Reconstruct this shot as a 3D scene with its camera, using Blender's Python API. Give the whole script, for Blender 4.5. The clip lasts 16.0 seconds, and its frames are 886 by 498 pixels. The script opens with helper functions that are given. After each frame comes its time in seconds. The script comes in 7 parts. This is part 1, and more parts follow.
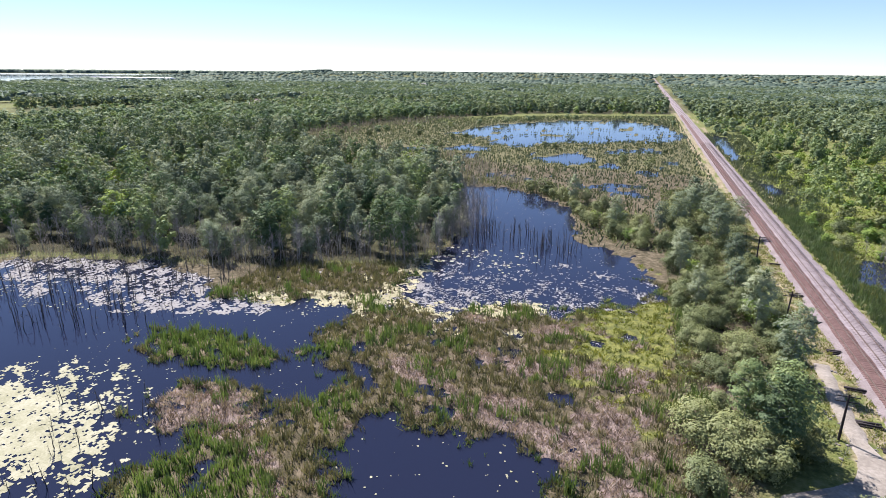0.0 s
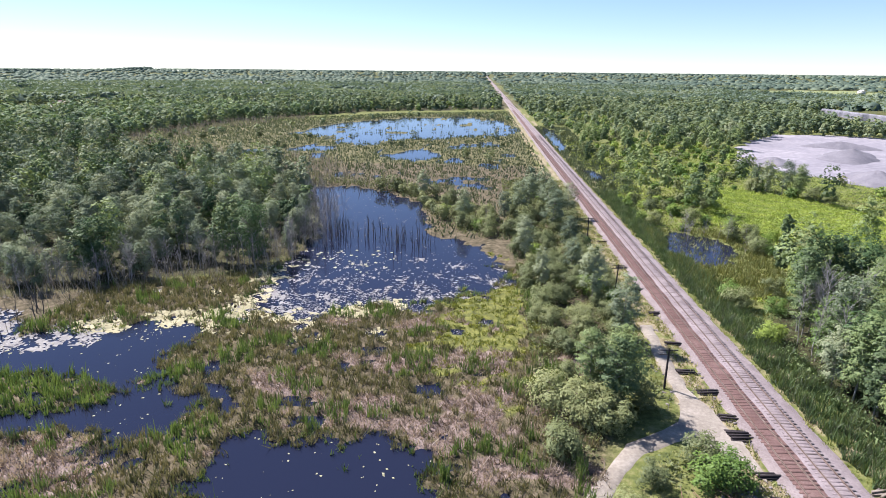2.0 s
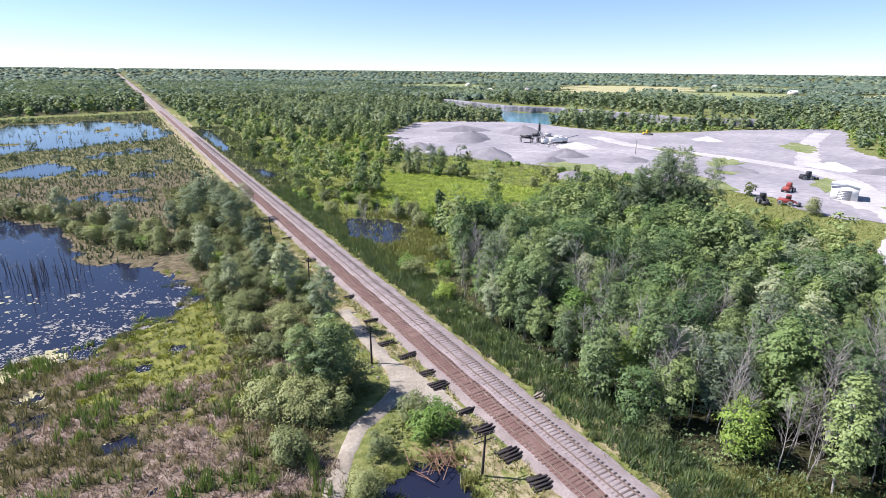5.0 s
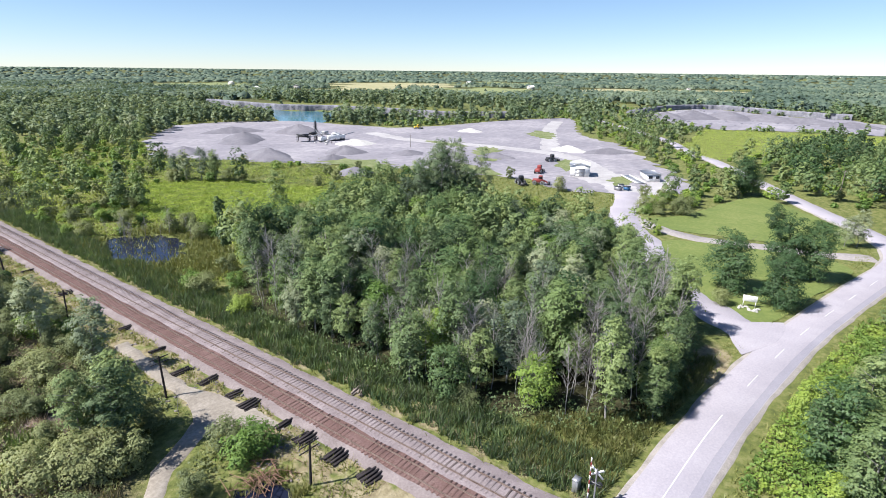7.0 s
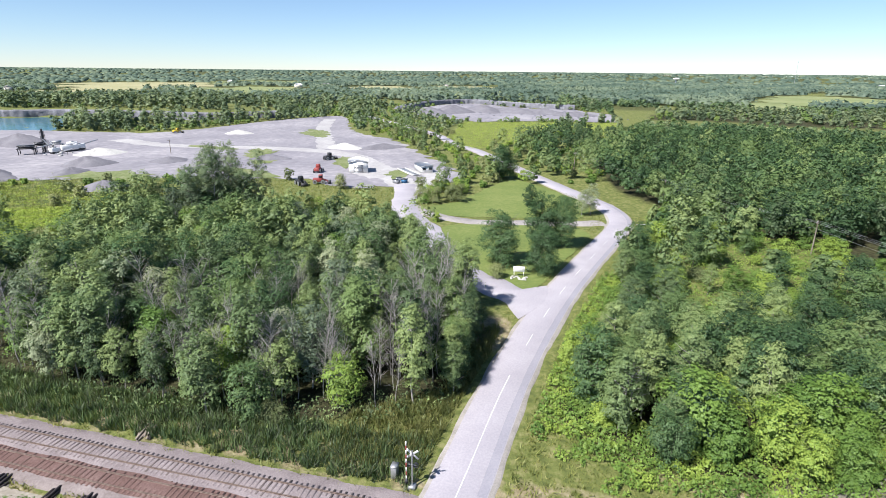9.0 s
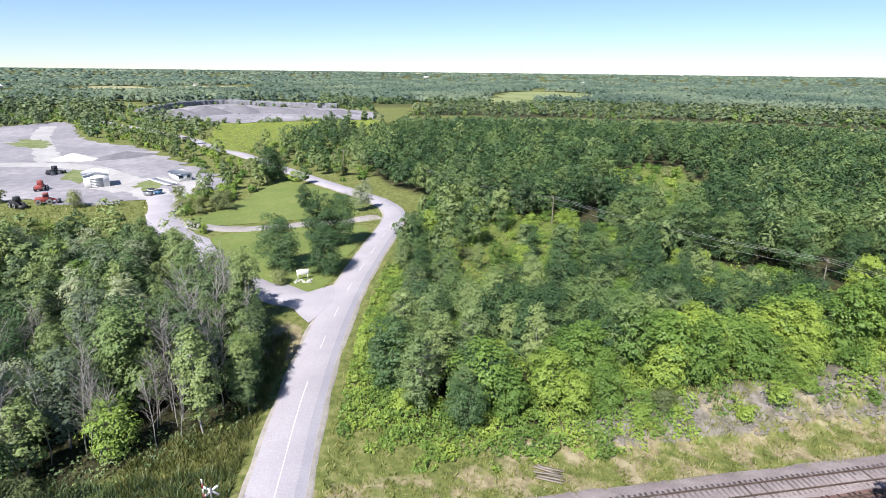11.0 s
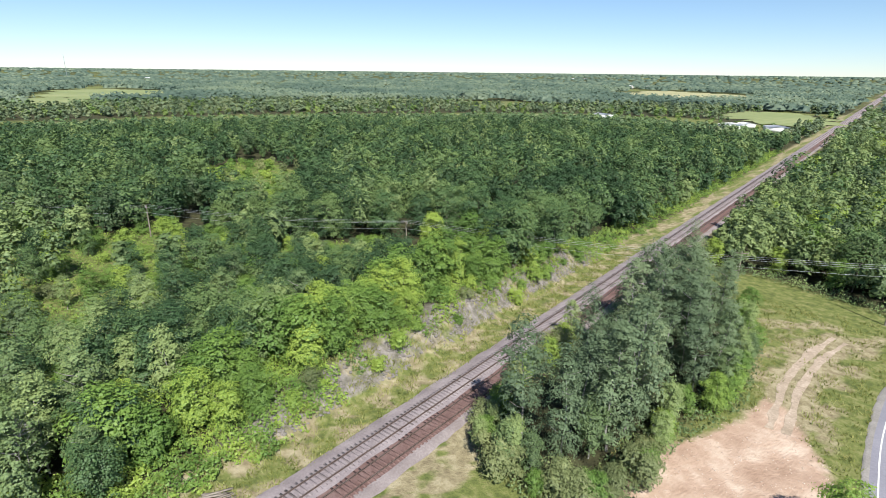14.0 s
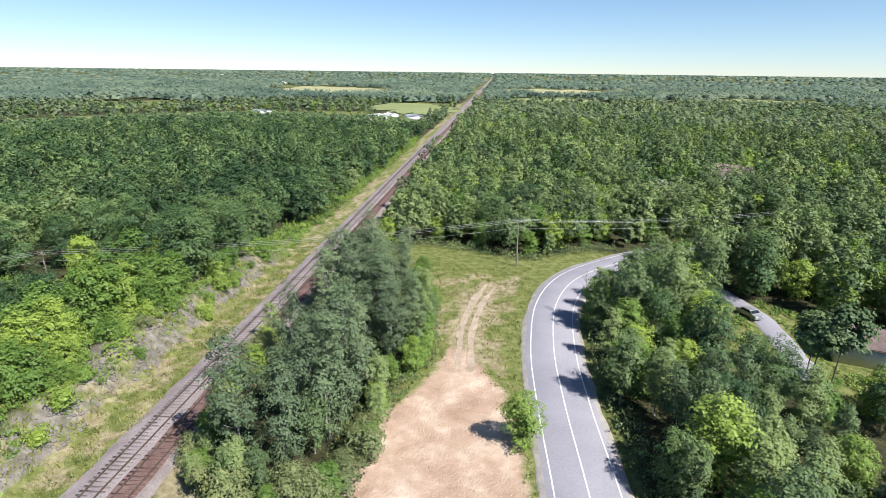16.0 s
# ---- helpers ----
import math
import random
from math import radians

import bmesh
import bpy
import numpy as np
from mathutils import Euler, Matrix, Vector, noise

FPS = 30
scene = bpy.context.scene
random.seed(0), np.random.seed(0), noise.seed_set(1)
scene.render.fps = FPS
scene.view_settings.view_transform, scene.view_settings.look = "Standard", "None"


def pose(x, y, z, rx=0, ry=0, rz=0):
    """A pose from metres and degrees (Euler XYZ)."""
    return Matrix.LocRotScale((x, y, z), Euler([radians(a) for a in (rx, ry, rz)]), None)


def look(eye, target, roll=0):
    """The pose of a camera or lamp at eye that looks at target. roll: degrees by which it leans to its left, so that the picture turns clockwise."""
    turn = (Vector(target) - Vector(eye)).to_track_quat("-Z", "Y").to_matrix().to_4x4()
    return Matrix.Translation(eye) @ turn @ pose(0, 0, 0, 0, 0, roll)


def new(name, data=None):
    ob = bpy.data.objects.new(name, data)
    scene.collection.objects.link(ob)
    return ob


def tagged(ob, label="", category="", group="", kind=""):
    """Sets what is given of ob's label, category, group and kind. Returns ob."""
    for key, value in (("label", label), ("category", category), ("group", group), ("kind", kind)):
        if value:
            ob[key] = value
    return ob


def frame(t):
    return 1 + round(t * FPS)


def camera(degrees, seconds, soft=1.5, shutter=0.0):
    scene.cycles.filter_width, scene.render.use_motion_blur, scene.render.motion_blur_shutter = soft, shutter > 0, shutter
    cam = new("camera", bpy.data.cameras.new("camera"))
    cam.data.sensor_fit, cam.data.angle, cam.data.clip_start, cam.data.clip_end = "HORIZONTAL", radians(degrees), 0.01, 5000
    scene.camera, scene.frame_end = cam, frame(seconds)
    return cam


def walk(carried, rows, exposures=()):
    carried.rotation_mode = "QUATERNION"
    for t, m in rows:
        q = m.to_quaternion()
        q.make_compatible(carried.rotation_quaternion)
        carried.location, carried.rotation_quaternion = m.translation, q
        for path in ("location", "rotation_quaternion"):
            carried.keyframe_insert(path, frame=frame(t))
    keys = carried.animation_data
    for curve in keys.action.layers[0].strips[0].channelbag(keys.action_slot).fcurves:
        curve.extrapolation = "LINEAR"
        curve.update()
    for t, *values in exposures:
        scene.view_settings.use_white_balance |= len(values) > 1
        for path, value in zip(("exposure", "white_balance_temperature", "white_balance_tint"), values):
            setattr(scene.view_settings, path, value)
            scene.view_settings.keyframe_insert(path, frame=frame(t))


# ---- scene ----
# camera: a drone forty metres up that turns nearly on the spot
cam = camera(78.05, 16.0, soft=0.5)
PATH = [
    (0, 0.000, 0.000, 40.000, 71.979, -0.510, 19.820),
    (0.5, -0.062, 0.007, 39.987, 71.949, -0.508, 15.729),
    (1, -0.133, 0.023, 39.992, 71.956, -0.558, 11.904),
    (1.5, -0.202, 0.035, 39.989, 71.941, -0.548, 8.132),
    (2, -0.242, 0.090, 39.980, 71.937, -0.568, 3.937),
    (2.5, -0.272, 0.176, 39.965, 71.952, -0.571, -0.597),
    (3, -0.278, 0.274, 39.926, 71.952, -0.560, -5.597),
    (3.5, -0.267, 0.366, 39.864, 71.942, -0.604, -11.405),
    (4, -0.293, 0.474, 39.813, 71.954, -0.606, -17.646),
    (4.2, -0.319, 0.524, 39.795, 71.954, -0.588, -20.104),
    (6.3, -1.685, 1.480, 39.745, 71.951, -0.604, -45.272),
    (6.5, -1.709, 1.515, 39.752, 71.945, -0.607, -47.464),
    (7, -1.747, 1.588, 39.771, 71.945, -0.598, -52.860),
    (7.5, -1.782, 1.638, 39.799, 71.944, -0.594, -58.159),
    (8, -1.815, 1.651, 39.831, 71.938, -0.587, -63.924),
    (8.5, -1.871, 1.670, 39.878, 71.969, -0.556, -69.765),
    (9, -1.904, 1.712, 39.913, 71.950, -0.527, -75.859),
    (9.2, -1.909, 1.731, 39.926, 71.962, -0.516, -78.352),
    (11.3, -1.452, 2.033, 39.684, 72.054, -0.650, -103.464),
    (11.5, -1.408, 2.053, 39.665, 72.045, -0.656, -106.048),
    (12, -1.307, 2.103, 39.618, 72.060, -0.619, -112.589),
    (12.5, -1.225, 2.193, 39.590, 72.053, -0.598, -119.533),
    (13, -1.204, 2.270, 39.600, 72.049, -0.584, -126.298),
    (13.5, -1.136, 2.362, 39.605, 72.032, -0.607, -133.228),
    (14, -0.987, 2.452, 39.592, 72.043, -0.633, -140.740),
    (14.5, -0.806, 2.495, 39.548, 72.045, -0.565, -148.886),
    (15, -0.656, 2.410, 39.502, 72.051, -0.616, -157.249),
    (15.5, -0.492, 2.236, 39.443, 72.040, -0.655, -165.692),
    (16, -0.286, 2.041, 39.380, 72.051, -0.665, -174.604),
]
walk(cam, [(t, pose(x, y, z, rx, ry, rz)) for t, x, y, z, rx, ry, rz in PATH], exposures=[(0, 1.1, 6280, 20), (2, 1.17, 6280, 20), (4, 1.15, 6290, 19), (7, 0.94, 6320, 13), (9, 0.92, 6350, 11), (11.4, 0.92, 6380, 12), (12.5, 0.78, 6380, 8), (16, 0.88, 6400, 9)])

# ---------------------------------------------------------------- light
SUN_AZ, SUN_EL = radians(-54), radians(50)
SUN_DIR = Vector((math.sin(SUN_AZ) * math.cos(SUN_EL), math.cos(SUN_AZ) * math.cos(SUN_EL), math.sin(SUN_EL)))
world = bpy.data.worlds.new("world")
scene.world = world
world.use_nodes = True
wn = world.node_tree.nodes
sky = wn.new("ShaderNodeTexSky")
sky.sky_type = "NISHITA"
sky.sun_disc = False
sky.sun_elevation, sky.sun_rotation = SUN_EL, SUN_AZ
sky.air_density, sky.dust_density, sky.ozone_density = 0.8, 0.0, 6.0
wn["Background"].inputs["Strength"].default_value = 0.09
haze = wn.new("ShaderNodeGamma")
haze.inputs["Gamma"].default_value = 0.9
world.node_tree.links.new(sky.outputs["Color"], haze.inputs["Color"])
world.node_tree.links.new(haze.outputs["Color"], wn["Background"].inputs["Color"])
sun_data = bpy.data.lights.new("sun", "SUN")
sun_data.energy, sun_data.angle, sun_data.color = 5.0, radians(0.5), (1.0, 0.95, 0.87)
sun = new("sun", sun_data)
sun.matrix_world = look(SUN_DIR * 500, (0, 0, 0))

# ---------------------------------------------------------------- materials
MATS = {}


def shader(name, rough=0.9, spec=0.3):
    """A node material: returns it, its node maker, its linker and its principled node."""
    m = bpy.data.materials.new(name)
    m.use_nodes = True
    t = m.node_tree
    p = t.nodes["Principled BSDF"]
    p.inputs["Roughness"].default_value = rough
    p.inputs["Specular IOR Level"].default_value = spec
    MATS[name] = m
    return m, t.nodes.new, t.links.new, p


def ramp(make, stops):
    r = make("ShaderNodeValToRGB")
    e = r.color_ramp.elements
    while len(e) < len(stops):
        e.new(0.5)
    for k, (at, c) in zip(e, stops):
        k.position, k.color = at, (*c, 1)
    return r


def surface(name, dark, mid, light, scale=0.4, fine=6.0, rough=0.92, bump=0.3, spec=0.25, metal=0.0, lo=0.32, hi=0.68):
    """A rough surface that varies at two scales, in metres."""
    m, make, link, p = shader(name, rough, spec)
    p.inputs["Metallic"].default_value = metal
    co = make("ShaderNodeTexCoord").outputs["Object"]
    big, small = make("ShaderNodeTexNoise"), make("ShaderNodeTexNoise")
    for n, s, d in ((big, scale, 5), (small, fine, 4)):
        n.inputs["Scale"].default_value, n.inputs["Detail"].default_value = s, d
        n.inputs["Roughness"].default_value = 0.62
        link(co, n.inputs["Vector"])
    mix = make("ShaderNodeMix")
    mix.inputs["Factor"].default_value = 0.45
    link(big.outputs["Fac"], mix.inputs["A"])
    link(small.outputs["Fac"], mix.inputs["B"])
    r = ramp(make, ((lo, dark), (0.5, mid), (hi, light)))
    link(mix.outputs["Result"], r.inputs["Fac"])
    link(r.outputs["Color"], p.inputs["Base Color"])
    if bump:
        b = make("ShaderNodeBump")
        b.inputs["Strength"].default_value, b.inputs["Distance"].default_value = bump, 0.1
        link(small.outputs["Fac"], b.inputs["Height"])
        link(b.outputs["Normal"], p.inputs["Normal"])
    return m


def foliage(name, dark, mid, light, per_object=True, see_through=0.15, gloss=0.02):
    """Leaves: a tone for each plant, another for each leaf, light that shines through."""
    m, make, link, p = shader(name)
    tree = m.node_tree
    tree.nodes.remove(p)
    if per_object:
        tone = make("ShaderNodeObjectInfo").outputs["Random"]
    else:
        a = make("ShaderNodeAttribute")
        a.attribute_name = "tone"
        tone = a.outputs["Fac"]
    leaf = make("ShaderNodeNewGeometry").outputs["Random Per Island"]
    mix = make("ShaderNodeMix")
    mix.inputs["Factor"].default_value = 0.26
    link(tone, mix.inputs["A"])
    link(leaf, mix.inputs["B"])
    r = ramp(make, ((0.2, dark), (0.5, mid), (0.8, light)))
    link(mix.outputs["Result"], r.inputs["Fac"])
    d, t, g = make("ShaderNodeBsdfDiffuse"), make("ShaderNodeBsdfTranslucent"), make("ShaderNodeBsdfGlossy")
    g.inputs["Roughness"].default_value = 0.55
    g.inputs["Color"].default_value = (0.9, 1.0, 0.9, 1)
    warm = make("ShaderNodeMix")
    warm.data_type, warm.blend_type = "RGBA", "MULTIPLY"
    warm.inputs["Factor"].default_value = 1
    warm.inputs["B"].default_value = (1.3, 1.25, 0.75, 1)
    link(r.outputs["Color"], d.inputs["Color"])
    link(r.outputs["Color"], warm.inputs["A"])
    link(warm.outputs["Result"], t.inputs["Color"])
    one, two = make("ShaderNodeMixShader"), make("ShaderNodeMixShader")
    one.inputs["Fac"].default_value, two.inputs["Fac"].default_value = see_through, gloss
    link(d.outputs[0], one.inputs[1])
    link(t.outputs[0], one.inputs[2])
    link(one.outputs[0], two.inputs[1])
    link(g.outputs[0], two.inputs[2])
    link(two.outputs[0], tree.nodes["Material Output"].inputs["Surface"])
    return m


def paint(name, colour, rough=0.5, metal=0.0):
    m, make, link, p = shader(name, rough, 0.4)
    p.inputs["Metallic"].default_value = metal
    n = make("ShaderNodeTexNoise")
    n.inputs["Scale"].default_value, n.inputs["Detail"].default_value = 3.0, 5
    link(make("ShaderNodeTexCoord").outputs["Object"], n.inputs["Vector"])
    r = ramp(make, ((0.3, [c * 0.8 for c in colour]), (0.7, colour)))
    link(n.outputs["Fac"], r.inputs["Fac"])
    link(r.outputs["Color"], p.inputs["Base Color"])
    return m


LEAF = {}
for kind, tones in {
    "maple": ((0.034, 0.07, 0.029), (0.066, 0.12, 0.046), (0.132, 0.192, 0.066)),
    "poplar": ((0.08, 0.118, 0.064), (0.115, 0.162, 0.085), (0.16, 0.208, 0.108)),
    "ash": ((0.095, 0.13, 0.085), (0.178, 0.225, 0.135), (0.285, 0.32, 0.19)),
    "birch": ((0.065, 0.102, 0.046), (0.12, 0.175, 0.07), (0.205, 0.265, 0.098)),
    "bright": ((0.085, 0.155, 0.032), (0.145, 0.23, 0.046), (0.24, 0.325, 0.058)),
    "willow": ((0.115, 0.14, 0.06), (0.17, 0.2, 0.084), (0.23, 0.252, 0.105)),
}.items():
    LEAF[kind] = foliage(kind + " leaves", *tones)
    LEAF[kind + " stuff"] = foliage(kind + " leaves in masses", *[[c * 0.95 for c in q] for q in tones], per_object=False)
# leaves beyond 380 m: paler, greyer tones carry a first step of haze
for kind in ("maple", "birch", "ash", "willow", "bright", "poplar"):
    LEAF[kind + " mid"] = foliage(kind + " haze-tinted leaves far off", *{"maple": ((0.085, 0.14, 0.072), (0.125, 0.19, 0.09), (0.18, 0.25, 0.11)), "bright": ((0.11, 0.18, 0.055), (0.16, 0.24, 0.07), (0.22, 0.29, 0.085))}.get(kind, ((0.105, 0.15, 0.088), (0.155, 0.21, 0.115), (0.22, 0.265, 0.145))), per_object=False, see_through=0.28)
LEAF["meadow"] = foliage("meadow herbs", (0.19, 0.265, 0.045), (0.275, 0.36, 0.06), (0.37, 0.44, 0.085), per_object=False)
# farthest leaves: the blue in these tones is painted distance haze
LEAF["far"] = foliage("haze-tinted far leaves", (0.075, 0.115, 0.09), (0.11, 0.155, 0.115), (0.16, 0.205, 0.14), per_object=False, see_through=0.28)
for kind, tones in {
    "cattail": ((0.06, 0.10, 0.034), (0.11, 0.175, 0.052), (0.185, 0.255, 0.08)),
    "brown reed": ((0.07, 0.078, 0.038), (0.135, 0.135, 0.07), (0.24, 0.215, 0.135)),
    "lake reed": ((0.058, 0.08, 0.048), (0.088, 0.113, 0.066), (0.13, 0.15, 0.09)),
    "rail cattail": ((0.05, 0.088, 0.036), (0.088, 0.14, 0.054), (0.145, 0.195, 0.078)),
    "bare twigs": ((0.13, 0.115, 0.115), (0.21, 0.19, 0.185), (0.31, 0.29, 0.28)),
    "olive reed": ((0.09, 0.11, 0.035), (0.14, 0.155, 0.05), (0.20, 0.20, 0.075)),
    "pink sedge": ((0.15, 0.112, 0.095), (0.28, 0.22, 0.19), (0.45, 0.375, 0.33)),
    "verge grass": ((0.13, 0.16, 0.04), (0.20, 0.22, 0.06), (0.30, 0.29, 0.11)),
    "moss tuft": ((0.12, 0.145, 0.03), (0.18, 0.21, 0.042), (0.29, 0.3, 0.065)),
}.items():
    LEAF[kind] = foliage(kind, *tones, per_object=False, see_through=0.3, gloss=0.03)
BARK = surface("bark", (0.07, 0.06, 0.05), (0.14, 0.12, 0.10), (0.24, 0.22, 0.19), 2.0, 14, bump=0.4)
GREY_BARK = surface("weathered dead wood", (0.17, 0.16, 0.155), (0.28, 0.265, 0.255), (0.42, 0.40, 0.38), 2.0, 14, bump=0.4)
DARK_SNAG = surface("wet dead wood", (0.04, 0.035, 0.035), (0.10, 0.09, 0.085), (0.18, 0.165, 0.15), 2.0, 14, bump=0.4)
BRUSH = surface("brown cut branches", (0.12, 0.07, 0.045), (0.21, 0.13, 0.09), (0.32, 0.22, 0.16), 2, 12)
WHITE_ROCK = surface("pale limestone", (0.34, 0.33, 0.32), (0.45, 0.44, 0.42), (0.56, 0.55, 0.53), 0.5, 4)
GRAVEL = surface("pale crushed limestone", (0.21, 0.195, 0.19), (0.29, 0.27, 0.265), (0.40, 0.375, 0.36), 0.08, 1.4, bump=0.2)
ASPHALT = surface("bleached asphalt", (0.27, 0.255, 0.29), (0.33, 0.313, 0.35), (0.40, 0.38, 0.415), 0.12, 3.5, bump=0.1)
ASPHALT_NEW = surface("grey asphalt", (0.21, 0.205, 0.24), (0.255, 0.248, 0.288), (0.31, 0.30, 0.335), 0.12, 3.5, bump=0.1)
SHOULDER = surface("road shoulder gravel", (0.20, 0.185, 0.17), (0.29, 0.27, 0.25), (0.38, 0.35, 0.33), 0.5, 5, bump=0.3)
LINE = surface("worn white road paint", (0.4, 0.39, 0.4), (0.56, 0.56, 0.56), (0.72, 0.72, 0.72), 0.8, 9, bump=0)
BALLAST = surface("grey lilac ballast", (0.15, 0.125, 0.13), (0.23, 0.197, 0.203), (0.32, 0.28, 0.285), 0.35, 5, bump=0.8)
PALE_BALLAST = surface("pale ballast", (0.13, 0.105, 0.10), (0.20, 0.17, 0.168), (0.28, 0.245, 0.24), 0.35, 5, bump=0.8)
RED_BALLAST = surface("rust stained ballast", (0.095, 0.055, 0.048), (0.142, 0.088, 0.08), (0.20, 0.14, 0.13), 0.35, 5, bump=0.8)


def tie_timber(name, stops):
    """Half-buried timbers: most as grey as the ballast, some dark."""
    m, make, link, p = shader(name, 0.9, 0.2)
    add, part_of = make("ShaderNodeMath"), make("ShaderNodeMath")
    part_of.operation = "FRACT"
    link(make("ShaderNodeObjectInfo").outputs["Random"], add.inputs[0])
    link(make("ShaderNodeNewGeometry").outputs["Random Per Island"], add.inputs[1])
    link(add.outputs[0], part_of.inputs[0])
    r = ramp(make, stops)
    link(part_of.outputs[0], r.inputs["Fac"])
    n, b = make("ShaderNodeTexNoise"), make("ShaderNodeMix")
    n.inputs["Scale"].default_value = 7
    link(make("ShaderNodeTexCoord").outputs["Object"], n.inputs["Vector"])
    b.data_type, b.blend_type = "RGBA", "OVERLAY"
    b.inputs["Factor"].default_value = 0.5
    link(r.outputs["Color"], b.inputs["A"])
    link(n.outputs["Fac"], b.inputs["B"])
    link(b.outputs["Result"], p.inputs["Base Color"])
    return m


TIE = tie_timber("old timber tie", ((0.0, (0.205, 0.175, 0.18)), (0.6, (0.18, 0.153, 0.157)), (0.85, (0.14, 0.118, 0.117)), (1.0, (0.085, 0.07, 0.068))))
TIE_RUST = tie_timber("rusty brown tie", ((0.0, (0.14, 0.088, 0.08)), (0.7, (0.122, 0.076, 0.068)), (1.0, (0.09, 0.058, 0.052))))
PATH_DIRT = surface("tan gravel track", (0.17, 0.15, 0.125), (0.25, 0.225, 0.19), (0.36, 0.33, 0.29), 0.25, 2.5, bump=0.3)
WEEDS = surface("weedy gravel", (0.09, 0.12, 0.04), (0.15, 0.18, 0.07), (0.26, 0.26, 0.17), 0.15, 1.2, bump=0.3)
DUST = surface("white limestone dust", (0.27, 0.262, 0.268), (0.35, 0.34, 0.345), (0.43, 0.42, 0.42), 0.06, 0.6, bump=0.1)
TIE_DARK = surface("creosoted timber", (0.018, 0.015, 0.016), (0.035, 0.03, 0.032), (0.08, 0.07, 0.075), 1.2, 10)
RAIL = surface("rusty rail", (0.10, 0.07, 0.06), (0.16, 0.12, 0.105), (0.24, 0.2, 0.18), 1, 10, rough=0.55, metal=0.4)
LAWN = surface("mown lawn", (0.09, 0.128, 0.036), (0.13, 0.17, 0.047), (0.185, 0.21, 0.07), 0.06, 1.2, bump=0.4)
CLOD = surface("pale soil crumbs", (0.26, 0.19, 0.15), (0.43, 0.34, 0.28), (0.6, 0.52, 0.45), 0.8, 6, bump=0.4)
TRACK_DIRT = surface("pale wheel track dirt", (0.22, 0.175, 0.125), (0.33, 0.265, 0.205), (0.46, 0.38, 0.31), 0.5, 3, bump=0.4)
QUARRY = surface("grey lilac quarry floor", (0.165, 0.16, 0.185), (0.235, 0.225, 0.25), (0.36, 0.345, 0.36), 0.025, 0.3, bump=0.2)
PILE = surface("crushed stone heap", (0.12, 0.115, 0.135), (0.16, 0.155, 0.175), (0.215, 0.21, 0.23), 0.2, 2.5, bump=0.5)
CLIFF = surface("blasted limestone face", (0.09, 0.093, 0.115), (0.17, 0.172, 0.20), (0.28, 0.28, 0.305), 0.15, 1.2, bump=0.8)
STONE = surface("lichen grey rubble", (0.11, 0.10, 0.09), (0.18, 0.165, 0.155), (0.27, 0.25, 0.24), 1.5, 8, bump=0.5)
FIELD = surface("ripe hay field", (0.24, 0.24, 0.12), (0.31, 0.295, 0.16), (0.38, 0.345, 0.21), 0.01, 0.1, bump=0)
MEADOW = surface("pale pasture", (0.15, 0.185, 0.075), (0.195, 0.225, 0.095), (0.26, 0.27, 0.13), 0.01, 0.1, bump=0)
POLE = surface("weathered pole timber", (0.13, 0.11, 0.09), (0.22, 0.19, 0.16), (0.32, 0.28, 0.24), 1.0, 12)
WHITE = paint("white painted metal", (0.78, 0.78, 0.77))
RED = paint("red machine paint", (0.27, 0.055, 0.05))
DARK = paint("dark steel", (0.05, 0.05, 0.055), 0.5, 0.3)
GREYM = paint("galvanised steel", (0.42, 0.43, 0.45), 0.45, 0.6)
BLACK = paint("black car paint", (0.02, 0.02, 0.025), 0.2)
ROOF = surface("brown shingles", (0.10, 0.07, 0.065), (0.16, 0.115, 0.11), (0.22, 0.17, 0.16), 0.8, 7)
ROOFG = surface("grey shingles", (0.17, 0.16, 0.165), (0.24, 0.225, 0.23), (0.31, 0.29, 0.29), 0.8, 7)
SIDING = surface("cream siding", (0.4, 0.38, 0.34), (0.5, 0.48, 0.44), (0.6, 0.58, 0.53), 0.5, 5)
YELLOW = paint("yellow paint", (0.6, 0.42, 0.04))
BLUE = paint("blue plastic", (0.05, 0.16, 0.32))

m, make, link, p = shader("glass", 0.05, 0.5)
p.inputs["Base Color"].default_value = (0.02, 0.025, 0.03, 1)
GLASS = m


def water(name, colour, rough, ripple, size):
    m, make, link, p = shader(name, rough, 0.5)
    p.inputs["Base Color"].default_value = (*colour, 1)
    p.inputs["IOR"].default_value = 1.33
    n, b = make("ShaderNodeTexNoise"), make("ShaderNodeBump")
    n.inputs["Scale"].default_value, n.inputs["Detail"].default_value = size, 3
    link(make("ShaderNodeTexCoord").outputs["Object"], n.inputs["Vector"])
    b.inputs["Strength"].default_value, b.inputs["Distance"].default_value = ripple, 0.05
    link(n.outputs["Fac"], b.inputs["Height"])
    link(b.outputs["Normal"], p.inputs["Normal"])
    return m


WATER = water("marsh water", (0.012, 0.015, 0.032), 0.06, 0.15, 1.6)
SCUM = surface("pale floating weed", (0.20, 0.20, 0.115), (0.30, 0.295, 0.195), (0.41, 0.40, 0.30), 0.3, 3, bump=0.2)
SHORE_SCUM = surface("yellowish shore scum", (0.20, 0.19, 0.10), (0.31, 0.29, 0.175), (0.43, 0.41, 0.28), 0.4, 3, bump=0.2)
GREY_WEED = surface("greyish floating weed", (0.12, 0.115, 0.12), (0.21, 0.205, 0.20), (0.34, 0.335, 0.31), 0.5, 4, bump=0.2)
TURQUOISE = water("quarry water", (0.045, 0.15, 0.19), 0.12, 0.3, 0.4)

# the ground: plant cover that changes with the zone
m, make, link, p = shader("ground cover", 0.95, 0.15)
co = make("ShaderNodeTexCoord").outputs["Object"]


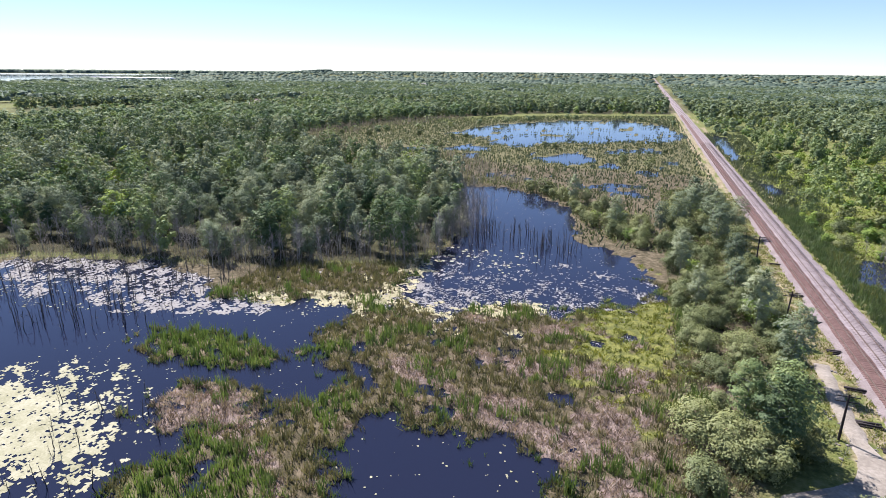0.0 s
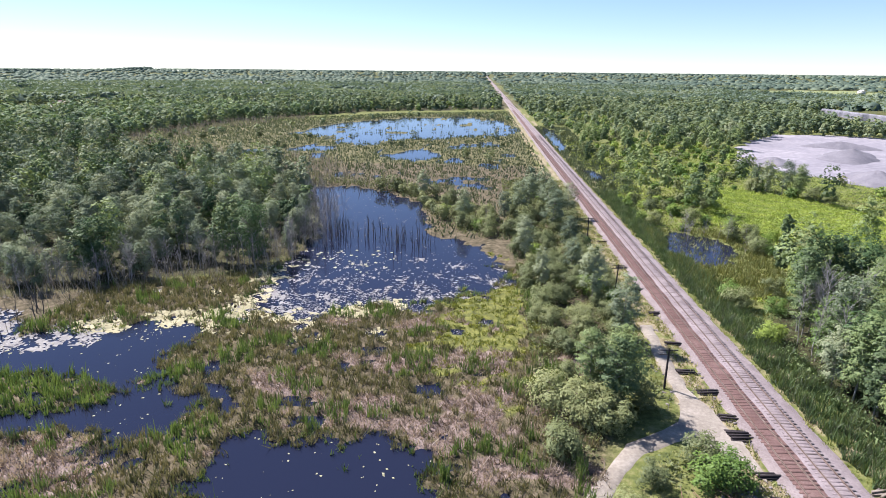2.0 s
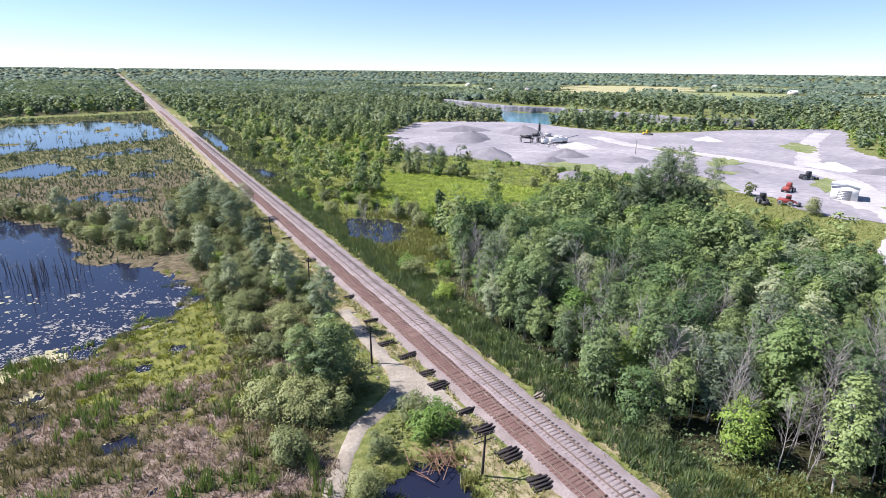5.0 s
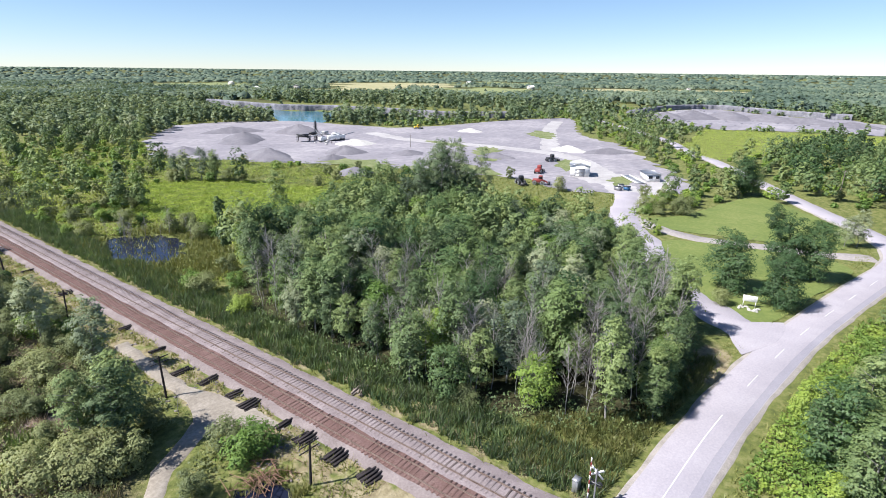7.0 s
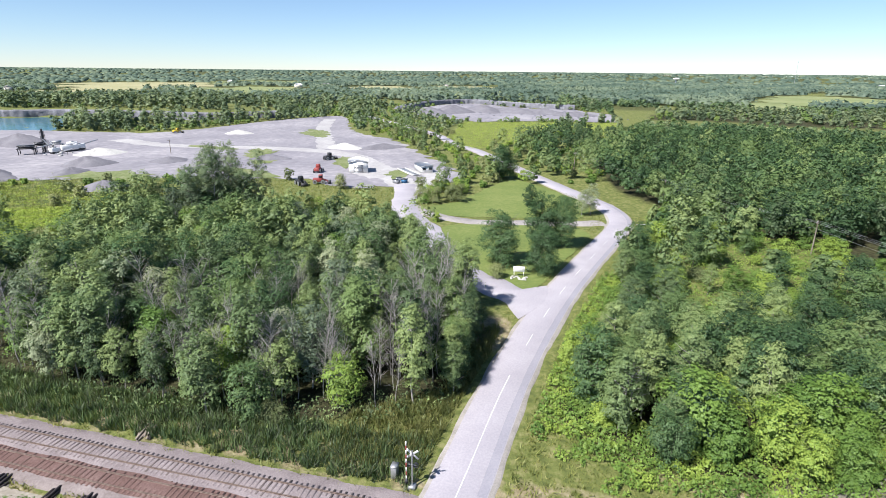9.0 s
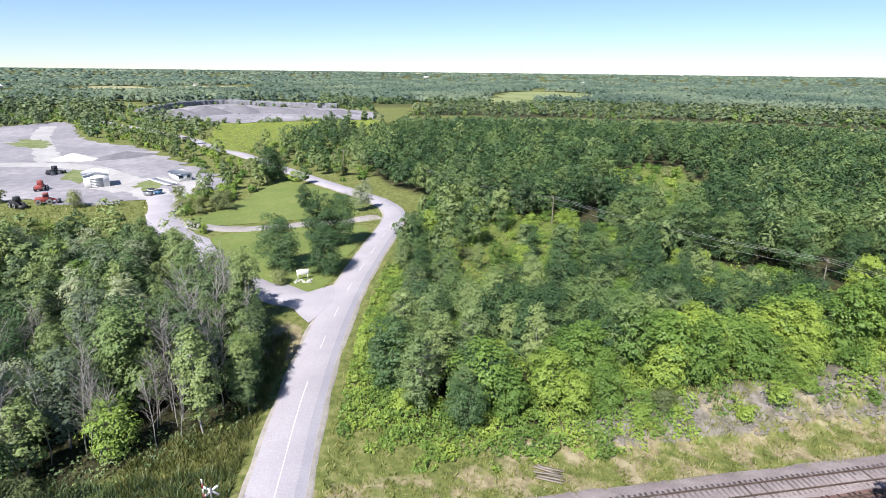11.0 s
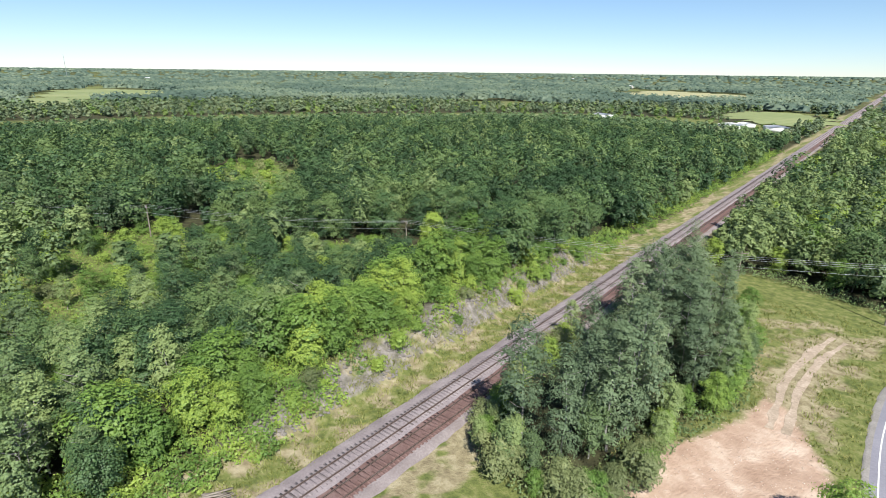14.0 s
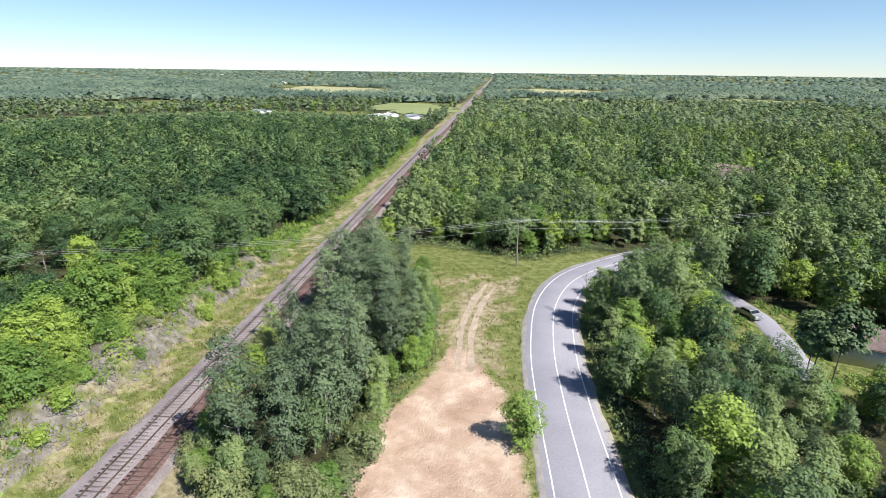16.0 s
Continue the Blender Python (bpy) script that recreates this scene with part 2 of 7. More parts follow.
def ground_noise(scale, detail=5):
    n = make("ShaderNodeTexNoise")
    n.inputs["Scale"].default_value, n.inputs["Detail"].default_value, n.inputs["Roughness"].default_value = scale, detail, 0.65
    link(co, n.inputs["Vector"])
    return n.outputs["Fac"]


def blend(a, b, factor):
    k = make("ShaderNodeMix")
    k.data_type = "RGBA"
    link(factor, k.inputs["Factor"])
    link(a, k.inputs["A"])
    link(b, k.inputs["B"])
    return k.outputs["Result"]


patchy = ground_noise(0.9)
broad = ground_noise(0.22, 9)
ragged = ground_noise(0.55, 6)
layers = {
    "grass": ((0.075, 0.095, 0.03), (0.13, 0.15, 0.045), (0.20, 0.20, 0.085)),
    "marsh": ((0.05, 0.045, 0.026), (0.10, 0.085, 0.052), (0.17, 0.14, 0.095)),
    "moss": ((0.075, 0.085, 0.03), (0.13, 0.14, 0.04), (0.21, 0.215, 0.06)),
    "sedge": ((0.095, 0.072, 0.062), (0.18, 0.138, 0.12), (0.29, 0.235, 0.205)),
    "dry": ((0.17, 0.14, 0.085), (0.25, 0.215, 0.13), (0.33, 0.29, 0.19)),
    "scree": ((0.10, 0.095, 0.07), (0.17, 0.155, 0.135), (0.26, 0.24, 0.225)),
    "soil": ((0.30, 0.205, 0.15), (0.40, 0.29, 0.22), (0.53, 0.43, 0.35)),
    # leaf litter, near black so that gaps between crowns read as shaded
    "shaded_litter": ((0.025, 0.025, 0.014), (0.045, 0.045, 0.022), (0.07, 0.075, 0.035)),
}
colour = None
for zone, tones in layers.items():
    r = ramp(make, ((0.34, tones[0]), (0.5, tones[1]), (0.66, tones[2])))
    link(broad if zone == "soil" else patchy, r.inputs["Fac"])
    if colour is None:
        colour = r.outputs["Color"]
        continue
    a = make("ShaderNodeAttribute")
    a.attribute_name = zone
    amount = a.outputs["Fac"]
    if zone in ("dry", "scree", "soil", "sedge", "moss"):
        spread, clear = make("ShaderNodeMath"), make("ShaderNodeMapRange")
        spread.operation = "MULTIPLY_ADD"
        spread.inputs[1].default_value = 1.0
        link(ragged, spread.inputs[0])
        link(amount, spread.inputs[2])
        clear.inputs["From Min"].default_value, clear.inputs["From Max"].default_value = 0.8, 1.2
        link(spread.outputs[0], clear.inputs["Value"])
        amount = clear.outputs["Result"]
    colour = blend(colour, r.outputs["Color"], amount)
link(colour, p.inputs["Base Color"])
b = make("ShaderNodeBump")
b.inputs["Strength"].default_value, b.inputs["Distance"].default_value = 0.7, 0.25
link(ground_noise(3.5), b.inputs["Height"])
link(b.outputs["Normal"], p.inputs["Normal"])
GROUND = m

# ---------------------------------------------------------------- helpers


def quick(name, V, F, mat, tone=None):
    """A mesh from arrays: V (n, 3), F (m, 3) or (m, 4); tone: a number for each vertex."""
    V, F = np.asarray(V, np.float32), np.asarray(F, np.int32)
    me = bpy.data.meshes.new(name)
    k = F.shape[1]
    me.vertices.add(len(V))
    me.vertices.foreach_set("co", V.ravel())
    me.loops.add(F.size)
    me.loops.foreach_set("vertex_index", F.ravel())
    me.polygons.add(len(F))
    me.polygons.foreach_set("loop_start", np.arange(0, F.size, k, dtype=np.int32))
    if tone is not None:
        me.attributes.new("tone", "FLOAT", "POINT").data.foreach_set("value", np.asarray(tone, np.float32))
    me.materials.append(mat)
    me.update(calc_edges=True)
    me.validate()
    return me


def joined(pieces):
    """One pair of arrays from several (V, F)."""
    V, F, n = [], [], 0
    for v, f in pieces:
        V.append(np.asarray(v, float))
        F.append(np.asarray(f, int) + n)
        n += len(v)
    return np.concatenate(V), np.concatenate(F)


def tube(points, radii, sides=6):
    """A tapered round bar along some points, as (V, F) in quads."""
    P = np.asarray(points, float)
    ways = np.gradient(P, axis=0)
    ways /= np.linalg.norm(ways, axis=1)[:, None]
    V, F = [], []
    for pt, w, r in zip(P, ways, radii):
        a = np.cross(w, (0.3, 0.9, 0.1) if abs(w[2]) > 0.8 else (0, 0, 1))
        a /= np.linalg.norm(a)
        c = np.cross(w, a)
        for k in range(sides):
            q = 2 * math.pi * k / sides
            V.append(pt + r * (math.cos(q) * a + math.sin(q) * c))
    for i in range(len(P) - 1):
        for k in range(sides):
            q = (k + 1) % sides
            F.append((i * sides + k, i * sides + q, (i + 1) * sides + q, (i + 1) * sides + k))
    return np.array(V), np.array(F)


def box(x, y, z, sx, sy, sz, turn=0.0, top=1.0):
    """A block on the height z, as (V, F); top: how wide its upper end is."""
    c, s = math.cos(turn), math.sin(turn)
    V = []
    for dz, k in ((0, 1.0), (sz, top)):
        for dx, dy in ((-1, -1), (1, -1), (1, 1), (-1, 1)):
            u, v = dx * sx / 2 * k, dy * sy / 2 * k
            V.append((x + u * c - v * s, y + u * s + v * c, z + dz))
    return np.array(V), np.array([(0, 3, 2, 1), (4, 5, 6, 7), (0, 1, 5, 4), (1, 2, 6, 5), (2, 3, 7, 6), (3, 0, 4, 7)])


def part(name, pieces, mat, parent=None, label="", bevel=0.0):
    """A mesh object under a thing, from one (V, F) or a list of them."""
    V, F = joined(pieces) if isinstance(pieces, list) else pieces
    me = quick(name, V, F, mat)
    if bevel:
        bm = bmesh.new()
        bm.from_mesh(me)
        bmesh.ops.bevel(bm, geom=bm.edges[:], offset=bevel, segments=1, affect="EDGES", clamp_overlap=True)
        bm.to_mesh(me)
        bm.free()
    ob = new(name, me)
    if parent is not None:
        ob.parent = parent
    return tagged(ob, label)


def thing(name, m, label, category, group=""):
    ob = new(name)
    ob.matrix_world = m
    return tagged(ob, label, category, group)


def inside(px, py, poly):
    """Which of the points lie in the polygon."""
    px, py = np.asarray(px, float), np.asarray(py, float)
    hit = np.zeros(px.shape, bool)
    for (x0, y0), (x1, y1) in zip(poly, poly[1:] + poly[:1]):
        if y0 != y1:
            hit ^= ((y0 > py) != (y1 > py)) & (px < (x1 - x0) * (py - y0) / (y1 - y0) + x0)
    return hit


def edge_gap(px, py, line, closed=True):
    """How far the points are from the polygon's edge or from a line."""
    px, py = np.asarray(px, float), np.asarray(py, float)
    best = np.full(px.shape, 1e9)
    for (x0, y0), (x1, y1) in zip(line, line[1:] + line[:1] if closed else line[1:]):
        dx, dy = x1 - x0, y1 - y0
        k = np.clip(((px - x0) * dx + (py - y0) * dy) / (dx * dx + dy * dy + 1e-9), 0, 1)
        best = np.minimum(best, np.hypot(px - x0 - k * dx, py - y0 - k * dy))
    return best


def within(px, py, poly):
    """Metres inside the polygon, negative outside."""
    g = edge_gap(px, py, poly)
    return np.where(inside(px, py, poly), g, -g)


def ease(v, lo, hi):
    k = np.clip((v - lo) / (hi - lo), 0, 1)
    return k * k * (3 - 2 * k)


WAVES = np.random.RandomState(5)
WAVE_A, WAVE_P = WAVES.uniform(0, 2 * math.pi, 40), WAVES.uniform(0, 2 * math.pi, 40)


def lumps(x, y, size, seed=0):
    """Smooth uneven values round zero, about one in height, lumps of that size in metres."""
    x, y = np.asarray(x, float), np.asarray(y, float)
    out = 0
    for octave, weight in ((1.0, 1.0), (2.3, 0.55), (5.1, 0.3)):
        for k in range(5):
            a, ph = WAVE_A[(k + seed * 7 + int(octave * 3)) % 40], WAVE_P[(k * 3 + seed * 5 + int(octave)) % 40]
            u = (x * math.cos(a) + y * math.sin(a)) * octave / size * (0.8 + 0.13 * k)
            v = (y * math.cos(a) - x * math.sin(a)) * octave / size * 0.7
            out = out + weight * np.sin(2 * math.pi * u + ph + 1.3 * np.sin(2 * math.pi * v + k))
    return out / 3.2


def smooth_line(points, step=2.0):
    """A rounded line through some points (x, y), with a point every few metres."""
    P = [np.array(q, float) for q in points]
    P = [2 * P[0] - P[1]] + P + [2 * P[-1] - P[-2]]
    out = []
    for a, q, r, d in zip(P, P[1:], P[2:], P[3:]):
        n = max(2, int(np.linalg.norm(r - q) / step))
        for k in np.arange(n) / n:
            out.append(0.5 * (2 * q + (r - a) * k + (2 * a - 5 * q + 4 * r - d) * k * k + (3 * q - a - 3 * r + d) * k ** 3))
    out.append(P[-2])
    return np.array(out)


def strip(points, left, right, z, step=2.0, wobble=0.0, thick=0.0):
    """A ribbon along a rounded line, from left to right of it, as (V, F); thick: how far its edges go down."""
    L = smooth_line(points, step)
    w = np.gradient(L, axis=0)
    w /= np.linalg.norm(w, axis=1)[:, None]
    side = np.stack([w[:, 1], -w[:, 0]], 1)
    j = wobble * lumps(L[:, 0], L[:, 1], 14, 3)[:, None]
    j2 = wobble * lumps(L[:, 0], L[:, 1], 11, 6)[:, None]
    a, c = L - side * (left + j), L + side * (right + j2)
    cols = [(a, z), (c, z)] if not thick else [(a - side * 0.3, z - thick), (a, z), (c, z), (c + side * 0.3, z - thick)]
    V = np.concatenate([np.column_stack([q, np.full(len(q), h)]) for q, h in cols])
    n, F = len(L), []
    for k in range(len(cols) - 1):
        for i in range(n - 1):
            F.append((k * n + i, (k + 1) * n + i, (k + 1) * n + i + 1, k * n + i + 1))
    return V, np.array(F)


def sheet(name, poly, z, mat, wobble=1.0, size=9.0, label="", category="ground", kind="structure", rounded=True):
    """A flat piece of ground with a rounded, uneven outline."""
    ring = smooth_line(poly + poly[:1], 2.5)[:-1] if rounded else np.array(poly, float)
    mid = ring.mean(0)
    out = (ring - mid) / np.linalg.norm(ring - mid, axis=1)[:, None]
    ring = ring + out * (wobble * lumps(ring[:, 0], ring[:, 1], size, 2))[:, None]
    bm = bmesh.new()
    top = bm.faces.new([bm.verts.new((x, y, z)) for x, y in ring])
    if top.normal.z < 0 or top.calc_area() and (top.normal_update() or top.normal.z < 0):
        top.normal_flip()
    low = bmesh.ops.extrude_face_region(bm, geom=[top])
    for v in low["geom"]:
        if isinstance(v, bmesh.types.BMVert):
            v.co.z += 0.02
    bmesh.ops.recalc_face_normals(bm, faces=bm.faces[:])
    bmesh.ops.triangulate(bm, faces=bm.faces[:])
    me = bpy.data.meshes.new(name)
    bm.to_mesh(me)
    bm.free()
    me.materials.append(mat)
    return tagged(new(name, me), label, category, kind=kind)

# ---------------------------------------------------------------- the plan, in metres; the railway runs along y
TRACK_A, TRACK_B = 36.6, 33.5
LAND = 0.35
MAIN_POND = [(-60, 188), (-46, 191), (-28, 180), (-18, 166), (-13, 134), (0, 125), (4, 112), (8, 103), (1, 97), (-9, 90), (-19, 89), (-28, 82), (-40, 84), (-42, 99), (-40, 129), (-47, 156)]
LAKE = [(-128, 352), (-118, 400), (-107, 439), (-65, 494), (-18, 512), (9, 490), (24, 440), (24, 385), (14, 360), (-8, 357), (-24, 338), (-44, 338), (-54, 318), (-70, 300), (-82, 322), (-100, 345)]
SIDE_POOL = [(-50, 266), (-31, 294), (-18, 265), (-32, 254)]
WEST_POND = [(-150, 62), (-118, 77), (-98, 84), (-80, 80), (-72, 73), (-62, 75), (-47, 81), (-43, 75), (-46, 67), (-42, 60), (-36, 60), (-34, 53), (-39, 49), (-44, 43), (-46, 32), (-44, 20), (-70, 12), (-125, 15)]
FRONT_POND = [(-28, 50), (-20, 51.5), (-15, 50), (-11, 51.5), (-7, 50), (-4, 47), (-2.5, 43), (-5, 37), (-9, 35), (-24, 36), (-28, 42)]
EAST_POOL = [(44.5, 124), (47, 137), (51, 143), (60, 136), (60, 122), (50, 115)]
EAST_POOL_FAR = [(41.5, 292), (41.5, 380), (44, 418), (52, 410), (49, 330), (46, 296)]
REED_POOLS = [[(-103, 280), (-95, 303), (-80, 296), (-76, 284)], [(-4, 241), (2, 247), (9, 243), (6, 237)], [(-13, 199), (-12, 207), (-6, 205), (-7, 198)], [(-6, 312), (0, 323), (13, 320), (10, 311)], [(45, 212), (43.5, 234), (48, 238), (50, 214)]]
EAST_REEDS = [(40, 180), (40, 425), (64, 422), (60, 330), (57, 190)]
TRACK_POOL = [(17, 35), (17, 42), (21, 44.5), (25, 41.5), (23, 36)]
FAR_LAKE = [(-1500, 830), (-1750, 1240), (-2300, 1900), (-2560, 2330), (-2620, 3050), (-2700, 3800), (-2500, 4890), (-4890, 4890), (-4890, 800)]
POOLS = [MAIN_POND, LAKE, SIDE_POOL, WEST_POND, FRONT_POND, EAST_POOL, EAST_POOL_FAR, TRACK_POOL, *REED_POOLS]
REED_ISLE, SEDGE_ISLE = (-58, 57, 12, 4.5), (-47, 45, 8, 5.5)
MARSH = [(-46, 30), (-30, 28), (10, 33), (22, 70), (26, 130), (27, 420), (20, 560), (-70, 520), (-180, 425), (-200, 302), (-145, 244), (-85, 218), (-60, 192), (-42, 135), (-44, 103), (-62, 96), (-92, 87), (-130, 76), (-150, 40), (-110, 10), (-60, 10)]
WEST_WOOD = [(-420, 20), (-135, 76), (-114, 83), (-91, 88), (-73, 90), (-63, 97), (-47, 103), (-42, 116), (-43, 134), (-61, 192), (-88, 216), (-150, 236), (-215, 300), (-195, 430), (-110, 565), (25, 620), (25, 900), (-420, 900)]
BLOCK_WOOD = [(47, 84), (46, 70), (46, 52), (45.5, 41), (48, 29), (53, 20), (58, 14.5), (66, 14), (74, 16.5), (84, 17), (92, 23), (102, 32), (112, 42), (118, 50), (122, 62), (124, 78), (130, 92), (124, 106), (110, 112), (92, 106), (74, 108), (58, 98)]
SOUTH_WOOD = [(48.5, -24), (50, -6), (55, 0.5), (63, 2), (84, -3), (111, -9), (146, -18), (160, -25), (178, -22), (196, -12), (225, -8), (262, -4), (330, -22), (430, -40), (560, -60), (640, -80), (700, -900), (44, -900), (45, -150), (49, -118), (56, -92), (52, -60)]
SCRUB_SE = [(150, -17), (172, -33), (138, -49), (104, -66), (84, -73), (72, -60), (84, -44), (80, -24), (66, -6), (64, 2), (84, -3), (111, -8)]
CORRIDOR = [(49, -72), (60, -67), (84, -73), (104, -66), (88, -84), (62, -99), (49, -106)]
QUARRY_FRONT = [(100, 122), (150, 124), (178, 128), (172, 165), (148, 208), (122, 262), (92, 236), (112, 180), (126, 136)]
POOL_GAP = [(43, 96), (43, 142), (61, 142), (66, 120), (56, 100)]
POPLAR_WOOD = [(14, -39), (22, -38), (29, -42), (31, -60), (32, -84), (31, -101), (22, -104), (15, -99), (10, -82), (9, -66), (13, -54)]
ROAD_WOOD = [(-17, -30), (-16, -55), (-16, -72), (-18, -88), (-24, -102), (-34, -116), (-24, -122), (-8, -113), (14, -121), (30, -118), (31, -160), (29, -900), (-700, -900), (-420, -10), (-60, -14)]
YARD = [(-40, -62), (-48, -62), (-58, -66), (-62, -80), (-50, -94), (-42, -93), (-38, -80), (-33, -70)]
CLEARING = [(13, -104), (-2, -103), (-7.5, -104), (-5.5, -86), (-3.5, -70), (-4, -56), (-5.5, -42), (-3, -28), (14, -30), (13, -50), (8.5, -59), (7.5, -68), (11, -92)]
QUARRY_PAD = [(120, 262), (150, 330), (210, 397), (278, 372), (292, 300), (310, 262), (410, 243), (462, 212), (350, 153), (312, 112), (250, 72), (214, 50), (188, 51), (178, 66), (176, 88), (186, 104), (176, 128), (170, 160), (146, 206)]
BRIGHT_MEADOW = [(66, 150), (80, 205), (106, 182), (124, 136), (100, 132), (78, 138)]
ISLAND = [(98.5, 17), (94.5, 11.5), (98, 7.5), (117, 2.5), (138, -2), (142.5, 8), (136, 34), (122, 32), (107, 24)]
LAWN_B = [(155, 45), (146, 37), (150, 12), (153, 1), (168, -2), (182, 5), (209, 27), (194, 31), (166, 38)]
MAIN_ROAD = [(-8, 18), (18, 13), (41, 10.6), (60, 9), (79, 6.3), (98, 2.6), (120, -3), (141, -8.6), (152, -10.5), (163, -9.2), (174, -5), (189, 4), (212, 17), (236, 30), (280, 54), (305, 72), (362, 104), (470, 190)]
LOOP_ROAD = [(87, 5), (94, 13.5), (103, 24.5), (117, 33), (130, 39), (142, 47), (154, 53), (168, 57), (186, 63)]
LINK_ROAD = [(150, -6), (147, 2), (145, 12), (141.5, 27), (144, 38), (150, 47), (158, 54)]
SOUTH_ROAD = [(-11, -24), (-10.6, -42), (-10, -58), (-10.1, -72), (-12, -88), (-17, -101), (-26, -111), (-40, -121), (-60, -130)]
DRIVE = [(-44, -64), (-45, -72), (-46, -80), (-46, -90), (-42, -102), (-34, -112)]
PATH_TRACK = [(28, 84), (27.2, 70), (26.8, 62), (26, 57), (22.5, 55), (18, 52), (14, 47), (11, 42), (7, 36)]
FIELDS = [(760, 800, 170, 110, 0.6, FIELD), (1150, 1050, 300, 190, 0.7, FIELD), (1000, 640, 220, 110, 0.5, MEADOW), (1600, 980, 260, 150, 0.6, MEADOW), (740, 1300, 240, 150, 1.0, MEADOW), (1200, 440, 220, 100, 0.4, FIELD), (1330, 280, 200, 90, 0.3, FIELD)]
HOMES = [(-56, -74, 9), (-55, -172, 9), (-82, -193, 9), (-392, 508, 34), (-1770, 1560, 110), (99, -469, 14), (68, -471, 14), (92, -490, 10), (214, -499, 12)]
FIELDS += [(800, -230, 110, 40, -0.2, MEADOW), (90, -620, 90, 45, -1.3, MEADOW), (-90, -800, 140, 70, -1.5, MEADOW), (-150, -1250, 200, 130, -1.4, FIELD), (340, -1150, 260, 130, -1.2, FIELD), (-380, -850, 160, 80, -1.8, MEADOW), (980, -360, 220, 90, -0.3, MEADOW)]
SECOND_PIT = [(507, 164), (560, 176), (654, 173), (704, 140), (646, 68), (627, 12), (528, -45), (487, -23), (476, 37), (453, 90), (474, 125)]
MEADOW_EAST = [(441, 92), (458, 31), (472, -23), (372, -18), (404, 10), (316, 44), (289, 57), (330, 80)]
QUARRY_LAKE = [(268, 362), (284, 338), (325, 366), (372, 422), (352, 452), (345, 500), (330, 520), (316, 450)]
CLIFF_LINE = [(352, 610), (349, 556), (347, 492), (355, 457), (374, 428), (383, 378), (387, 337), (388, 290), (430, 255)]
CLIFF_FOOT = [(262, 424), (300, 404), (330, 384), (350, 350), (366, 318), (372, 292), (390, 286), (389, 337), (385, 378), (376, 430), (357, 460), (349, 492), (351, 556), (354, 620), (310, 600), (285, 500)]
PLATEAU = [(354, 612), (351, 556), (349, 492), (357, 458), (376, 430), (386, 379), (390, 337), (391, 292), (432, 258), (540, 330), (580, 480), (470, 680)]


BAND = [(480, -40), (462, -150), (412, -292), (326, -424), (246, -494), (150, -482), (72, -425)]
SOUTH_CORE = [(30, 60), (399, 60), (422, -75), (412, -151), (365, -267), (277, -380), (217, -441), (154, -455), (30, -400)]
SOIL = [(-3, -26), (15, -28), (13.5, -50), (9, -58), (6.5, -64), (5, -71), (2.4, -70), (-0.3, -64), (-2.6, -60), (-4.6, -50), (-5, -40)]
RUTS = ([(0, -97), (2.5, -87.6), (3.7, -76), (3.4, -64)], [(-1.6, -96), (0.3, -89), (1.7, -80), (2.0, -73.7), (1.7, -64)])


def wood_gap(x, y):
    """Below one in a grassy gap of the south wood."""
    u, v = (x - 181) * 0.858 - (y + 110) * 0.514, (x - 181) * 0.514 + (y + 110) * 0.858
    return (u / 40) ** 2 + (v / 13) ** 2 + 0.5 * lumps(x, y, 26, 4)


POLE_GAP = [(104, -40), (124, -34), (142, -54), (120, -64), (104, -66), (72, -66), (58, -58), (52, -62), (52, -74), (60, -92), (90, -84), (112, -60)]


def far_open(x, y):
    """Fields and pastures between the far woods."""
    return (lumps(x, y, 420, 12) + 0.35 * lumps(x, y, 130, 3) > 0.62) & (np.hypot(x, y) > 680)


def wet(x, y):
    """Metres into open water; negative on land."""
    jig = 1.6 * lumps(x, y, 9, 1) + 0.6 * lumps(x, y, 3.1, 4)
    w = np.full(np.shape(x), -99.0)
    for pool in POOLS:
        px, py = zip(*pool)
        m = (x > min(px) - 16) & (x < max(px) + 16) & (y > min(py) - 16) & (y < max(py) + 16)
        if m.any():
            w[m] = np.maximum(w[m], within(x[m], y[m], pool) + jig[m] * (2.5 if pool is LAKE else 1.0))
    m = (x < -1200) & (y > 500)
    if m.any():
        w[m] = np.maximum(w[m], within(x[m], y[m], FAR_LAKE) / 10 + 2 * lumps(x[m], y[m], 400, 2))
    # reed islands in the west pond, floating mats in the lake
    for cx, cy, a, c in (REED_ISLE, SEDGE_ISLE):
        d = np.hypot((x - cx) / a, (y - cy) / c) + 0.35 * lumps(x, y, 6, 2)
        w = np.where(d < 1, -(1 - d) * c, w)
    islet = lumps(x, y, 34, 3) + 0.7 * lumps(x, y, 12, 6)
    w = np.where((y > 300) & (y < 500) & (x > -130) & (x < 26) & (islet > 0.8 + 0.004 * np.abs(y - 350)), np.minimum(w, -1.5), w)
    far_mat = lumps(x, y, 55, 5) + 0.6 * lumps(x, y, 17, 8) - 0.25
    w = np.where((y > 190) & (y < 372) & (x < 24) & (x > -125) & (w < 3), np.maximum(w, np.minimum(2.0, 5 * (far_mat - 0.95))), w)
    # little open spots in the near marsh
    spots = lumps(x, y, 13, 9) + 0.5 * lumps(x, y, 5, 3)
    near = inside(x, y, MARSH) & (y < 95) & (x < 4)
    w = np.where(near & (spots > 1.0), np.maximum(w, (spots - 1.0) * 4), w)
    return w


def bank(x, y):
    """The rise beside the railway cutting."""
    rise = ease(x, 43.5, 49.5) * ease(-y, 16, 34) * (1 - ease(-y, 96, 128))
    return 3.4 * rise * (1 - 0.88 * ease(x, 51, 74)) + 0.25 * rise * lumps(x, y, 5, 2)


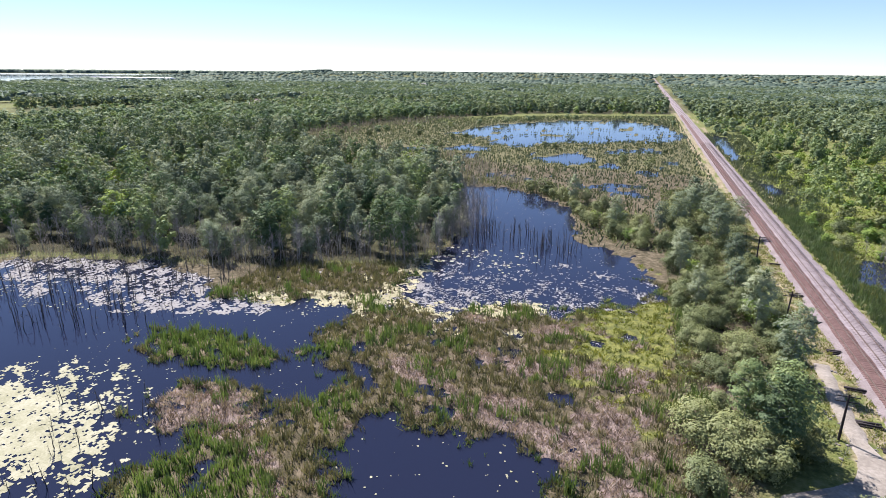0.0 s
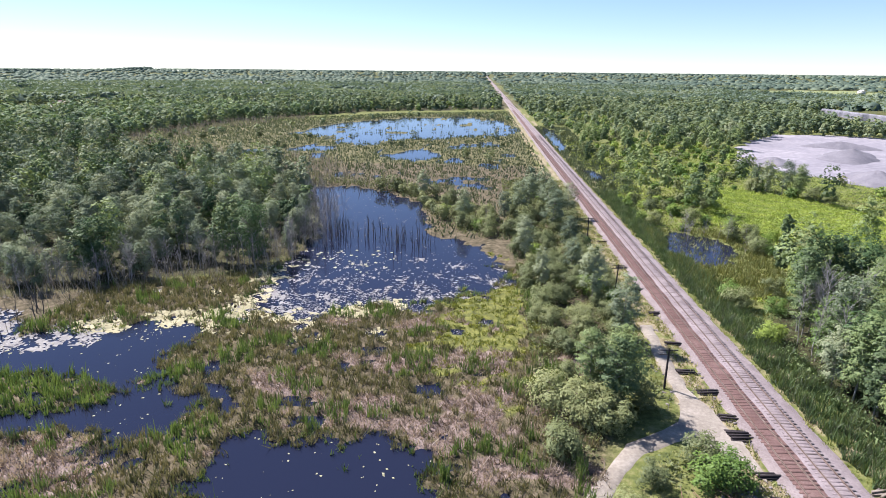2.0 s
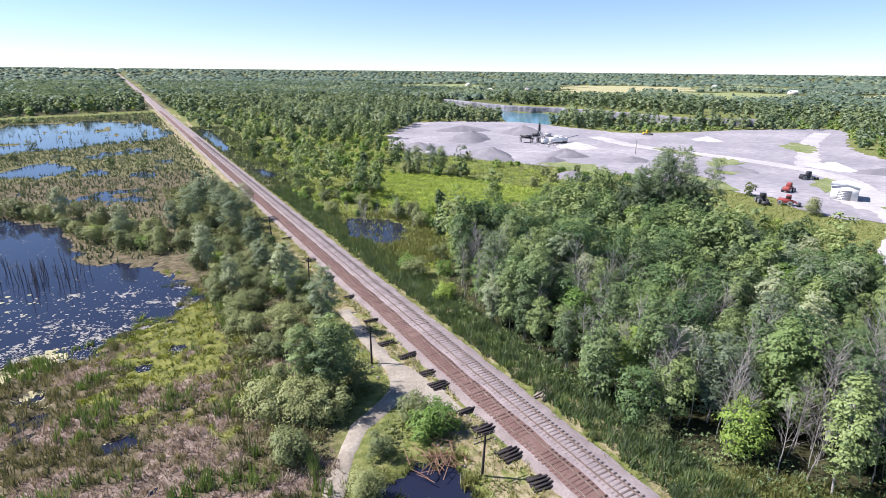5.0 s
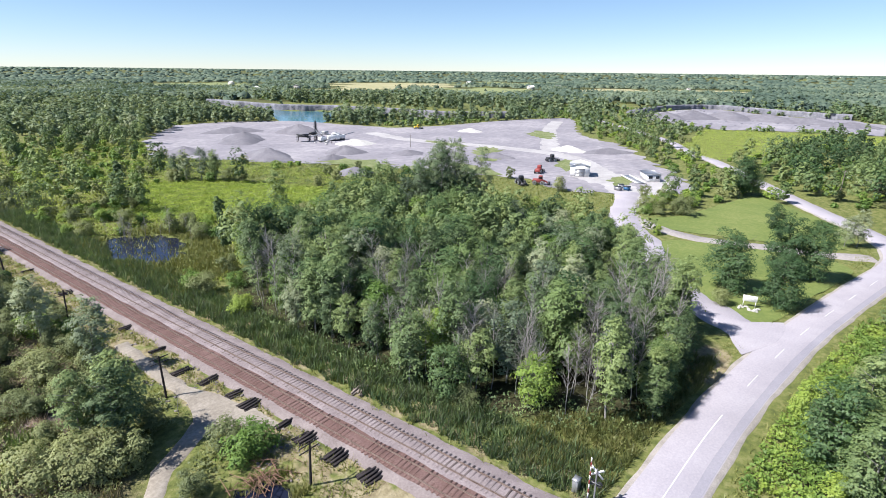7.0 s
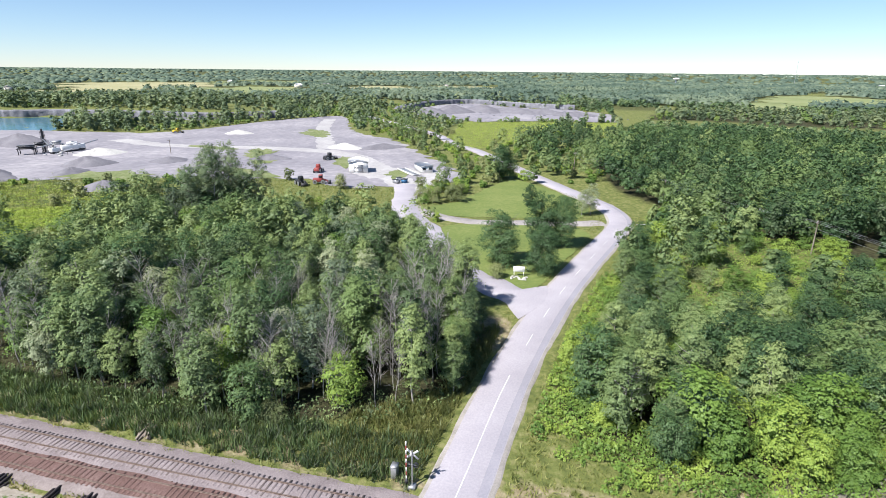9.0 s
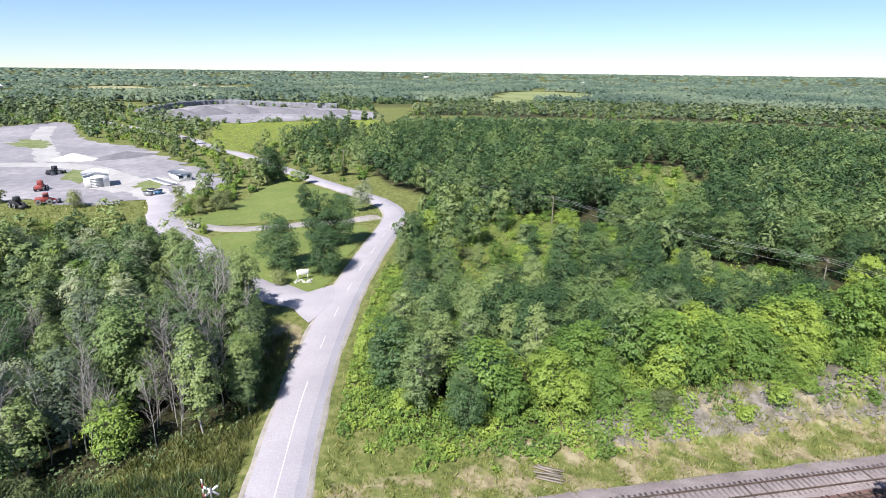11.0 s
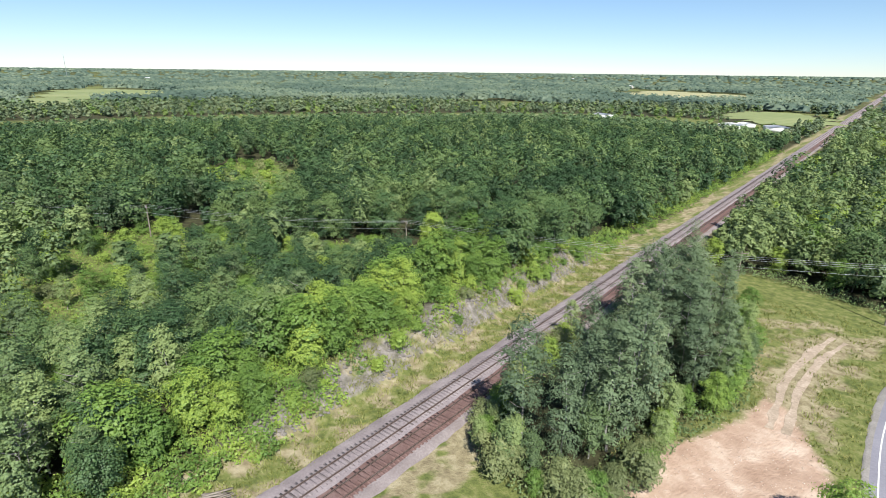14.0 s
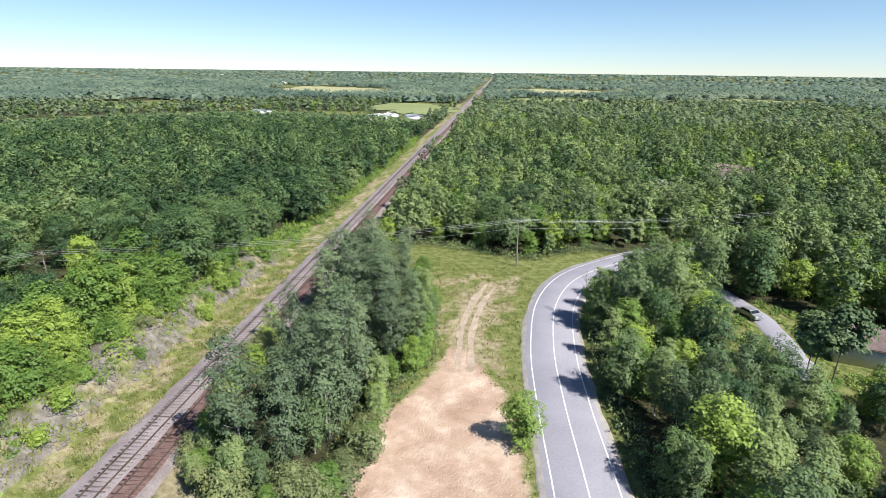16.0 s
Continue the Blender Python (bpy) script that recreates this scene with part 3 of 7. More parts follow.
def height(x, y):
    w = wet(x, y)
    z = LAND + 0.06 * lumps(x, y, 7, 2) - 0.9 * ease(w, -1.6, 1.2) + bank(x, y) + 4.6 * ease(within(x, y, PLATEAU), 2, 22)
    far = np.hypot(x, y) > 2400
    if np.any(far):
        fx, fy = x[far], y[far]
        z[far] += 22 * ease(np.hypot(fx, fy), 2500, 4650) * ease(-within(fx, fy, FAR_LAKE), 0, 400) * ease(np.abs(fx - 35), 8, 34)
    marsh = inside(x, y, MARSH) & (y < 110)
    return np.where(marsh, z - 0.1 * ease(w, -8, -1), z)


def axis(lo, hi, step, reach, grow):
    """Grid lines: even between lo and hi, then wider and wider."""
    mid = list(np.arange(lo, hi, step))
    for way, start in ((-1, lo), (1, hi)):
        at, d = start, step
        side = []
        while abs(at) < reach:
            d *= grow
            at += way * d
            side.append(max(-reach, min(reach, at)))
        mid = side[::-1] + mid if way < 0 else mid + side
    return np.array(mid)


GX, GY = axis(-86, 54, 0.9, 4900, 1.06), axis(-108, 140, 1.0, 4900, 1.055)
gx, gy = np.meshgrid(GX, GY)
flat_x, flat_y = gx.ravel(), gy.ravel()
gz = height(flat_x, flat_y)
n_col = len(GX)
cell = (np.arange(len(GY) - 1)[:, None] * n_col + np.arange(n_col - 1)[None, :]).ravel()
ground_mesh = quick("ground", np.column_stack([flat_x, flat_y, gz]), np.column_stack([cell, cell + 1, cell + n_col + 1, cell + n_col]), GROUND)
in_marsh = ease(within(flat_x, flat_y, MARSH), -2, 4)
near_marsh = in_marsh * np.where(flat_y < 240, 1.0, 0.65)
moss_at = ease(0.9 - np.hypot((flat_x - 1) / 12, (flat_y - 88) / 26) + 0.45 * lumps(flat_x, flat_y, 8, 6), 0, 0.35) * ease(flat_x, -18, -10)
moss_at = np.maximum(moss_at, 0.12 * ease(lumps(flat_x, flat_y, 40, 3), 0.1, 0.6) * (flat_y > 140) * in_marsh)
sedge_at = ease(lumps(flat_x, flat_y, 15, 8) + 0.25 - 0.02 * np.abs(flat_x + 2) - 0.03 * np.abs(flat_y - 58), 0, 0.3)
sedge_at = np.maximum(sedge_at, ease(1.15 - np.hypot((flat_x + 46) / 9, (flat_y - 44.5) / 5.5), 0, 0.4))
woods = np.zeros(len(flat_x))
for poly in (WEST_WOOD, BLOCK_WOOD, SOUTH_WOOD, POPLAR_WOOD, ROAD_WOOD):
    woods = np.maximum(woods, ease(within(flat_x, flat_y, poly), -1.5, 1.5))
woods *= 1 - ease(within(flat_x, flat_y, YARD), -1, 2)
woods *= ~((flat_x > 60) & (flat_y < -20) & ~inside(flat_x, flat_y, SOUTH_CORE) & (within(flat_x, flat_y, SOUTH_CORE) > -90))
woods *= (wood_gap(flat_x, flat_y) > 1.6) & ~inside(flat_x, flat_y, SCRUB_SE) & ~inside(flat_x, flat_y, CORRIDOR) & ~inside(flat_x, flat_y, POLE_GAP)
# beyond 650 m the same dark tone is laid between crowns as shade
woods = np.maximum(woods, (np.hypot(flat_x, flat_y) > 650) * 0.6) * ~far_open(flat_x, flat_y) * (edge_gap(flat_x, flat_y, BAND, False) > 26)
dry_at = ease(3.2 + 2.5 * (flat_y < -8) - np.abs(flat_x - 42.2 - 2 * (flat_y < -8)), 0, 1.5) * 0.8 * ease(lumps(flat_x, flat_y, 6, 1), -0.8, 0.6) 
dry_at = np.maximum(dry_at, 0.95 * ease(4.5 - np.abs(flat_x - 29), 0, 2) * ease(lumps(flat_x, flat_y, 5, 4), -1.1, 0.3))
dry_at = np.maximum(dry_at, 0.75 * ease(within(flat_x, flat_y, CLEARING), -1, 2) * ease(lumps(flat_x, flat_y, 9, 5), -0.9, 0.6))
dry_at = np.maximum(dry_at, 0.25 * far_open(flat_x, flat_y))
rut_gap = np.minimum(edge_gap(flat_x, flat_y, RUTS[0], False), edge_gap(flat_x, flat_y, RUTS[1], False))
dry_at = np.maximum(dry_at, 0.95 * ease(2.6 - rut_gap, 0, 1.6))
dry_at = np.maximum(dry_at, 0.95 * ease(1.3 - np.hypot((flat_x - 76.5) / 6.5, (flat_y - 12.8) / 2.6), 0, 0.5))
soil_at = ease(within(flat_x, flat_y, SOIL), -1.6, 1.8)
for zone, values in (("soil", soil_at), ("grass", 1 - in_marsh), ("marsh", near_marsh), ("moss", moss_at * in_marsh), ("sedge", sedge_at * near_marsh), ("dry", np.clip(dry_at, 0, 1)), ("scree", ease(bank(flat_x, flat_y), 0.15, 0.6) * (flat_x < 53) * (0.42 + 0.5 * ease(lumps(flat_x, flat_y, 9, 3), -0.3, 0.5))), ("shaded_litter", woods)):
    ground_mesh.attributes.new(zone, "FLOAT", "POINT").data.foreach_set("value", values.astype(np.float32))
tagged(new("ground", ground_mesh), "uneven green and brown ground with marsh and grass", "ground", kind="structure")

ring = [(4880 * math.cos(a), 4880 * math.sin(a), 0) for a in np.linspace(0, 2 * math.pi, 64, endpoint=False)]
water_mesh = bpy.data.meshes.new("water")
water_mesh.from_pydata(ring, [], [list(range(64))])
water_mesh.materials.append(WATER)
tagged(new("water", water_mesh), "dark still marsh water reflecting blue sky", "water", kind="structure")

# ---------------------------------------------------------------- roads, pads, lawns
sheet("quarry_floor", QUARRY_PAD, 0.46, QUARRY, 3.0, 22, "grey lilac crushed stone quarry floor")
sheet("quarry_floor", SECOND_PIT, 0.5, QUARRY, 6, 40, "pale lilac floor of a second pit")
sheet("lawn", ISLAND, 0.47, LAWN, 0.3, 8, "mown green lawn between the roads")
sheet("lawn", LAWN_B, 0.47, LAWN, 0.5, 8, "wide mown green lawn beside the road")
sheet("meadow", BRIGHT_MEADOW, 0.45, LAWN, 3.0, 10, "bright green meadow beyond the wood")
for k, (fx, fy, fa, fb, turn, mat) in enumerate(FIELDS):
    q = np.linspace(0, 2 * math.pi, 14, endpoint=False)
    rim = [(fx + fa * math.cos(a) * math.cos(turn) - fb * math.sin(a) * math.sin(turn), fy + fa * math.cos(a) * math.sin(turn) + fb * math.sin(a) * math.cos(turn)) for a in q]
    sheet("field", rim, 0.56 + 0.03 * k, mat, fb * 0.35, fb * 1.5, "pale hay field among the far woods" if mat is FIELD else "pale green pasture among far woods")


def roadway(name, line, half, mat, label, z, shoulder=0.0, wobble=0.0):
    if shoulder:
        tagged(part("shoulder", strip(line, half + shoulder, half + shoulder, z - 0.03, wobble=0.16, thick=0.2), SHOULDER), "grey gravel road shoulder", "shoulder", kind="structure")
    return tagged(part(name, strip(line, half, half, z, wobble=wobble, thick=0.2), mat), label, "road", kind="structure")


main_road = roadway("road", MAIN_ROAD, 2.9, ASPHALT, "bleached grey asphalt road with worn white line", 0.56, 0.35, 0.04)
# a darker strip along the right side of the road
part("repair_strip", strip(MAIN_ROAD[2:11], -1.9, 2.84, 0.568, wobble=0.04), ASPHALT_NEW, main_road, "darker asphalt strip along the edge")
loop_road = roadway("road", LOOP_ROAD, 3.6, ASPHALT, "pale grey side road to the quarry", 0.54, 0.0, 0.4)
link_road = roadway("road", LINK_ROAD, 2.3, GRAVEL, "pale gravel link road between the lawns", 0.52, 0.0, 0.3)
south_road = roadway("road", SOUTH_ROAD, 3.9, ASPHALT_NEW, "grey asphalt road with three white lines", 0.56, 0.5)
roadway("driveway", DRIVE, 1.6, ASPHALT_NEW, "grey asphalt driveway under the trees", 0.5, 0, 0.3)
roadway("path", PATH_TRACK, 0.8, PATH_DIRT, "pale gravel track beside the railway", 0.47, 0, 0.4)
sheet("gravel_patch", [(27, 68), (28.5, 63), (30, 57), (30.3, 52), (30, 47.5), (28.3, 51), (25.5, 53.8), (23, 55), (25.2, 58.5), (26.2, 63)], 0.46, PATH_DIRT, 0.4, 4, "pale gravel patch beside the railway")
sheet("asphalt_apron", [(82, 9.5), (86, 11.5), (92, 14), (96, 18), (94.5, 11.5), (98.5, 6), (90, 6)], 0.55, ASPHALT, 0.1, 8, "bleached asphalt where the side road joins")
QUARRY_TRACKS = [([(182, 60), (200, 74), (226, 92), (252, 120), (256, 160), (250, 215), (262, 262)], 5.5), ([(172, 57), (192, 56), (206, 57), (214, 66), (212, 80), (204, 82)], 4.5), ([(196, 76), (202, 84), (214, 92), (230, 96)], 5), ([(262, 130), (300, 150), (360, 180), (430, 208)], 5)]
for k, (line, half) in enumerate(QUARRY_TRACKS):
    tagged(part("quarry_track", strip(line, half, half, 0.51 + 0.008 * k, wobble=0.8), DUST), "white dusty haul track in the quarry", "road", kind="structure")
for line in RUTS:
    V, F = strip(line, 0.5, 0.5, 0.4, step=0.8, wobble=0.25)
    V[:, 2] = height(V[:, 0], V[:, 1]) + 0.03
    tagged(part("wheel_track", (V, F), TRACK_DIRT), "pale wheel rut in the clearing", "track", kind="structure")
V, F = strip(BAND, 15, 13, 0.5, step=16, wobble=12)
tagged(part("field", (V, F), MEADOW), "light green pasture strip between the woods", "field", kind="structure")

for k, (x, y, a, c, turn) in enumerate(((232, 150, 26, 7, 0.6), (226, 104, 16, 5, 0.5), (204, 72, 9, 4, 0.4), (190, 130, 16, 6, 1.2), (168, 178, 20, 8, 1.6), (330, 170, 24, 8, 0.6), (250, 190, 18, 4, 1.4))):
    q = np.linspace(0, 2 * math.pi, 12, endpoint=False)
    rim = [(x + a * math.cos(b_) * math.cos(turn) - c * math.sin(b_) * math.sin(turn), y + a * math.cos(b_) * math.sin(turn) + c * math.sin(b_) * math.cos(turn)) for b_ in q]
    sheet("weed_patch", rim, 0.55, WEEDS, c * 0.5, 9, "weedy green patch on the quarry floor")

# road paint
L = smooth_line(MAIN_ROAD, 1.0)
L = L[(L[:, 0] > 40) & (L[:, 0] < 150)]
solid = L[L[:, 0] < 66]
part("center_line", strip([tuple(q) for q in solid[::6]], 0.06, 0.06, 0.575), LINE, main_road, "worn solid white line")
for i in range(0, len(L) - 6, 11):
    if L[i, 0] > 70:
        part("line_dash", strip([tuple(L[i]), tuple(L[i + 2]), tuple(L[i + 4])], 0.05, 0.05, 0.575), LINE, main_road, "worn white line dash")
part("stop_line", strip([(150.5, -14.6), (151.3, -17.4)], 0.25, 0.25, 0.575), LINE, main_road)
for off, name in ((-3.2, "edge_line"), (0.2, "center_line"), (3.3, "edge_line")):
    part(name, strip(SOUTH_ROAD, -off + 0.08, off + 0.08, 0.578, step=1.5), LINE, south_road, "white painted road line")

# ---------------------------------------------------------------- railway


def profile(xs, zs, y0, y1, step):
    ys = np.arange(y0, y1 + step, step)
    V = np.array([(x + 0.12 * math.sin(y * 0.7 + x), y, z) for y in ys for x, z in zip(xs, zs)])
    k = len(xs)
    F = [(j * k + i, j * k + i + 1, (j + 1) * k + i + 1, (j + 1) * k + i) for j in range(len(ys) - 1) for i in range(k - 1)]
    return V, np.array(F)


tagged(part("ballast", [profile((31.0, 31.7, 32.25), (0.3, 0.72, 0.77), -500, 600, 2.0)], PALE_BALLAST), "pale ballast shoulder beside the older track", "ballast", kind="structure")
tagged(part("ballast", [profile((32.25, 33.5, 34.85), (0.77, 0.806, 0.806), -500, 600, 2.0)], RED_BALLAST), "rust stained ballast of the older track", "ballast", kind="structure")
tagged(part("ballast", [profile((34.85, 35.6, 36.6, 38.3, 39.9), (0.80, 0.852, 0.855, 0.80, 0.28), -500, 600, 2.0)], BALLAST), "grey lilac ballast of the main track", "ballast", kind="structure")
tagged(part("ballast", [profile((31.0, 32.0, 38.3, 39.9), (0.3, 0.74, 0.76, 0.28), a, c, 60) for a, c in ((-4800, -500), (600, 4800))], BALLAST), "far pale railway ballast", "ballast", kind="structure")


def tie_block(w=0.24, l=2.6, h=0.16):
    return box(0, 0, 0, l, w, h)


def track(x, label, mat, tie_mat, up):
    t = thing("railway_track", pose(x, 0, 0), label, "railway track", "railway tracks")
    for side in (-0.75, 0.75):
        for a, c, step in ((-4700, -400, 100), (-400, 500, 20), (500, 4700, 100)):
            pieces = [box(side, (a + c) / 2, up + 0.15, 0.13, c - a, 0.04), box(side, (a + c) / 2, up + 0.19, 0.04, c - a, 0.09), box(side, (a + c) / 2, up + 0.27, 0.075, c - a, 0.05)]
            part("rail", pieces, mat, t)
    me = quick("tie", *tie_block(), tie_mat)
    rnd = random.Random(int(x))
    for k in range(-100, 165):
        o = new("tie", me)
        o.parent = t
        o.matrix_basis = pose(rnd.uniform(-0.06, 0.06), k * 0.6, up + rnd.uniform(-0.02, 0.02), 0, 0, rnd.uniform(-1.5, 1.5))
    rest = [box(0, k * 0.6, up, 2.6, 0.24, 0.16) for k in list(range(-500, -100)) + list(range(165, 600))]
    tagged(part("tie_run", rest, tie_mat, t), kind="stuff")
    return t


track(TRACK_A, "main railway track, steel rails on grey ballast", RAIL, TIE, 0.705)
track(TRACK_B, "older rusty railway track on red ballast", RAIL, TIE_RUST, 0.655)

# ---------------------------------------------------------------- trees


def cards(centres, sizes, normals, rng):
    """A small leaf spray at each centre, as (V, F) in triangles."""
    n = len(centres)
    N = normals / (np.linalg.norm(normals, axis=1)[:, None] + 1e-9)
    U = np.cross(N, rng.normal(size=(n, 3)))
    U /= np.linalg.norm(U, axis=1)[:, None] + 1e-9
    W = np.cross(N, U)
    V = []
    for k in range(3):
        a, s = 2.1 * k + rng.uniform(-0.5, 0.5, n), sizes * rng.uniform(0.75, 1.25, n)
        V.append(centres + U * (np.cos(a) * s)[:, None] + W * (np.sin(a) * s)[:, None])
    return np.stack(V, 1).reshape(-1, 3), np.arange(3 * n).reshape(n, 3)


def crown_points(rng, h, w, low, n, knobs=14, upright=0.0, stir=0.3):
    """Places and outward ways of n leaf sprays in a crown of uneven knobs."""
    u = (np.arange(knobs) + rng.uniform(0, 1, knobs)) / knobs
    env = np.sin(math.pi * (0.16 + 0.76 * u)) ** (0.55 + 0.5 * upright)
    a = 2.4 * np.arange(knobs) + rng.uniform(-0.6, 0.6, knobs)
    reach = w / 2 * env * rng.uniform(0.3, 0.85, knobs)
    centre = np.column_stack([np.cos(a) * reach, np.sin(a) * reach, h * (low + 0.06 + (0.9 - low) * u)])
    rad = rng.uniform(0.26, 0.46, knobs) * w / 2 * (0.55 + 0.6 * env)
    if n < 1500:
        # a far crown: sprays straight on the knobs
        pick = rng.choice(knobs, n, p=rad ** 2 / (rad ** 2).sum())
        o = rng.normal(size=(n, 3))
        o /= np.linalg.norm(o, axis=1)[:, None]
        o[:, 2] = np.where(o[:, 2] < -0.3, -o[:, 2], o[:, 2])
        P = centre[pick] + o * (rad[pick] * rng.uniform(0.62, 1.12, n))[:, None] * (1, 1, 0.9 + 0.5 * upright)
        P[:, 2] = np.maximum(P[:, 2], 0.05)
        whole = (P - (0, 0, h * (0.3 + 0.4 * low))) / (w / 2, w / 2, h * 0.45)
        whole /= np.linalg.norm(whole, axis=1)[:, None] + 1e-6
        return P, 0.8 * o + 0.55 * whole + rng.normal(size=(n, 3)) * stir + (0, 0, 0.1)
    # leaf clumps on the knobs, sprays round each clump
    lots = max(knobs * 4, n // 13)
    pick = rng.choice(knobs, lots, p=rad ** 2 / (rad ** 2).sum())
    o = rng.normal(size=(lots, 3))
    o /= np.linalg.norm(o, axis=1)[:, None]
    o[:, 2] = np.where(o[:, 2] < -0.45, -o[:, 2], o[:, 2])
    heart = centre[pick] + o * (rad[pick] * rng.uniform(0.45, 1.2, lots) ** 0.7)[:, None] * (1, 1, 0.9 + 0.5 * upright)
    broad = w * rng.uniform(0.042, 0.095, lots) * (1 + 10 / knobs)
    which = rng.randint(0, lots, n)
    q = rng.normal(size=(n, 3))
    q /= np.linalg.norm(q, axis=1)[:, None]
    q[:, 2] = np.where(q[:, 2] < -0.25, -q[:, 2], q[:, 2])
    P = heart[which] + q * broad[which][:, None] * (1, 1, 0.85)
    P[:, 2] = np.maximum(P[:, 2], 0.05)
    whole = (P - (0, 0, h * (0.3 + 0.4 * low))) / (w / 2, w / 2, h * 0.45)
    whole /= np.linalg.norm(whole, axis=1)[:, None] + 1e-6
    return P, 0.45 * o[which] + 0.6 * whole + 0.5 * q + rng.normal(size=(n, 3)) * stir + (0, 0, 0.25)


def limbs(rng, h, w, low, thick, count=6, lean=0.0):
    """A tapered trunk with limbs, as (V, F)."""
    bend = rng.normal(size=(5, 2)) * 0.03 * h
    z = np.linspace(-0.3, h * 0.86, 5)
    P = np.column_stack([np.cumsum(bend[:, 0]) * 0.4 + lean * z, np.cumsum(bend[:, 1]) * 0.4, z])
    P[0, :2] = 0
    out = [tube(P, np.linspace(thick, thick * 0.2, 5), 6)]
    for k in range(count):
        f = rng.uniform(max(0.25, low), 0.85)
        base = np.array([np.interp(f * h, z, P[:, i]) for i in range(3)])
        a, l = rng.uniform(0, 6.28), w * rng.uniform(0.3, 0.46)
        tip = base + (math.cos(a) * l, math.sin(a) * l, l * rng.uniform(0.5, 1.0))
        m = (base + tip) / 2 - (0, 0, 0.08 * l)
        out.append(tube([base, m, tip], [thick * 0.4, thick * 0.25, thick * 0.08], 4))
    return joined(out)


KINDS = {
    # height, crown width, crown's foot, sprays, spray size, leaf, trunk, upright
    "maple": (10.5, 7.0, 0.02, 5400, 0.165, "maple", BARK, 0.0),
    "bright_maple": (8.0, 6.0, 0.0, 5000, 0.158, "bright", BARK, 0.0),
    "poplar": (13.0, 4.9, 0.0, 6600, 0.122, "poplar", GREY_BARK, 0.5),
    "ash": (10.5, 5.0, 0.12, 4300, 0.145, "ash", GREY_BARK, 0.3),
    "birch": (11.5, 5.0, 0.1, 5000, 0.145, "birch", GREY_BARK, 0.4),
    "lawn_maple": (11.0, 7.6, -0.02, 9500, 0.165, "maple", BARK, 0.0),
    "shade_maple": (11.0, 6.5, 0.5, 2600, 0.26, "birch", BARK, 0.0),
    "cedar": (4.2, 1.9, 0.0, 1100, 0.13, "maple", BARK, 1.6),
    "willow_bush": (3.9, 4.4, 0.0, 3200, 0.118, "willow", BARK, 0.0),
    "bright_bush": (2.8, 3.8, 0.0, 2200, 0.125, "bright", BARK, 0.0),
}
LABELS = {
    "maple": ("dark green maple with a dense rounded crown", "tree"),
    "bright_maple": ("young yellow-green maple at the wood's edge", "tree"),
    "poplar": ("grey-green poplar with a tall airy crown", "tree"),
    "ash": ("slender ash with thin green crown near marsh", "tree"),
    "birch": ("slim pale-barked birch in the dense wood", "tree"),
    "lawn_maple": ("full dark green maple standing on mown lawn", "tree"),
    "shade_maple": ("green maple with bare trunk by the driveway", "tree"),
    "cedar": ("small dark green cedar beside the railway", "tree"),
    "willow_bush": ("rounded olive green willow bush by the marsh", "bush"),
    "bright_bush": ("low bright green leafy bush in scrub", "bush"),
}
PROTOS = {}
for number, (kind, (h, w, low, n, size, leaf, bark, up)) in enumerate(KINDS.items()):
    PROTOS[kind] = []
    for v in range(6):
        rng = np.random.RandomState(100 * number + v)
        hv, wv = h * rng.uniform(0.88, 1.14), w * rng.uniform(0.88, 1.12)
        P, N = crown_points(rng, hv, wv, low, n, 30 if h > 6 else 14, up)
        V, F = cards(P, size * rng.uniform(0.7, 1.3, n), N, rng)
        crown = quick("crown", V, F, LEAF[leaf])
        V, F = limbs(rng, hv * 0.92, wv, max(low, 0.2), 0.011 * h, 9 if h > 6 else 4)
        PROTOS[kind].append((quick("trunk", V, F, bark), crown))


def plant(kind, x, y, z, scale, turn, rnd):
    label, category = LABELS[kind]
    t = tagged(new(kind if "bush" in kind else kind + "_tree"), label, category, kind.replace("_", " ") + " group")
    t.matrix_world = pose(x, y, z, rnd.uniform(-3, 3), rnd.uniform(-3, 3), turn) @ Matrix.Diagonal((scale * rnd.uniform(0.92, 1.08), scale * rnd.uniform(0.92, 1.08), scale, 1))
    for name, me in zip(("trunk", "crown"), rnd.choice(PROTOS[kind])):
        o = new(name, me)
        o.parent = t
    return t


def keep_out(x, y, margin=1.5):
    """Where nothing tall grows: water, roads, rails, pads, lawns, fields."""
    bad = wet(x, y) > -0.8
    bad |= (np.abs(x - 35) < 9.5)
    for line, half in ((MAIN_ROAD, 5.6), (LOOP_ROAD, 5.0), (LINK_ROAD, 4.0), (SOUTH_ROAD, 6.6), (DRIVE, 3.4), (PATH_TRACK, 2.6)):
        bad |= edge_gap(x, y, line, False) < half
    for poly in (QUARRY_PAD, SECOND_PIT, QUARRY_LAKE, ISLAND, LAWN_B, CLEARING, YARD, MEADOW_EAST):
        bad |= within(x, y, poly) > -margin
    for hx, hy, hr in HOMES:
        bad |= np.hypot(x - hx, y - hy) < hr
    for fx, fy, fa, fb, turn, mat in FIELDS:
        dx, dy = x - fx, y - fy
        u, v = dx * math.cos(turn) + dy * math.sin(turn), dy * math.cos(turn) - dx * math.sin(turn)
        bad |= (u / (fa * 1.05)) ** 2 + (v / (fb * 1.1)) ** 2 < 1
    bad |= edge_gap(x, y, BAND, False) < 15 + 16 * lumps(x, y, 60, 3)
    bad |= far_open(x, y)
    return bad


def unseen(x, y):
    """The side to which the drone never turns."""
    a = np.degrees(np.arctan2(-x, y))
    return (a > 66) & (a < 140) & (np.hypot(x, y) > 60)


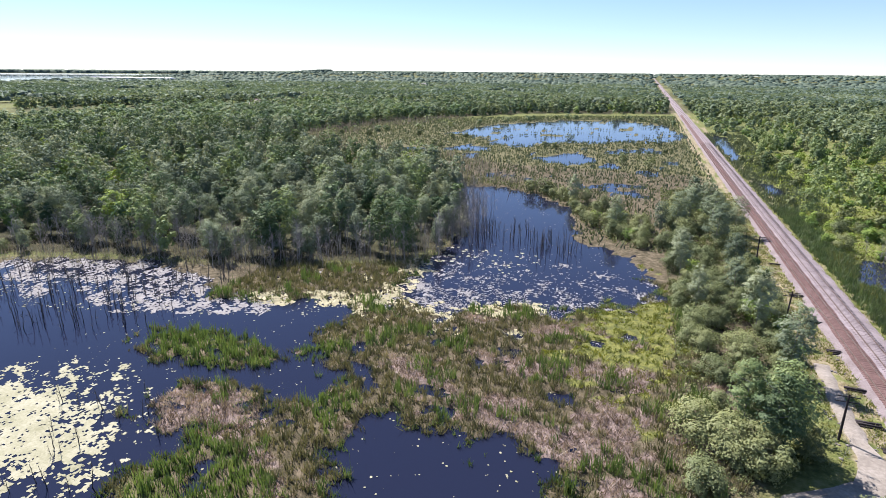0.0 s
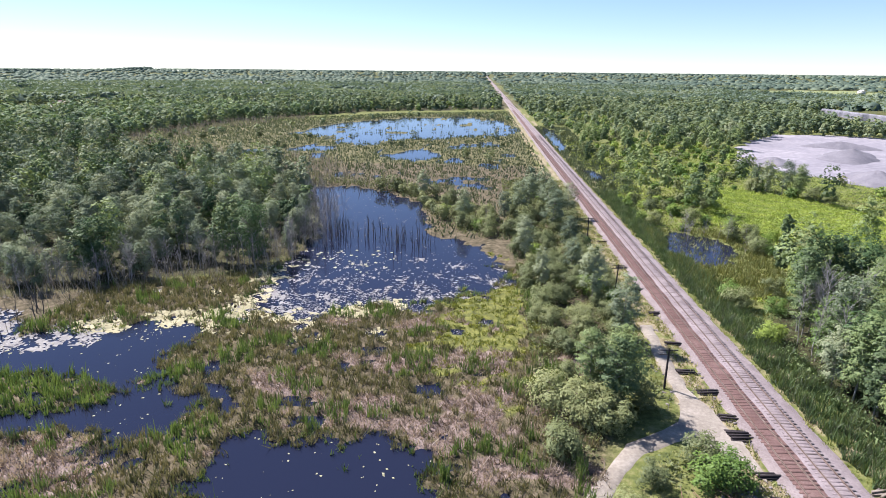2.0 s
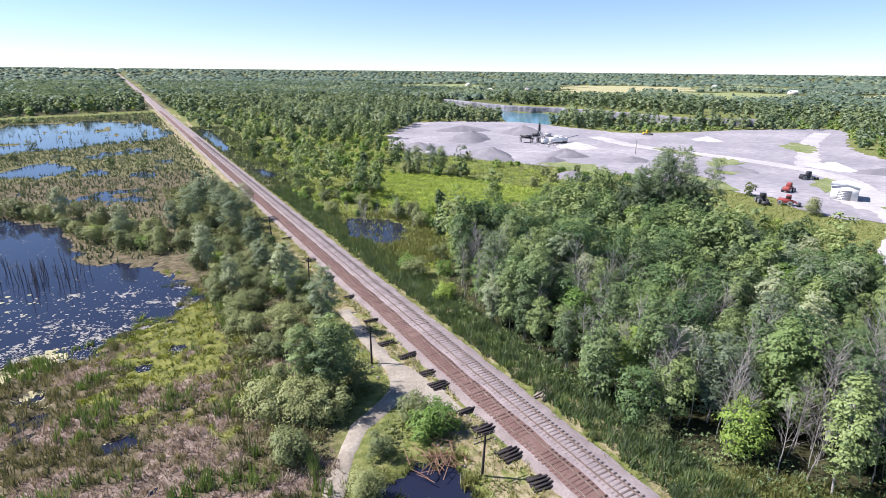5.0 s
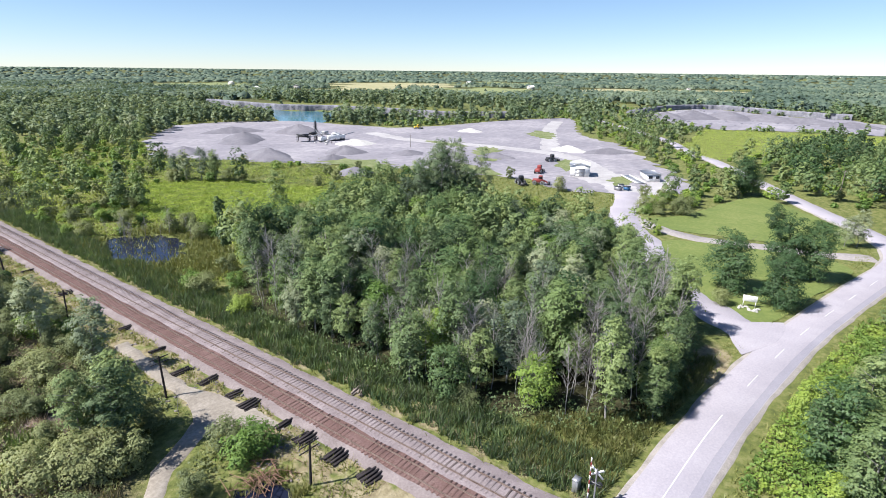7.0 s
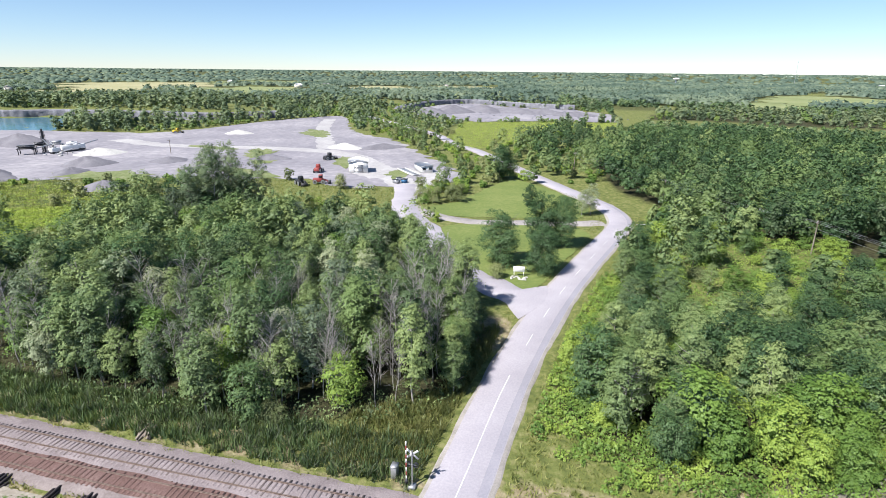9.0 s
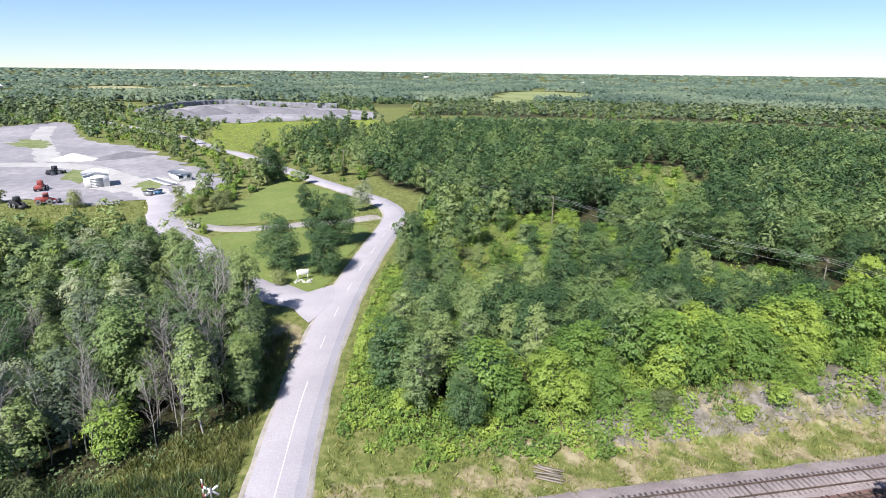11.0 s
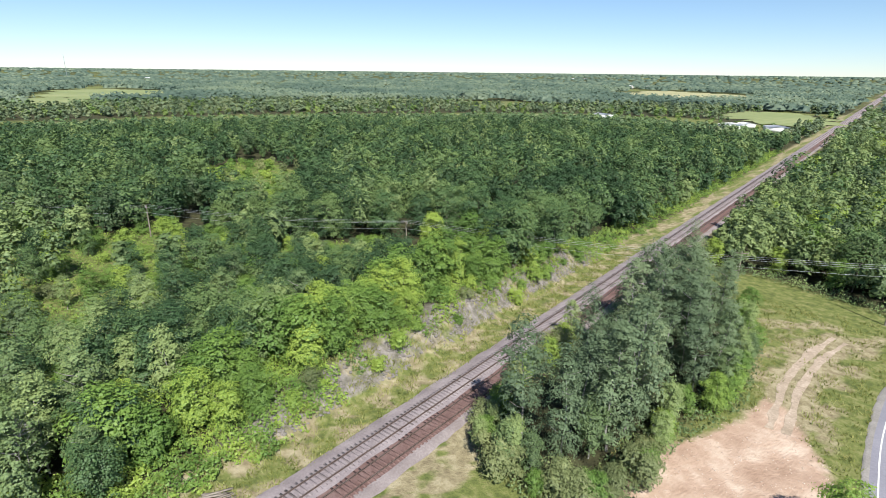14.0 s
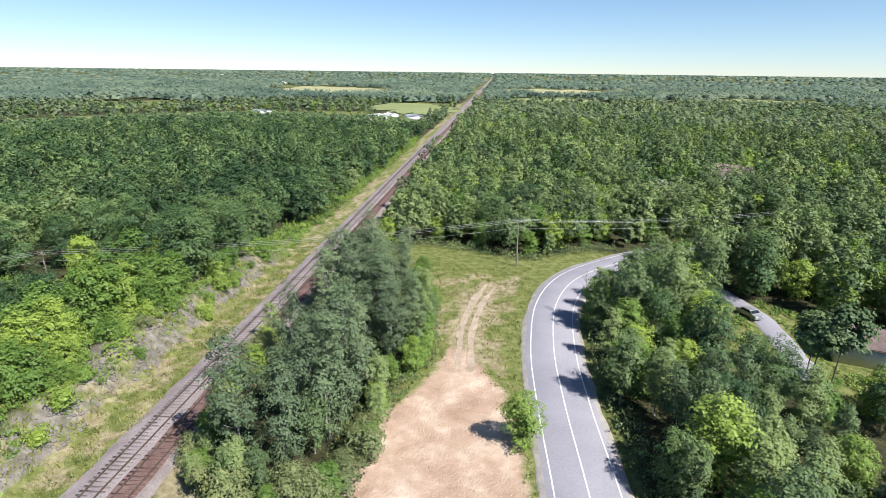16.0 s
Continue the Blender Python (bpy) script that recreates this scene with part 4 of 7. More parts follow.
def scatter(step, near, far, seed):
    """Jittered places between two distances from the drone."""
    rng = np.random.RandomState(seed)
    r = np.arange(-far, far + step, step)
    x, y = np.meshgrid(r, r)
    x = (x + rng.uniform(-0.42, 0.42, x.shape) * step).ravel()
    y = (y + rng.uniform(-0.42, 0.42, y.shape) * step).ravel()
    d = np.hypot(x, y)
    k = (d >= near) & (d < far) & ~unseen(x, y)
    return x[k], y[k], rng


def wood_kind(x, y, rng):
    """Which tree grows at each place; '' where none does."""
    kind = np.full(x.shape, "", dtype="U16")
    dice = rng.uniform(size=x.shape)
    d = np.hypot(x, y)
    fringe = lumps(x, y, 60, 4)
    open_east = (x > 46) & (y > 30)
    # light scrub of the open country east of the railway
    kind[open_east & (dice < 0.56 + 0.3 * fringe)] = "bright_bush"
    kind[open_east & (dice > 0.5) & (dice < 0.72)] = "willow_bush"
    kind[open_east & (dice > 0.92 - 0.2 * fringe)] = "birch"
    kind[open_east & (y > 540 + 0.2 * x) & (dice > 0.1)] = "birch"
    young = open_east & (y > 300) & (x > 110)
    kind[young] = np.where(dice[young] < 0.6, "birch", np.where(dice[young] < 0.78, "ash", np.where(dice[young] < 0.92, "bright_bush", "")))
    beyond = (x > 200) & (y > -25) & (y <= 30)
    kind[within(x, y, POOL_GAP) > 0] = ""
    q = within(x, y, QUARRY_FRONT) > 0
    kind[q] = np.where(dice[q] < 0.1, "willow_bush", np.where(dice[q] < 0.2, "bright_bush", ""))
    thick = (x > 250) & (x < 620) & (y > 215) & (y < 640) & (kind == "") & (dice > 0.25)
    kind[thick] = np.where(dice[thick] < 0.6, "birch", "ash")
    kind[beyond] = np.where(dice[beyond] < 0.3, "bright_bush", np.where(dice[beyond] < 0.55, "birch", np.where(dice[beyond] < 0.8, "maple", np.where(dice[beyond] < 0.88, "willow_bush", ""))))
    kind[within(x, y, BRIGHT_MEADOW) > 0] = ""
    k = inside(x, y, BLOCK_WOOD)
    kind[k] = np.where(dice[k] < 0.62, "birch", np.where(dice[k] < 0.68, "ash", np.where(dice[k] < 0.78, "bright_maple", "maple")))
    k = inside(x, y, WEST_WOOD)
    kind[k] = np.where(dice[k] < 0.64, "ash", np.where(dice[k] < 0.8, "birch", np.where(dice[k] < 0.88, "willow_bush", np.where(dice[k] < 0.91, "bright_maple", "maple"))))
    deep = k & (d > 360) & (y < 470 - 0.35 * x)
    kind[deep] = np.where(dice[deep] < 0.55, "maple", np.where(dice[deep] < 0.8, "birch", "ash"))
    k = inside(x, y, SOUTH_WOOD)
    kind[k] = np.where(dice[k] < 0.9, "maple", "birch")
    front = k & (x < 100) & (y > -62)
    kind[front] = np.where(dice[front] < 0.55, "maple", np.where(dice[front] < 0.8, "birch", "bright_maple"))
    beyond_core = k & ~inside(x, y, SOUTH_CORE)
    kind[beyond_core] = np.where(dice[beyond_core] < 0.55, "birch", np.where(dice[beyond_core] < 0.75, "bright_maple", np.where(dice[beyond_core] < 0.9, "willow_bush", "")))
    verge = beyond_core & (within(x, y, SOUTH_CORE) > -105) & (x > 60)
    kind[verge] = np.where(dice[verge] < 0.1, "bright_bush", "")
    rim = k & (within(x, y, SOUTH_WOOD) < 7) & (d < 120) & (y < -12)
    kind[rim] = np.where(dice[rim] < 0.75, "bright_maple", "maple")[:]
    k = inside(x, y, SCRUB_SE) | inside(x, y, CORRIDOR)
    kind[k] = np.where(dice[k] < 0.06, "bright_bush", np.where(dice[k] < 0.24, "bright_maple", np.where(dice[k] < 0.27, "willow_bush", np.where(dice[k] < 0.55, "birch", "maple"))))
    low = within(x, y, POLE_GAP) > -1
    kind[low] = np.where(dice[low] < 0.6, "bright_bush", "")
    # a grassy gap in the wood, with low bright growth round it
    k = wood_gap(x, y) < 1.7
    kind[k] = np.where(dice[k] < 0.55, "bright_bush", np.where(dice[k] < 0.7, "willow_bush", ""))
    k = inside(x, y, ROAD_WOOD)
    kind[k] = np.where(dice[k] < 0.13, "maple", np.where(dice[k] < 0.7, "birch", "bright_maple"))
    k = inside(x, y, POPLAR_WOOD)
    kind[k] = np.where(dice[k] < 0.86, "poplar", "birch")
    skirt = k & ((within(x, y, POPLAR_WOOD) < 2.2) | (y > -46))
    kind[skirt] = np.where(dice[skirt] < 0.75, "birch", "poplar")
    far = (d > 700) & (kind == "") & (dice < 0.85)
    kind[far & (y < 0)] = "maple"
    kind[far & (y >= 0)] = np.where(dice[far & (y >= 0)] < 0.5, "birch", "ash")
    kind[within(x, y, [(128, 60), (128, 112), (176, 124), (180, 64), (150, 52)]) > 0] = ""
    side = (x < 24) & (y > 240) & (kind == "") & inside(x, y, MARSH)
    kind[side] = np.where((dice < 0.05)[side], "willow_bush", "")
    foot = within(x, y, CLIFF_FOOT) > 0
    kind[foot] = np.where(dice[foot] < 0.12, "willow_bush", "")
    rimland = (within(x, y, PLATEAU) > -3) & (within(x, y, PLATEAU) < 42)
    kind[rimland] = np.where(dice[rimland] < 0.06, "willow_bush", "")
    reedy = within(x, y, EAST_REEDS) > 0
    kind[reedy] = np.where(dice[reedy] < 0.16, "willow_bush", np.where(dice[reedy] < 0.2, "birch", ""))
    thin = inside(x, y, WEST_WOOD) & (lumps(x, y, 17, 7) > 0.75)
    thin |= inside(x, y, WEST_WOOD) & (within(x, y, WEST_WOOD) < 13) & (d < 190) & (rng.uniform(size=x.shape) < 0.12)
    return np.where(keep_out(x, y) | thin, "", kind)


def near_shore(x, y):
    return float(within(np.array([x]), np.array([y]), WEST_WOOD)[0]) < 14


# nearby trees stand as things, up to some 260 of a kind; the rest fills the woods
x, y, rng = scatter(4.3, 30, 190, 11)
kind = wood_kind(x, y, rng)
thin = rng.uniform(size=x.shape) < np.where(inside(x, y, SOUTH_WOOD), 0.4, np.where(inside(x, y, WEST_WOOD), 0.2, 0.0))
kind[thin & ((kind == "maple") | (kind == "birch") | (kind == "ash"))] = ""
brow = edge_gap(x, y, [(46, 56), (45.5, 41), (48, 29), (53, 21), (62, 14.5), (74, 15)], False) < 6
kind[brow & (rng.uniform(size=x.shape) < 0.15)] = ""
# the belt of bushes along the railway and between the two ponds
belt = ((x > 9) & (x < 25.5) & (y > 46) & (y < 215) & (np.abs(x - 35) > 9.5)) | (edge_gap(x, y, [(-60, 200), (-30, 184), (-10, 158), (4, 138), (20, 140)], False) < 8)
dice = rng.uniform(size=x.shape)
belt &= (edge_gap(x, y, PATH_TRACK, False) > 4.8) | (y > 80)
belt &= ~keep_out(x, y) & (kind == "") & (dice < 0.92)
kind[belt] = np.where(dice[belt] < 0.76, "willow_bush", np.where(dice[belt] < 0.87, "bright_bush", "ash"))
d = np.hypot(x, y)
rnd = random.Random(4)
left_over = []
for k in KINDS:
    at = np.where(kind == k)[0]
    at = at[np.argsort(d[at])]
    limit = 190
    zs = height(x[at], y[at])
    for i, z in zip(at[:limit], zs):
        plant(k, x[i], y[i], z - 0.1, rnd.uniform(0.68, 1.2) * (0.84 if x[i] > 45 and -62 < y[i] < 4 and "bush" not in k else 1) * (0.8 if inside([x[i]], [y[i]], SCRUB_SE)[0] and "bush" not in k else 1) * (0.86 if -21 < x[i] < -8 and -108 < y[i] < -28 else 1) * (0.74 if -52 < x[i] < -26 and -64 < y[i] < -38 else 1) * (0.62 if k == "birch" and 8 < x[i] < 33 and -106 < y[i] < -36 else 1) * (0.72 if k == "ash" and x[i] < -40 and near_shore(x[i], y[i]) else 1), rnd.uniform(0, 360), rnd)
    left_over += list(at[limit:])
pool = [(x[left_over], y[left_over], kind[left_over], 800, 0.33)]
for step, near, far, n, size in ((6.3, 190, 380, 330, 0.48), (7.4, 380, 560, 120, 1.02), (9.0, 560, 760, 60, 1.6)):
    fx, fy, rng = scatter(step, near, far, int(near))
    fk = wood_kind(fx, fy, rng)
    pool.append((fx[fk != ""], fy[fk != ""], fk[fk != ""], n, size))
masses = {}
rng = np.random.RandomState(77)
for px, py, pk, n, size in pool:
    zs = height(px, py)
    wide = 1.25 if size > 1 else 1.0
    for k in KINDS:
        h, w, low, _, _, leaf, _, up = KINDS[k]
        at = np.where(pk == k)[0]
        if not len(at):
            continue
        m = max(12, int(n * ((0.8 if size < 1 else 0.6) if h < 6 else 1)))
        shapes = [crown_points(np.random.RandomState(900 + v), h, w * wide * (1.2 if k in ("ash", "birch") else 1), (0.15 if size < 0.6 else 0.3 if size < 1 else 0.02) if h > 6 else low, m, 15 if size < 0.9 else 9 if size < 1.5 else 6, up, 0.3 if size < 1 else 0.2) for v in range(6)]
        pick = rng.randint(0, 6, len(at))
        scale = np.clip(rng.uniform(0.62, 1.25, len(at)) + 0.22 * lumps(px[at], py[at], 30, 5), 0.45, 1.5)
        back = (within(px[at], py[at], SOUTH_CORE) < 70) & (np.hypot(px[at], py[at]) > 300) & (px[at] > 40) & (py[at] < 0)
        scale = np.where(back, np.minimum(scale, 1.0) * 0.76, scale)
        turn = rng.uniform(0, 6.28, len(at))
        tone = np.clip(rng.normal(0.42 if k == "maple" else 0.5, 0.32, len(at)) + 0.25 * lumps(px[at], py[at], 90, 2), 0, 1)
        P = np.stack([shapes[q][0] for q in pick])
        N = np.stack([shapes[q][1] for q in pick])
        c, s = np.cos(turn)[:, None], np.sin(turn)[:, None]
        for A in (P, N):
            A[..., 0], A[..., 1] = A[..., 0] * c - A[..., 1] * s, A[..., 0] * s + A[..., 1] * c
        P = P * scale[:, None, None] + np.stack([px[at], py[at], zs[at]], 1)[:, None, :]
        V, F = cards(P.reshape(-1, 3), (size * (0.8 if h < 6 else 1) * rng.uniform(0.7, 1.3, P.shape[:2])).ravel(), N.reshape(-1, 3) + (0, 0, 0.1 if size < 1 else 0.4), rng)
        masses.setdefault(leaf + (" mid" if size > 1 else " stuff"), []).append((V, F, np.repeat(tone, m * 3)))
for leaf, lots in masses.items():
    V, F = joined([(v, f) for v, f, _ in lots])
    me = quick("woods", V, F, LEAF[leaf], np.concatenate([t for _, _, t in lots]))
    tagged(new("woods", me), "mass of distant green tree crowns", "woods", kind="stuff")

# the farthest woods: low tufted crowns up to the horizon, haze in their leaf colour
rng = np.random.RandomState(31)
n = 36000
a, r = rng.uniform(0, 2 * math.pi, n), 740 * (4600 / 740) ** rng.uniform(0, 1, n)
x, y = r * np.sin(a), r * np.cos(a)
ok = ~unseen(x, y) & ~keep_out(x, y) & (np.abs(x - 35) > 14 + r * 0.002)
# the last ring closes the horizon, across the far lake too
a2 = rng.uniform(0, 2 * math.pi, 5200)
r2 = rng.uniform(4560, 4700, 5200)
ok2 = ~unseen(r2 * np.sin(a2), r2 * np.cos(a2)) & (np.abs(r2 * np.sin(a2) - 35) > 12)
x, y, r = np.concatenate([x[ok], (r2 * np.sin(a2))[ok2]]), np.concatenate([y[ok], (r2 * np.cos(a2))[ok2]]), np.concatenate([r[ok], r2[ok2]])
wide = rng.uniform(12, 19, len(x)) * (0.9 + r / 3000) * np.where(r > 4555, 1.7, 1)
tall = rng.uniform(7.6, 9.8, len(x)) + 6 * ease(r, 2600, 4650)
foot = height(x, y)
tall += np.where((r > 4555) & (within(x, y, FAR_LAKE) > -300), 15, 0)
V, F = [], []
q = np.linspace(0, 2 * math.pi, 5, endpoint=False)
for level, spread in ((0.25, 1.0), (0.76, 0.78)):
    jig = rng.uniform(0.7, 1.2, (len(x), 5))
    V.append(np.stack([x[:, None] + np.cos(q) * wide[:, None] * spread * jig / 2, y[:, None] + np.sin(q) * wide[:, None] * spread * jig / 2, foot[:, None] + tall[:, None] * level * rng.uniform(0.88, 1.08, (len(x), 5))], -1))
V.append(np.stack([x, y, foot + tall * 1.04], -1)[:, None, :])
V = np.concatenate(V, 1).reshape(-1, 3)
base = np.arange(len(x))[:, None, None] * 11
k = np.arange(5)
n1 = (k + 1) % 5
tris = np.concatenate([np.stack([k, n1, n1 + 5], -1), np.stack([k, n1 + 5, k + 5], -1), np.stack([k + 5, n1 + 5, k * 0 + 10], -1)])[None]
F = (tris + base).reshape(-1, 3)
tone = np.repeat(np.clip(rng.normal(0.45, 0.07, len(x)) + 0.5 * lumps(x, y, 380, 6), 0, 1), 11)
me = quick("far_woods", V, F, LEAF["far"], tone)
near_far = np.where(r < 1700)[0]
per = 20
sway = rng.uniform(-0.5, 0.5, (len(near_far), per, 2)) * wide[near_far][:, None, None]
C = np.concatenate([np.stack([x[near_far], y[near_far]], 1)[:, None, :] + sway, (tall[near_far][:, None] * rng.uniform(0.55, 1.25, (len(near_far), per)))[..., None]], 2).reshape(-1, 3)
spray_v, spray_f = cards(C, rng.uniform(1.4, 3.2, len(C)), rng.normal(size=(len(C), 3)) * 0.28 + (-0.2, 0.2, 0.8), rng)
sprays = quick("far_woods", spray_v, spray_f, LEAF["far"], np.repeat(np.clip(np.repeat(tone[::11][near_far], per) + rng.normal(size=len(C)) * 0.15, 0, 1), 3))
tagged(new("far_woods", sprays), "haze-tinted blue-green tree tops of the farther woods", "woods", kind="stuff")
tagged(new("far_woods", me), "haze-tinted blue-green woods out to the horizon", "woods", kind="stuff")

# ---------------------------------------------------------------- single trees
rnd = random.Random(21)
SINGLE = [("lawn_maple", 109, 16.6, 1.15), ("lawn_maple", 105.5, 7.6, 0.98), ("lawn_maple", 125, 4.3, 1.0), ("lawn_maple", 124, 9.6, 1.1), ("lawn_maple", 164, 15.5, 0.6), ("lawn_maple", 205, 31, 1.1), ("lawn_maple", 208, 28, 1.0), ("shade_maple", -43.5, -66.5, 0.95), ("shade_maple", -46, -66, 1.05), ("shade_maple", -44.5, -69, 0.9), ("poplar", 116, 92, 1.5), ("poplar", 119, 88, 1.62), ("poplar", 121, 95, 1.5), ("poplar", 112, 88, 1.35), ("poplar", 124, 84, 1.35), ("poplar", 122, 90, 1.55), ("poplar", 118, 83, 1.4), ("poplar", 113, 94, 1.35), ("poplar", 109, 92, 1.2), ("ash", 100, 196, 1.1), ("ash", 103, 191, 1.2), ("birch", 106, 187, 1.0), ("ash", 99, 201, 1.0), ("willow_bush", 109, 183, 1.3), ("willow_bush", 112, 179, 1.1), ("willow_bush", 96, 198, 1.2), ("ash", 108, 190, 1.0), ("ash", 157, 0, 0.8), ("ash", 159, -2.5, 0.9),
          ("willow_bush", 160, 45, 1.3), ("willow_bush", 163.6, 38.6, 1.45), ("willow_bush", 173, 82, 1.3), ("willow_bush", 100.4, 16, 0.8), ("bright_maple", -4.6, -49.3, 0.78)]
SINGLE += [("birch", 16.5, 58.5, 0.95), ("birch", 18.6, 60.5, 1.0), ("birch", 14.6, 61, 0.85), ("willow_bush", 16, 55.5, 1.1), ("willow_bush", 12.5, 58, 1.2), ("bright_bush", 26, 47.5, 1.1), ("bright_bush", 24.2, 47.2, 1.1),
           ("willow_bush", 18, 46.5, 0.7), ("willow_bush", 14.5, 41.5, 0.8), ("birch", 72, 15.6, 0.7), ("birch", 88, 21, 0.85), ("birch", 92, 26, 0.9), ("bright_bush", 60, -1.5, 0.8), ("bright_bush", 56, -3.5, 0.9)]
SINGLE += [("cedar", 25.3, 113, 1.0), ("cedar", 26.3, 117, 0.8), ("cedar", 24.6, 121, 1.1), ("cedar", 26, 125, 0.75), ("cedar", 25.2, 109, 0.7), ("cedar", 24.4, 105, 0.6)]
SINGLE += [("birch", 57.5, 15, 0.62), ("maple", 60.5, 15.5, 0.55), ("birch", 64, 15.3, 0.7), ("birch", 67.5, 15.6, 0.8), ("maple", 70.5, 17.2, 0.66), ("birch", 75, 18.3, 0.85), ("maple", 79, 18.6, 0.7), ("birch", 83.5, 19.2, 0.8), ("ash", 87, 20, 0.8), ("ash", 90.5, 23, 0.85)]
SINGLE += [("birch", 55, -5, 0.9), ("birch", 58.5, -8, 0.95), ("maple", 62.5, -6, 0.8), ("birch", 66, -9, 1.0), ("birch", 60, -13, 0.95), ("maple", 55.5, -12, 0.75), ("birch", 70, -5, 0.85), ("maple", 75, -9, 0.9), ("birch", 80, -8, 0.85), ("birch", 52.5, -10, 0.7), ("maple", 66, -16, 0.95), ("birch", 72, -15, 0.95)]
for kind, x, y, scale in SINGLE:
    plant(kind, x, y, float(height(np.array([x]), np.array([y]))[0]) - 0.1, scale, rnd.uniform(0, 360), rnd)
for k in range(26):
    x, y = 49.5 + rnd.uniform(-4.6, 3), -28 - 3.0 * k + rnd.uniform(-2, 2)
    kind = rnd.choice(("bright_bush", "bright_bush", "bright_maple", "willow_bush")) if x > 47.5 else "bright_bush"
    plant(kind, x, y, float(height(np.array([x]), np.array([y]))[0]) - 0.2, rnd.uniform(0.4, 0.65) if kind == "bright_maple" else rnd.uniform(0.45, 1.0), rnd.uniform(0, 360), rnd)
for k in range(24):
    x, y = 54 + rnd.uniform(-2, 4), -14 - 2.6 * k + rnd.uniform(-1.5, 1.5)
    plant("bright_maple", x, y, float(height(np.array([x]), np.array([y]))[0]) - 0.2, rnd.uniform(0.85, 1.2), rnd.uniform(0, 360), rnd)

for k in range(72):
    x, y = (rnd.uniform(57, 82), rnd.uniform(-62, -12)) if k < 44 else (rnd.uniform(60, 108), rnd.uniform(-66, -34))
    kind = rnd.choice(("maple", "maple", "maple", "birch"))
    plant(kind, x, y, float(height(np.array([x]), np.array([y]))[0]) - 0.2, rnd.uniform(0.72, 0.98), rnd.uniform(0, 360), rnd)

for k, (x, y) in enumerate(smooth_line([(12, -56), (12.5, -47), (16, -38.5), (22, -37), (28, -41), (30.5, -52), (31, -70)], 1.6)):
    skirt = rnd.choice(("birch", "bright_maple", "willow_bush"))
    plant(skirt, x + rnd.uniform(-1, 1), y + rnd.uniform(-1, 1), LAND - 0.1, rnd.uniform(0.7, 1.1) if skirt == "willow_bush" else rnd.uniform(0.36, 0.62), rnd.uniform(0, 360), rnd)
for k, (x, y) in enumerate(smooth_line([(11, -60), (8.5, -68), (9, -82), (13, -98)], 2.2)):
    plant(rnd.choice(("birch", "bright_maple")), x + rnd.uniform(-0.6, 1.4), y + rnd.uniform(-1, 1), LAND - 0.1, rnd.uniform(0.4, 0.62), rnd.uniform(0, 360), rnd)

# ---------------------------------------------------------------- dead trees


def dead_shapes(rng, h, thick, count, reach):
    """A bare trunk and its bare branches, two (V, F)."""
    z = np.linspace(-0.6, h, 6)
    P = np.column_stack([np.cumsum(rng.normal(size=6) * 0.012 * h), np.cumsum(rng.normal(size=6) * 0.012 * h), z])
    trunk = tube(P, np.linspace(thick, thick * 0.25, 6), 5)
    out = []
    for k in range(count):
        f = rng.uniform(0.3, 0.97)
        base = np.array([np.interp(f * h, z, P[:, i]) for i in range(3)])
        a, l = rng.uniform(0, 6.28), reach * h * rng.uniform(0.5, 1.0) * (1.15 - f * 0.7)
        way = np.array([math.cos(a), math.sin(a), rng.uniform(0.7, 1.7)])
        m, tip = base + way * l * 0.55, base + way * l + (0, 0, 0.12 * l)
        out.append(tube([base, m, tip], [thick * 0.35, thick * 0.24, thick * 0.1], 3))
        for _ in range(2):
            w2 = way + rng.normal(size=3) * 0.6
            out.append(tube([m, m + w2 * l * 0.3, m + w2 * l * 0.5], [thick * 0.2, thick * 0.14, thick * 0.06], 3))
    return trunk, joined(out)


DEAD = {}
for name, h, thick, count, reach, mat in (("bare_tree", 10.5, 0.075, 34, 0.22, GREY_BARK), ("snag", 4.6, 0.09, 6, 0.15, DARK_SNAG)):
    DEAD[name] = []
    for v in range(6):
        rng = np.random.RandomState(300 + v + (40 if name == "snag" else 0))
        t, br = dead_shapes(rng, h * rng.uniform(0.85, 1.15), thick, count, reach)
        DEAD[name].append((quick("trunk", *t, mat), quick("bare_boughs", *br, mat)))


def dead(name, x, y, scale, label, group):
    t = tagged(new(name), label, "dead tree", group)
    t.matrix_world = pose(x, y, min(0.2, float(height(np.array([x]), np.array([y]))[0])), rnd.uniform(-5, 5), rnd.uniform(-5, 5), rnd.uniform(0, 360)) @ Matrix.Scale(scale, 4)
    for n, me in zip(("trunk", "branch"), rnd.choice(DEAD[name])):
        o = new(n, me)
        o.parent = t
        if n == "branch":
            tagged(o, kind="stuff")


for k in range(230):
    x = rnd.uniform(-120, -72)
    y = 46 + (x + 118) * 0.33 + rnd.uniform(-4, 26)
    dead("snag", x, y, rnd.uniform(0.6, 1.2), "thin dark dead trunk standing in pond water", "snags in the west pond")
for k in range(75):
    u = rnd.random()
    dead("snag", -38 + 27 * u + rnd.uniform(-1, 1), 133 - 8 * u + rnd.gauss(0, 3.2), rnd.uniform(0.7, 1.35), "thin dark dead trunk standing in pond water", "snags in the main pond")
for k in range(26):
    dead("snag", rnd.uniform(-68, -45), rnd.uniform(27, 46), rnd.uniform(0.5, 0.9), "thin dark dead trunk standing in pond water", "snags in the west pond")
edge = smooth_line([(-132, 79), (-114, 83), (-91, 87), (-73, 89), (-63, 96), (-47, 102), (-41, 116), (-42, 134), (-52, 165)], 1.0)
for k in range(110):
    q = edge[rnd.randrange(len(edge))]
    dead("bare_tree", q[0] + rnd.uniform(-4, 4), q[1] + rnd.uniform(-3, 6), rnd.uniform(0.45, 0.95), "grey bare dead tree at the marsh wood's edge", "bare trees by the marsh")
bare = []
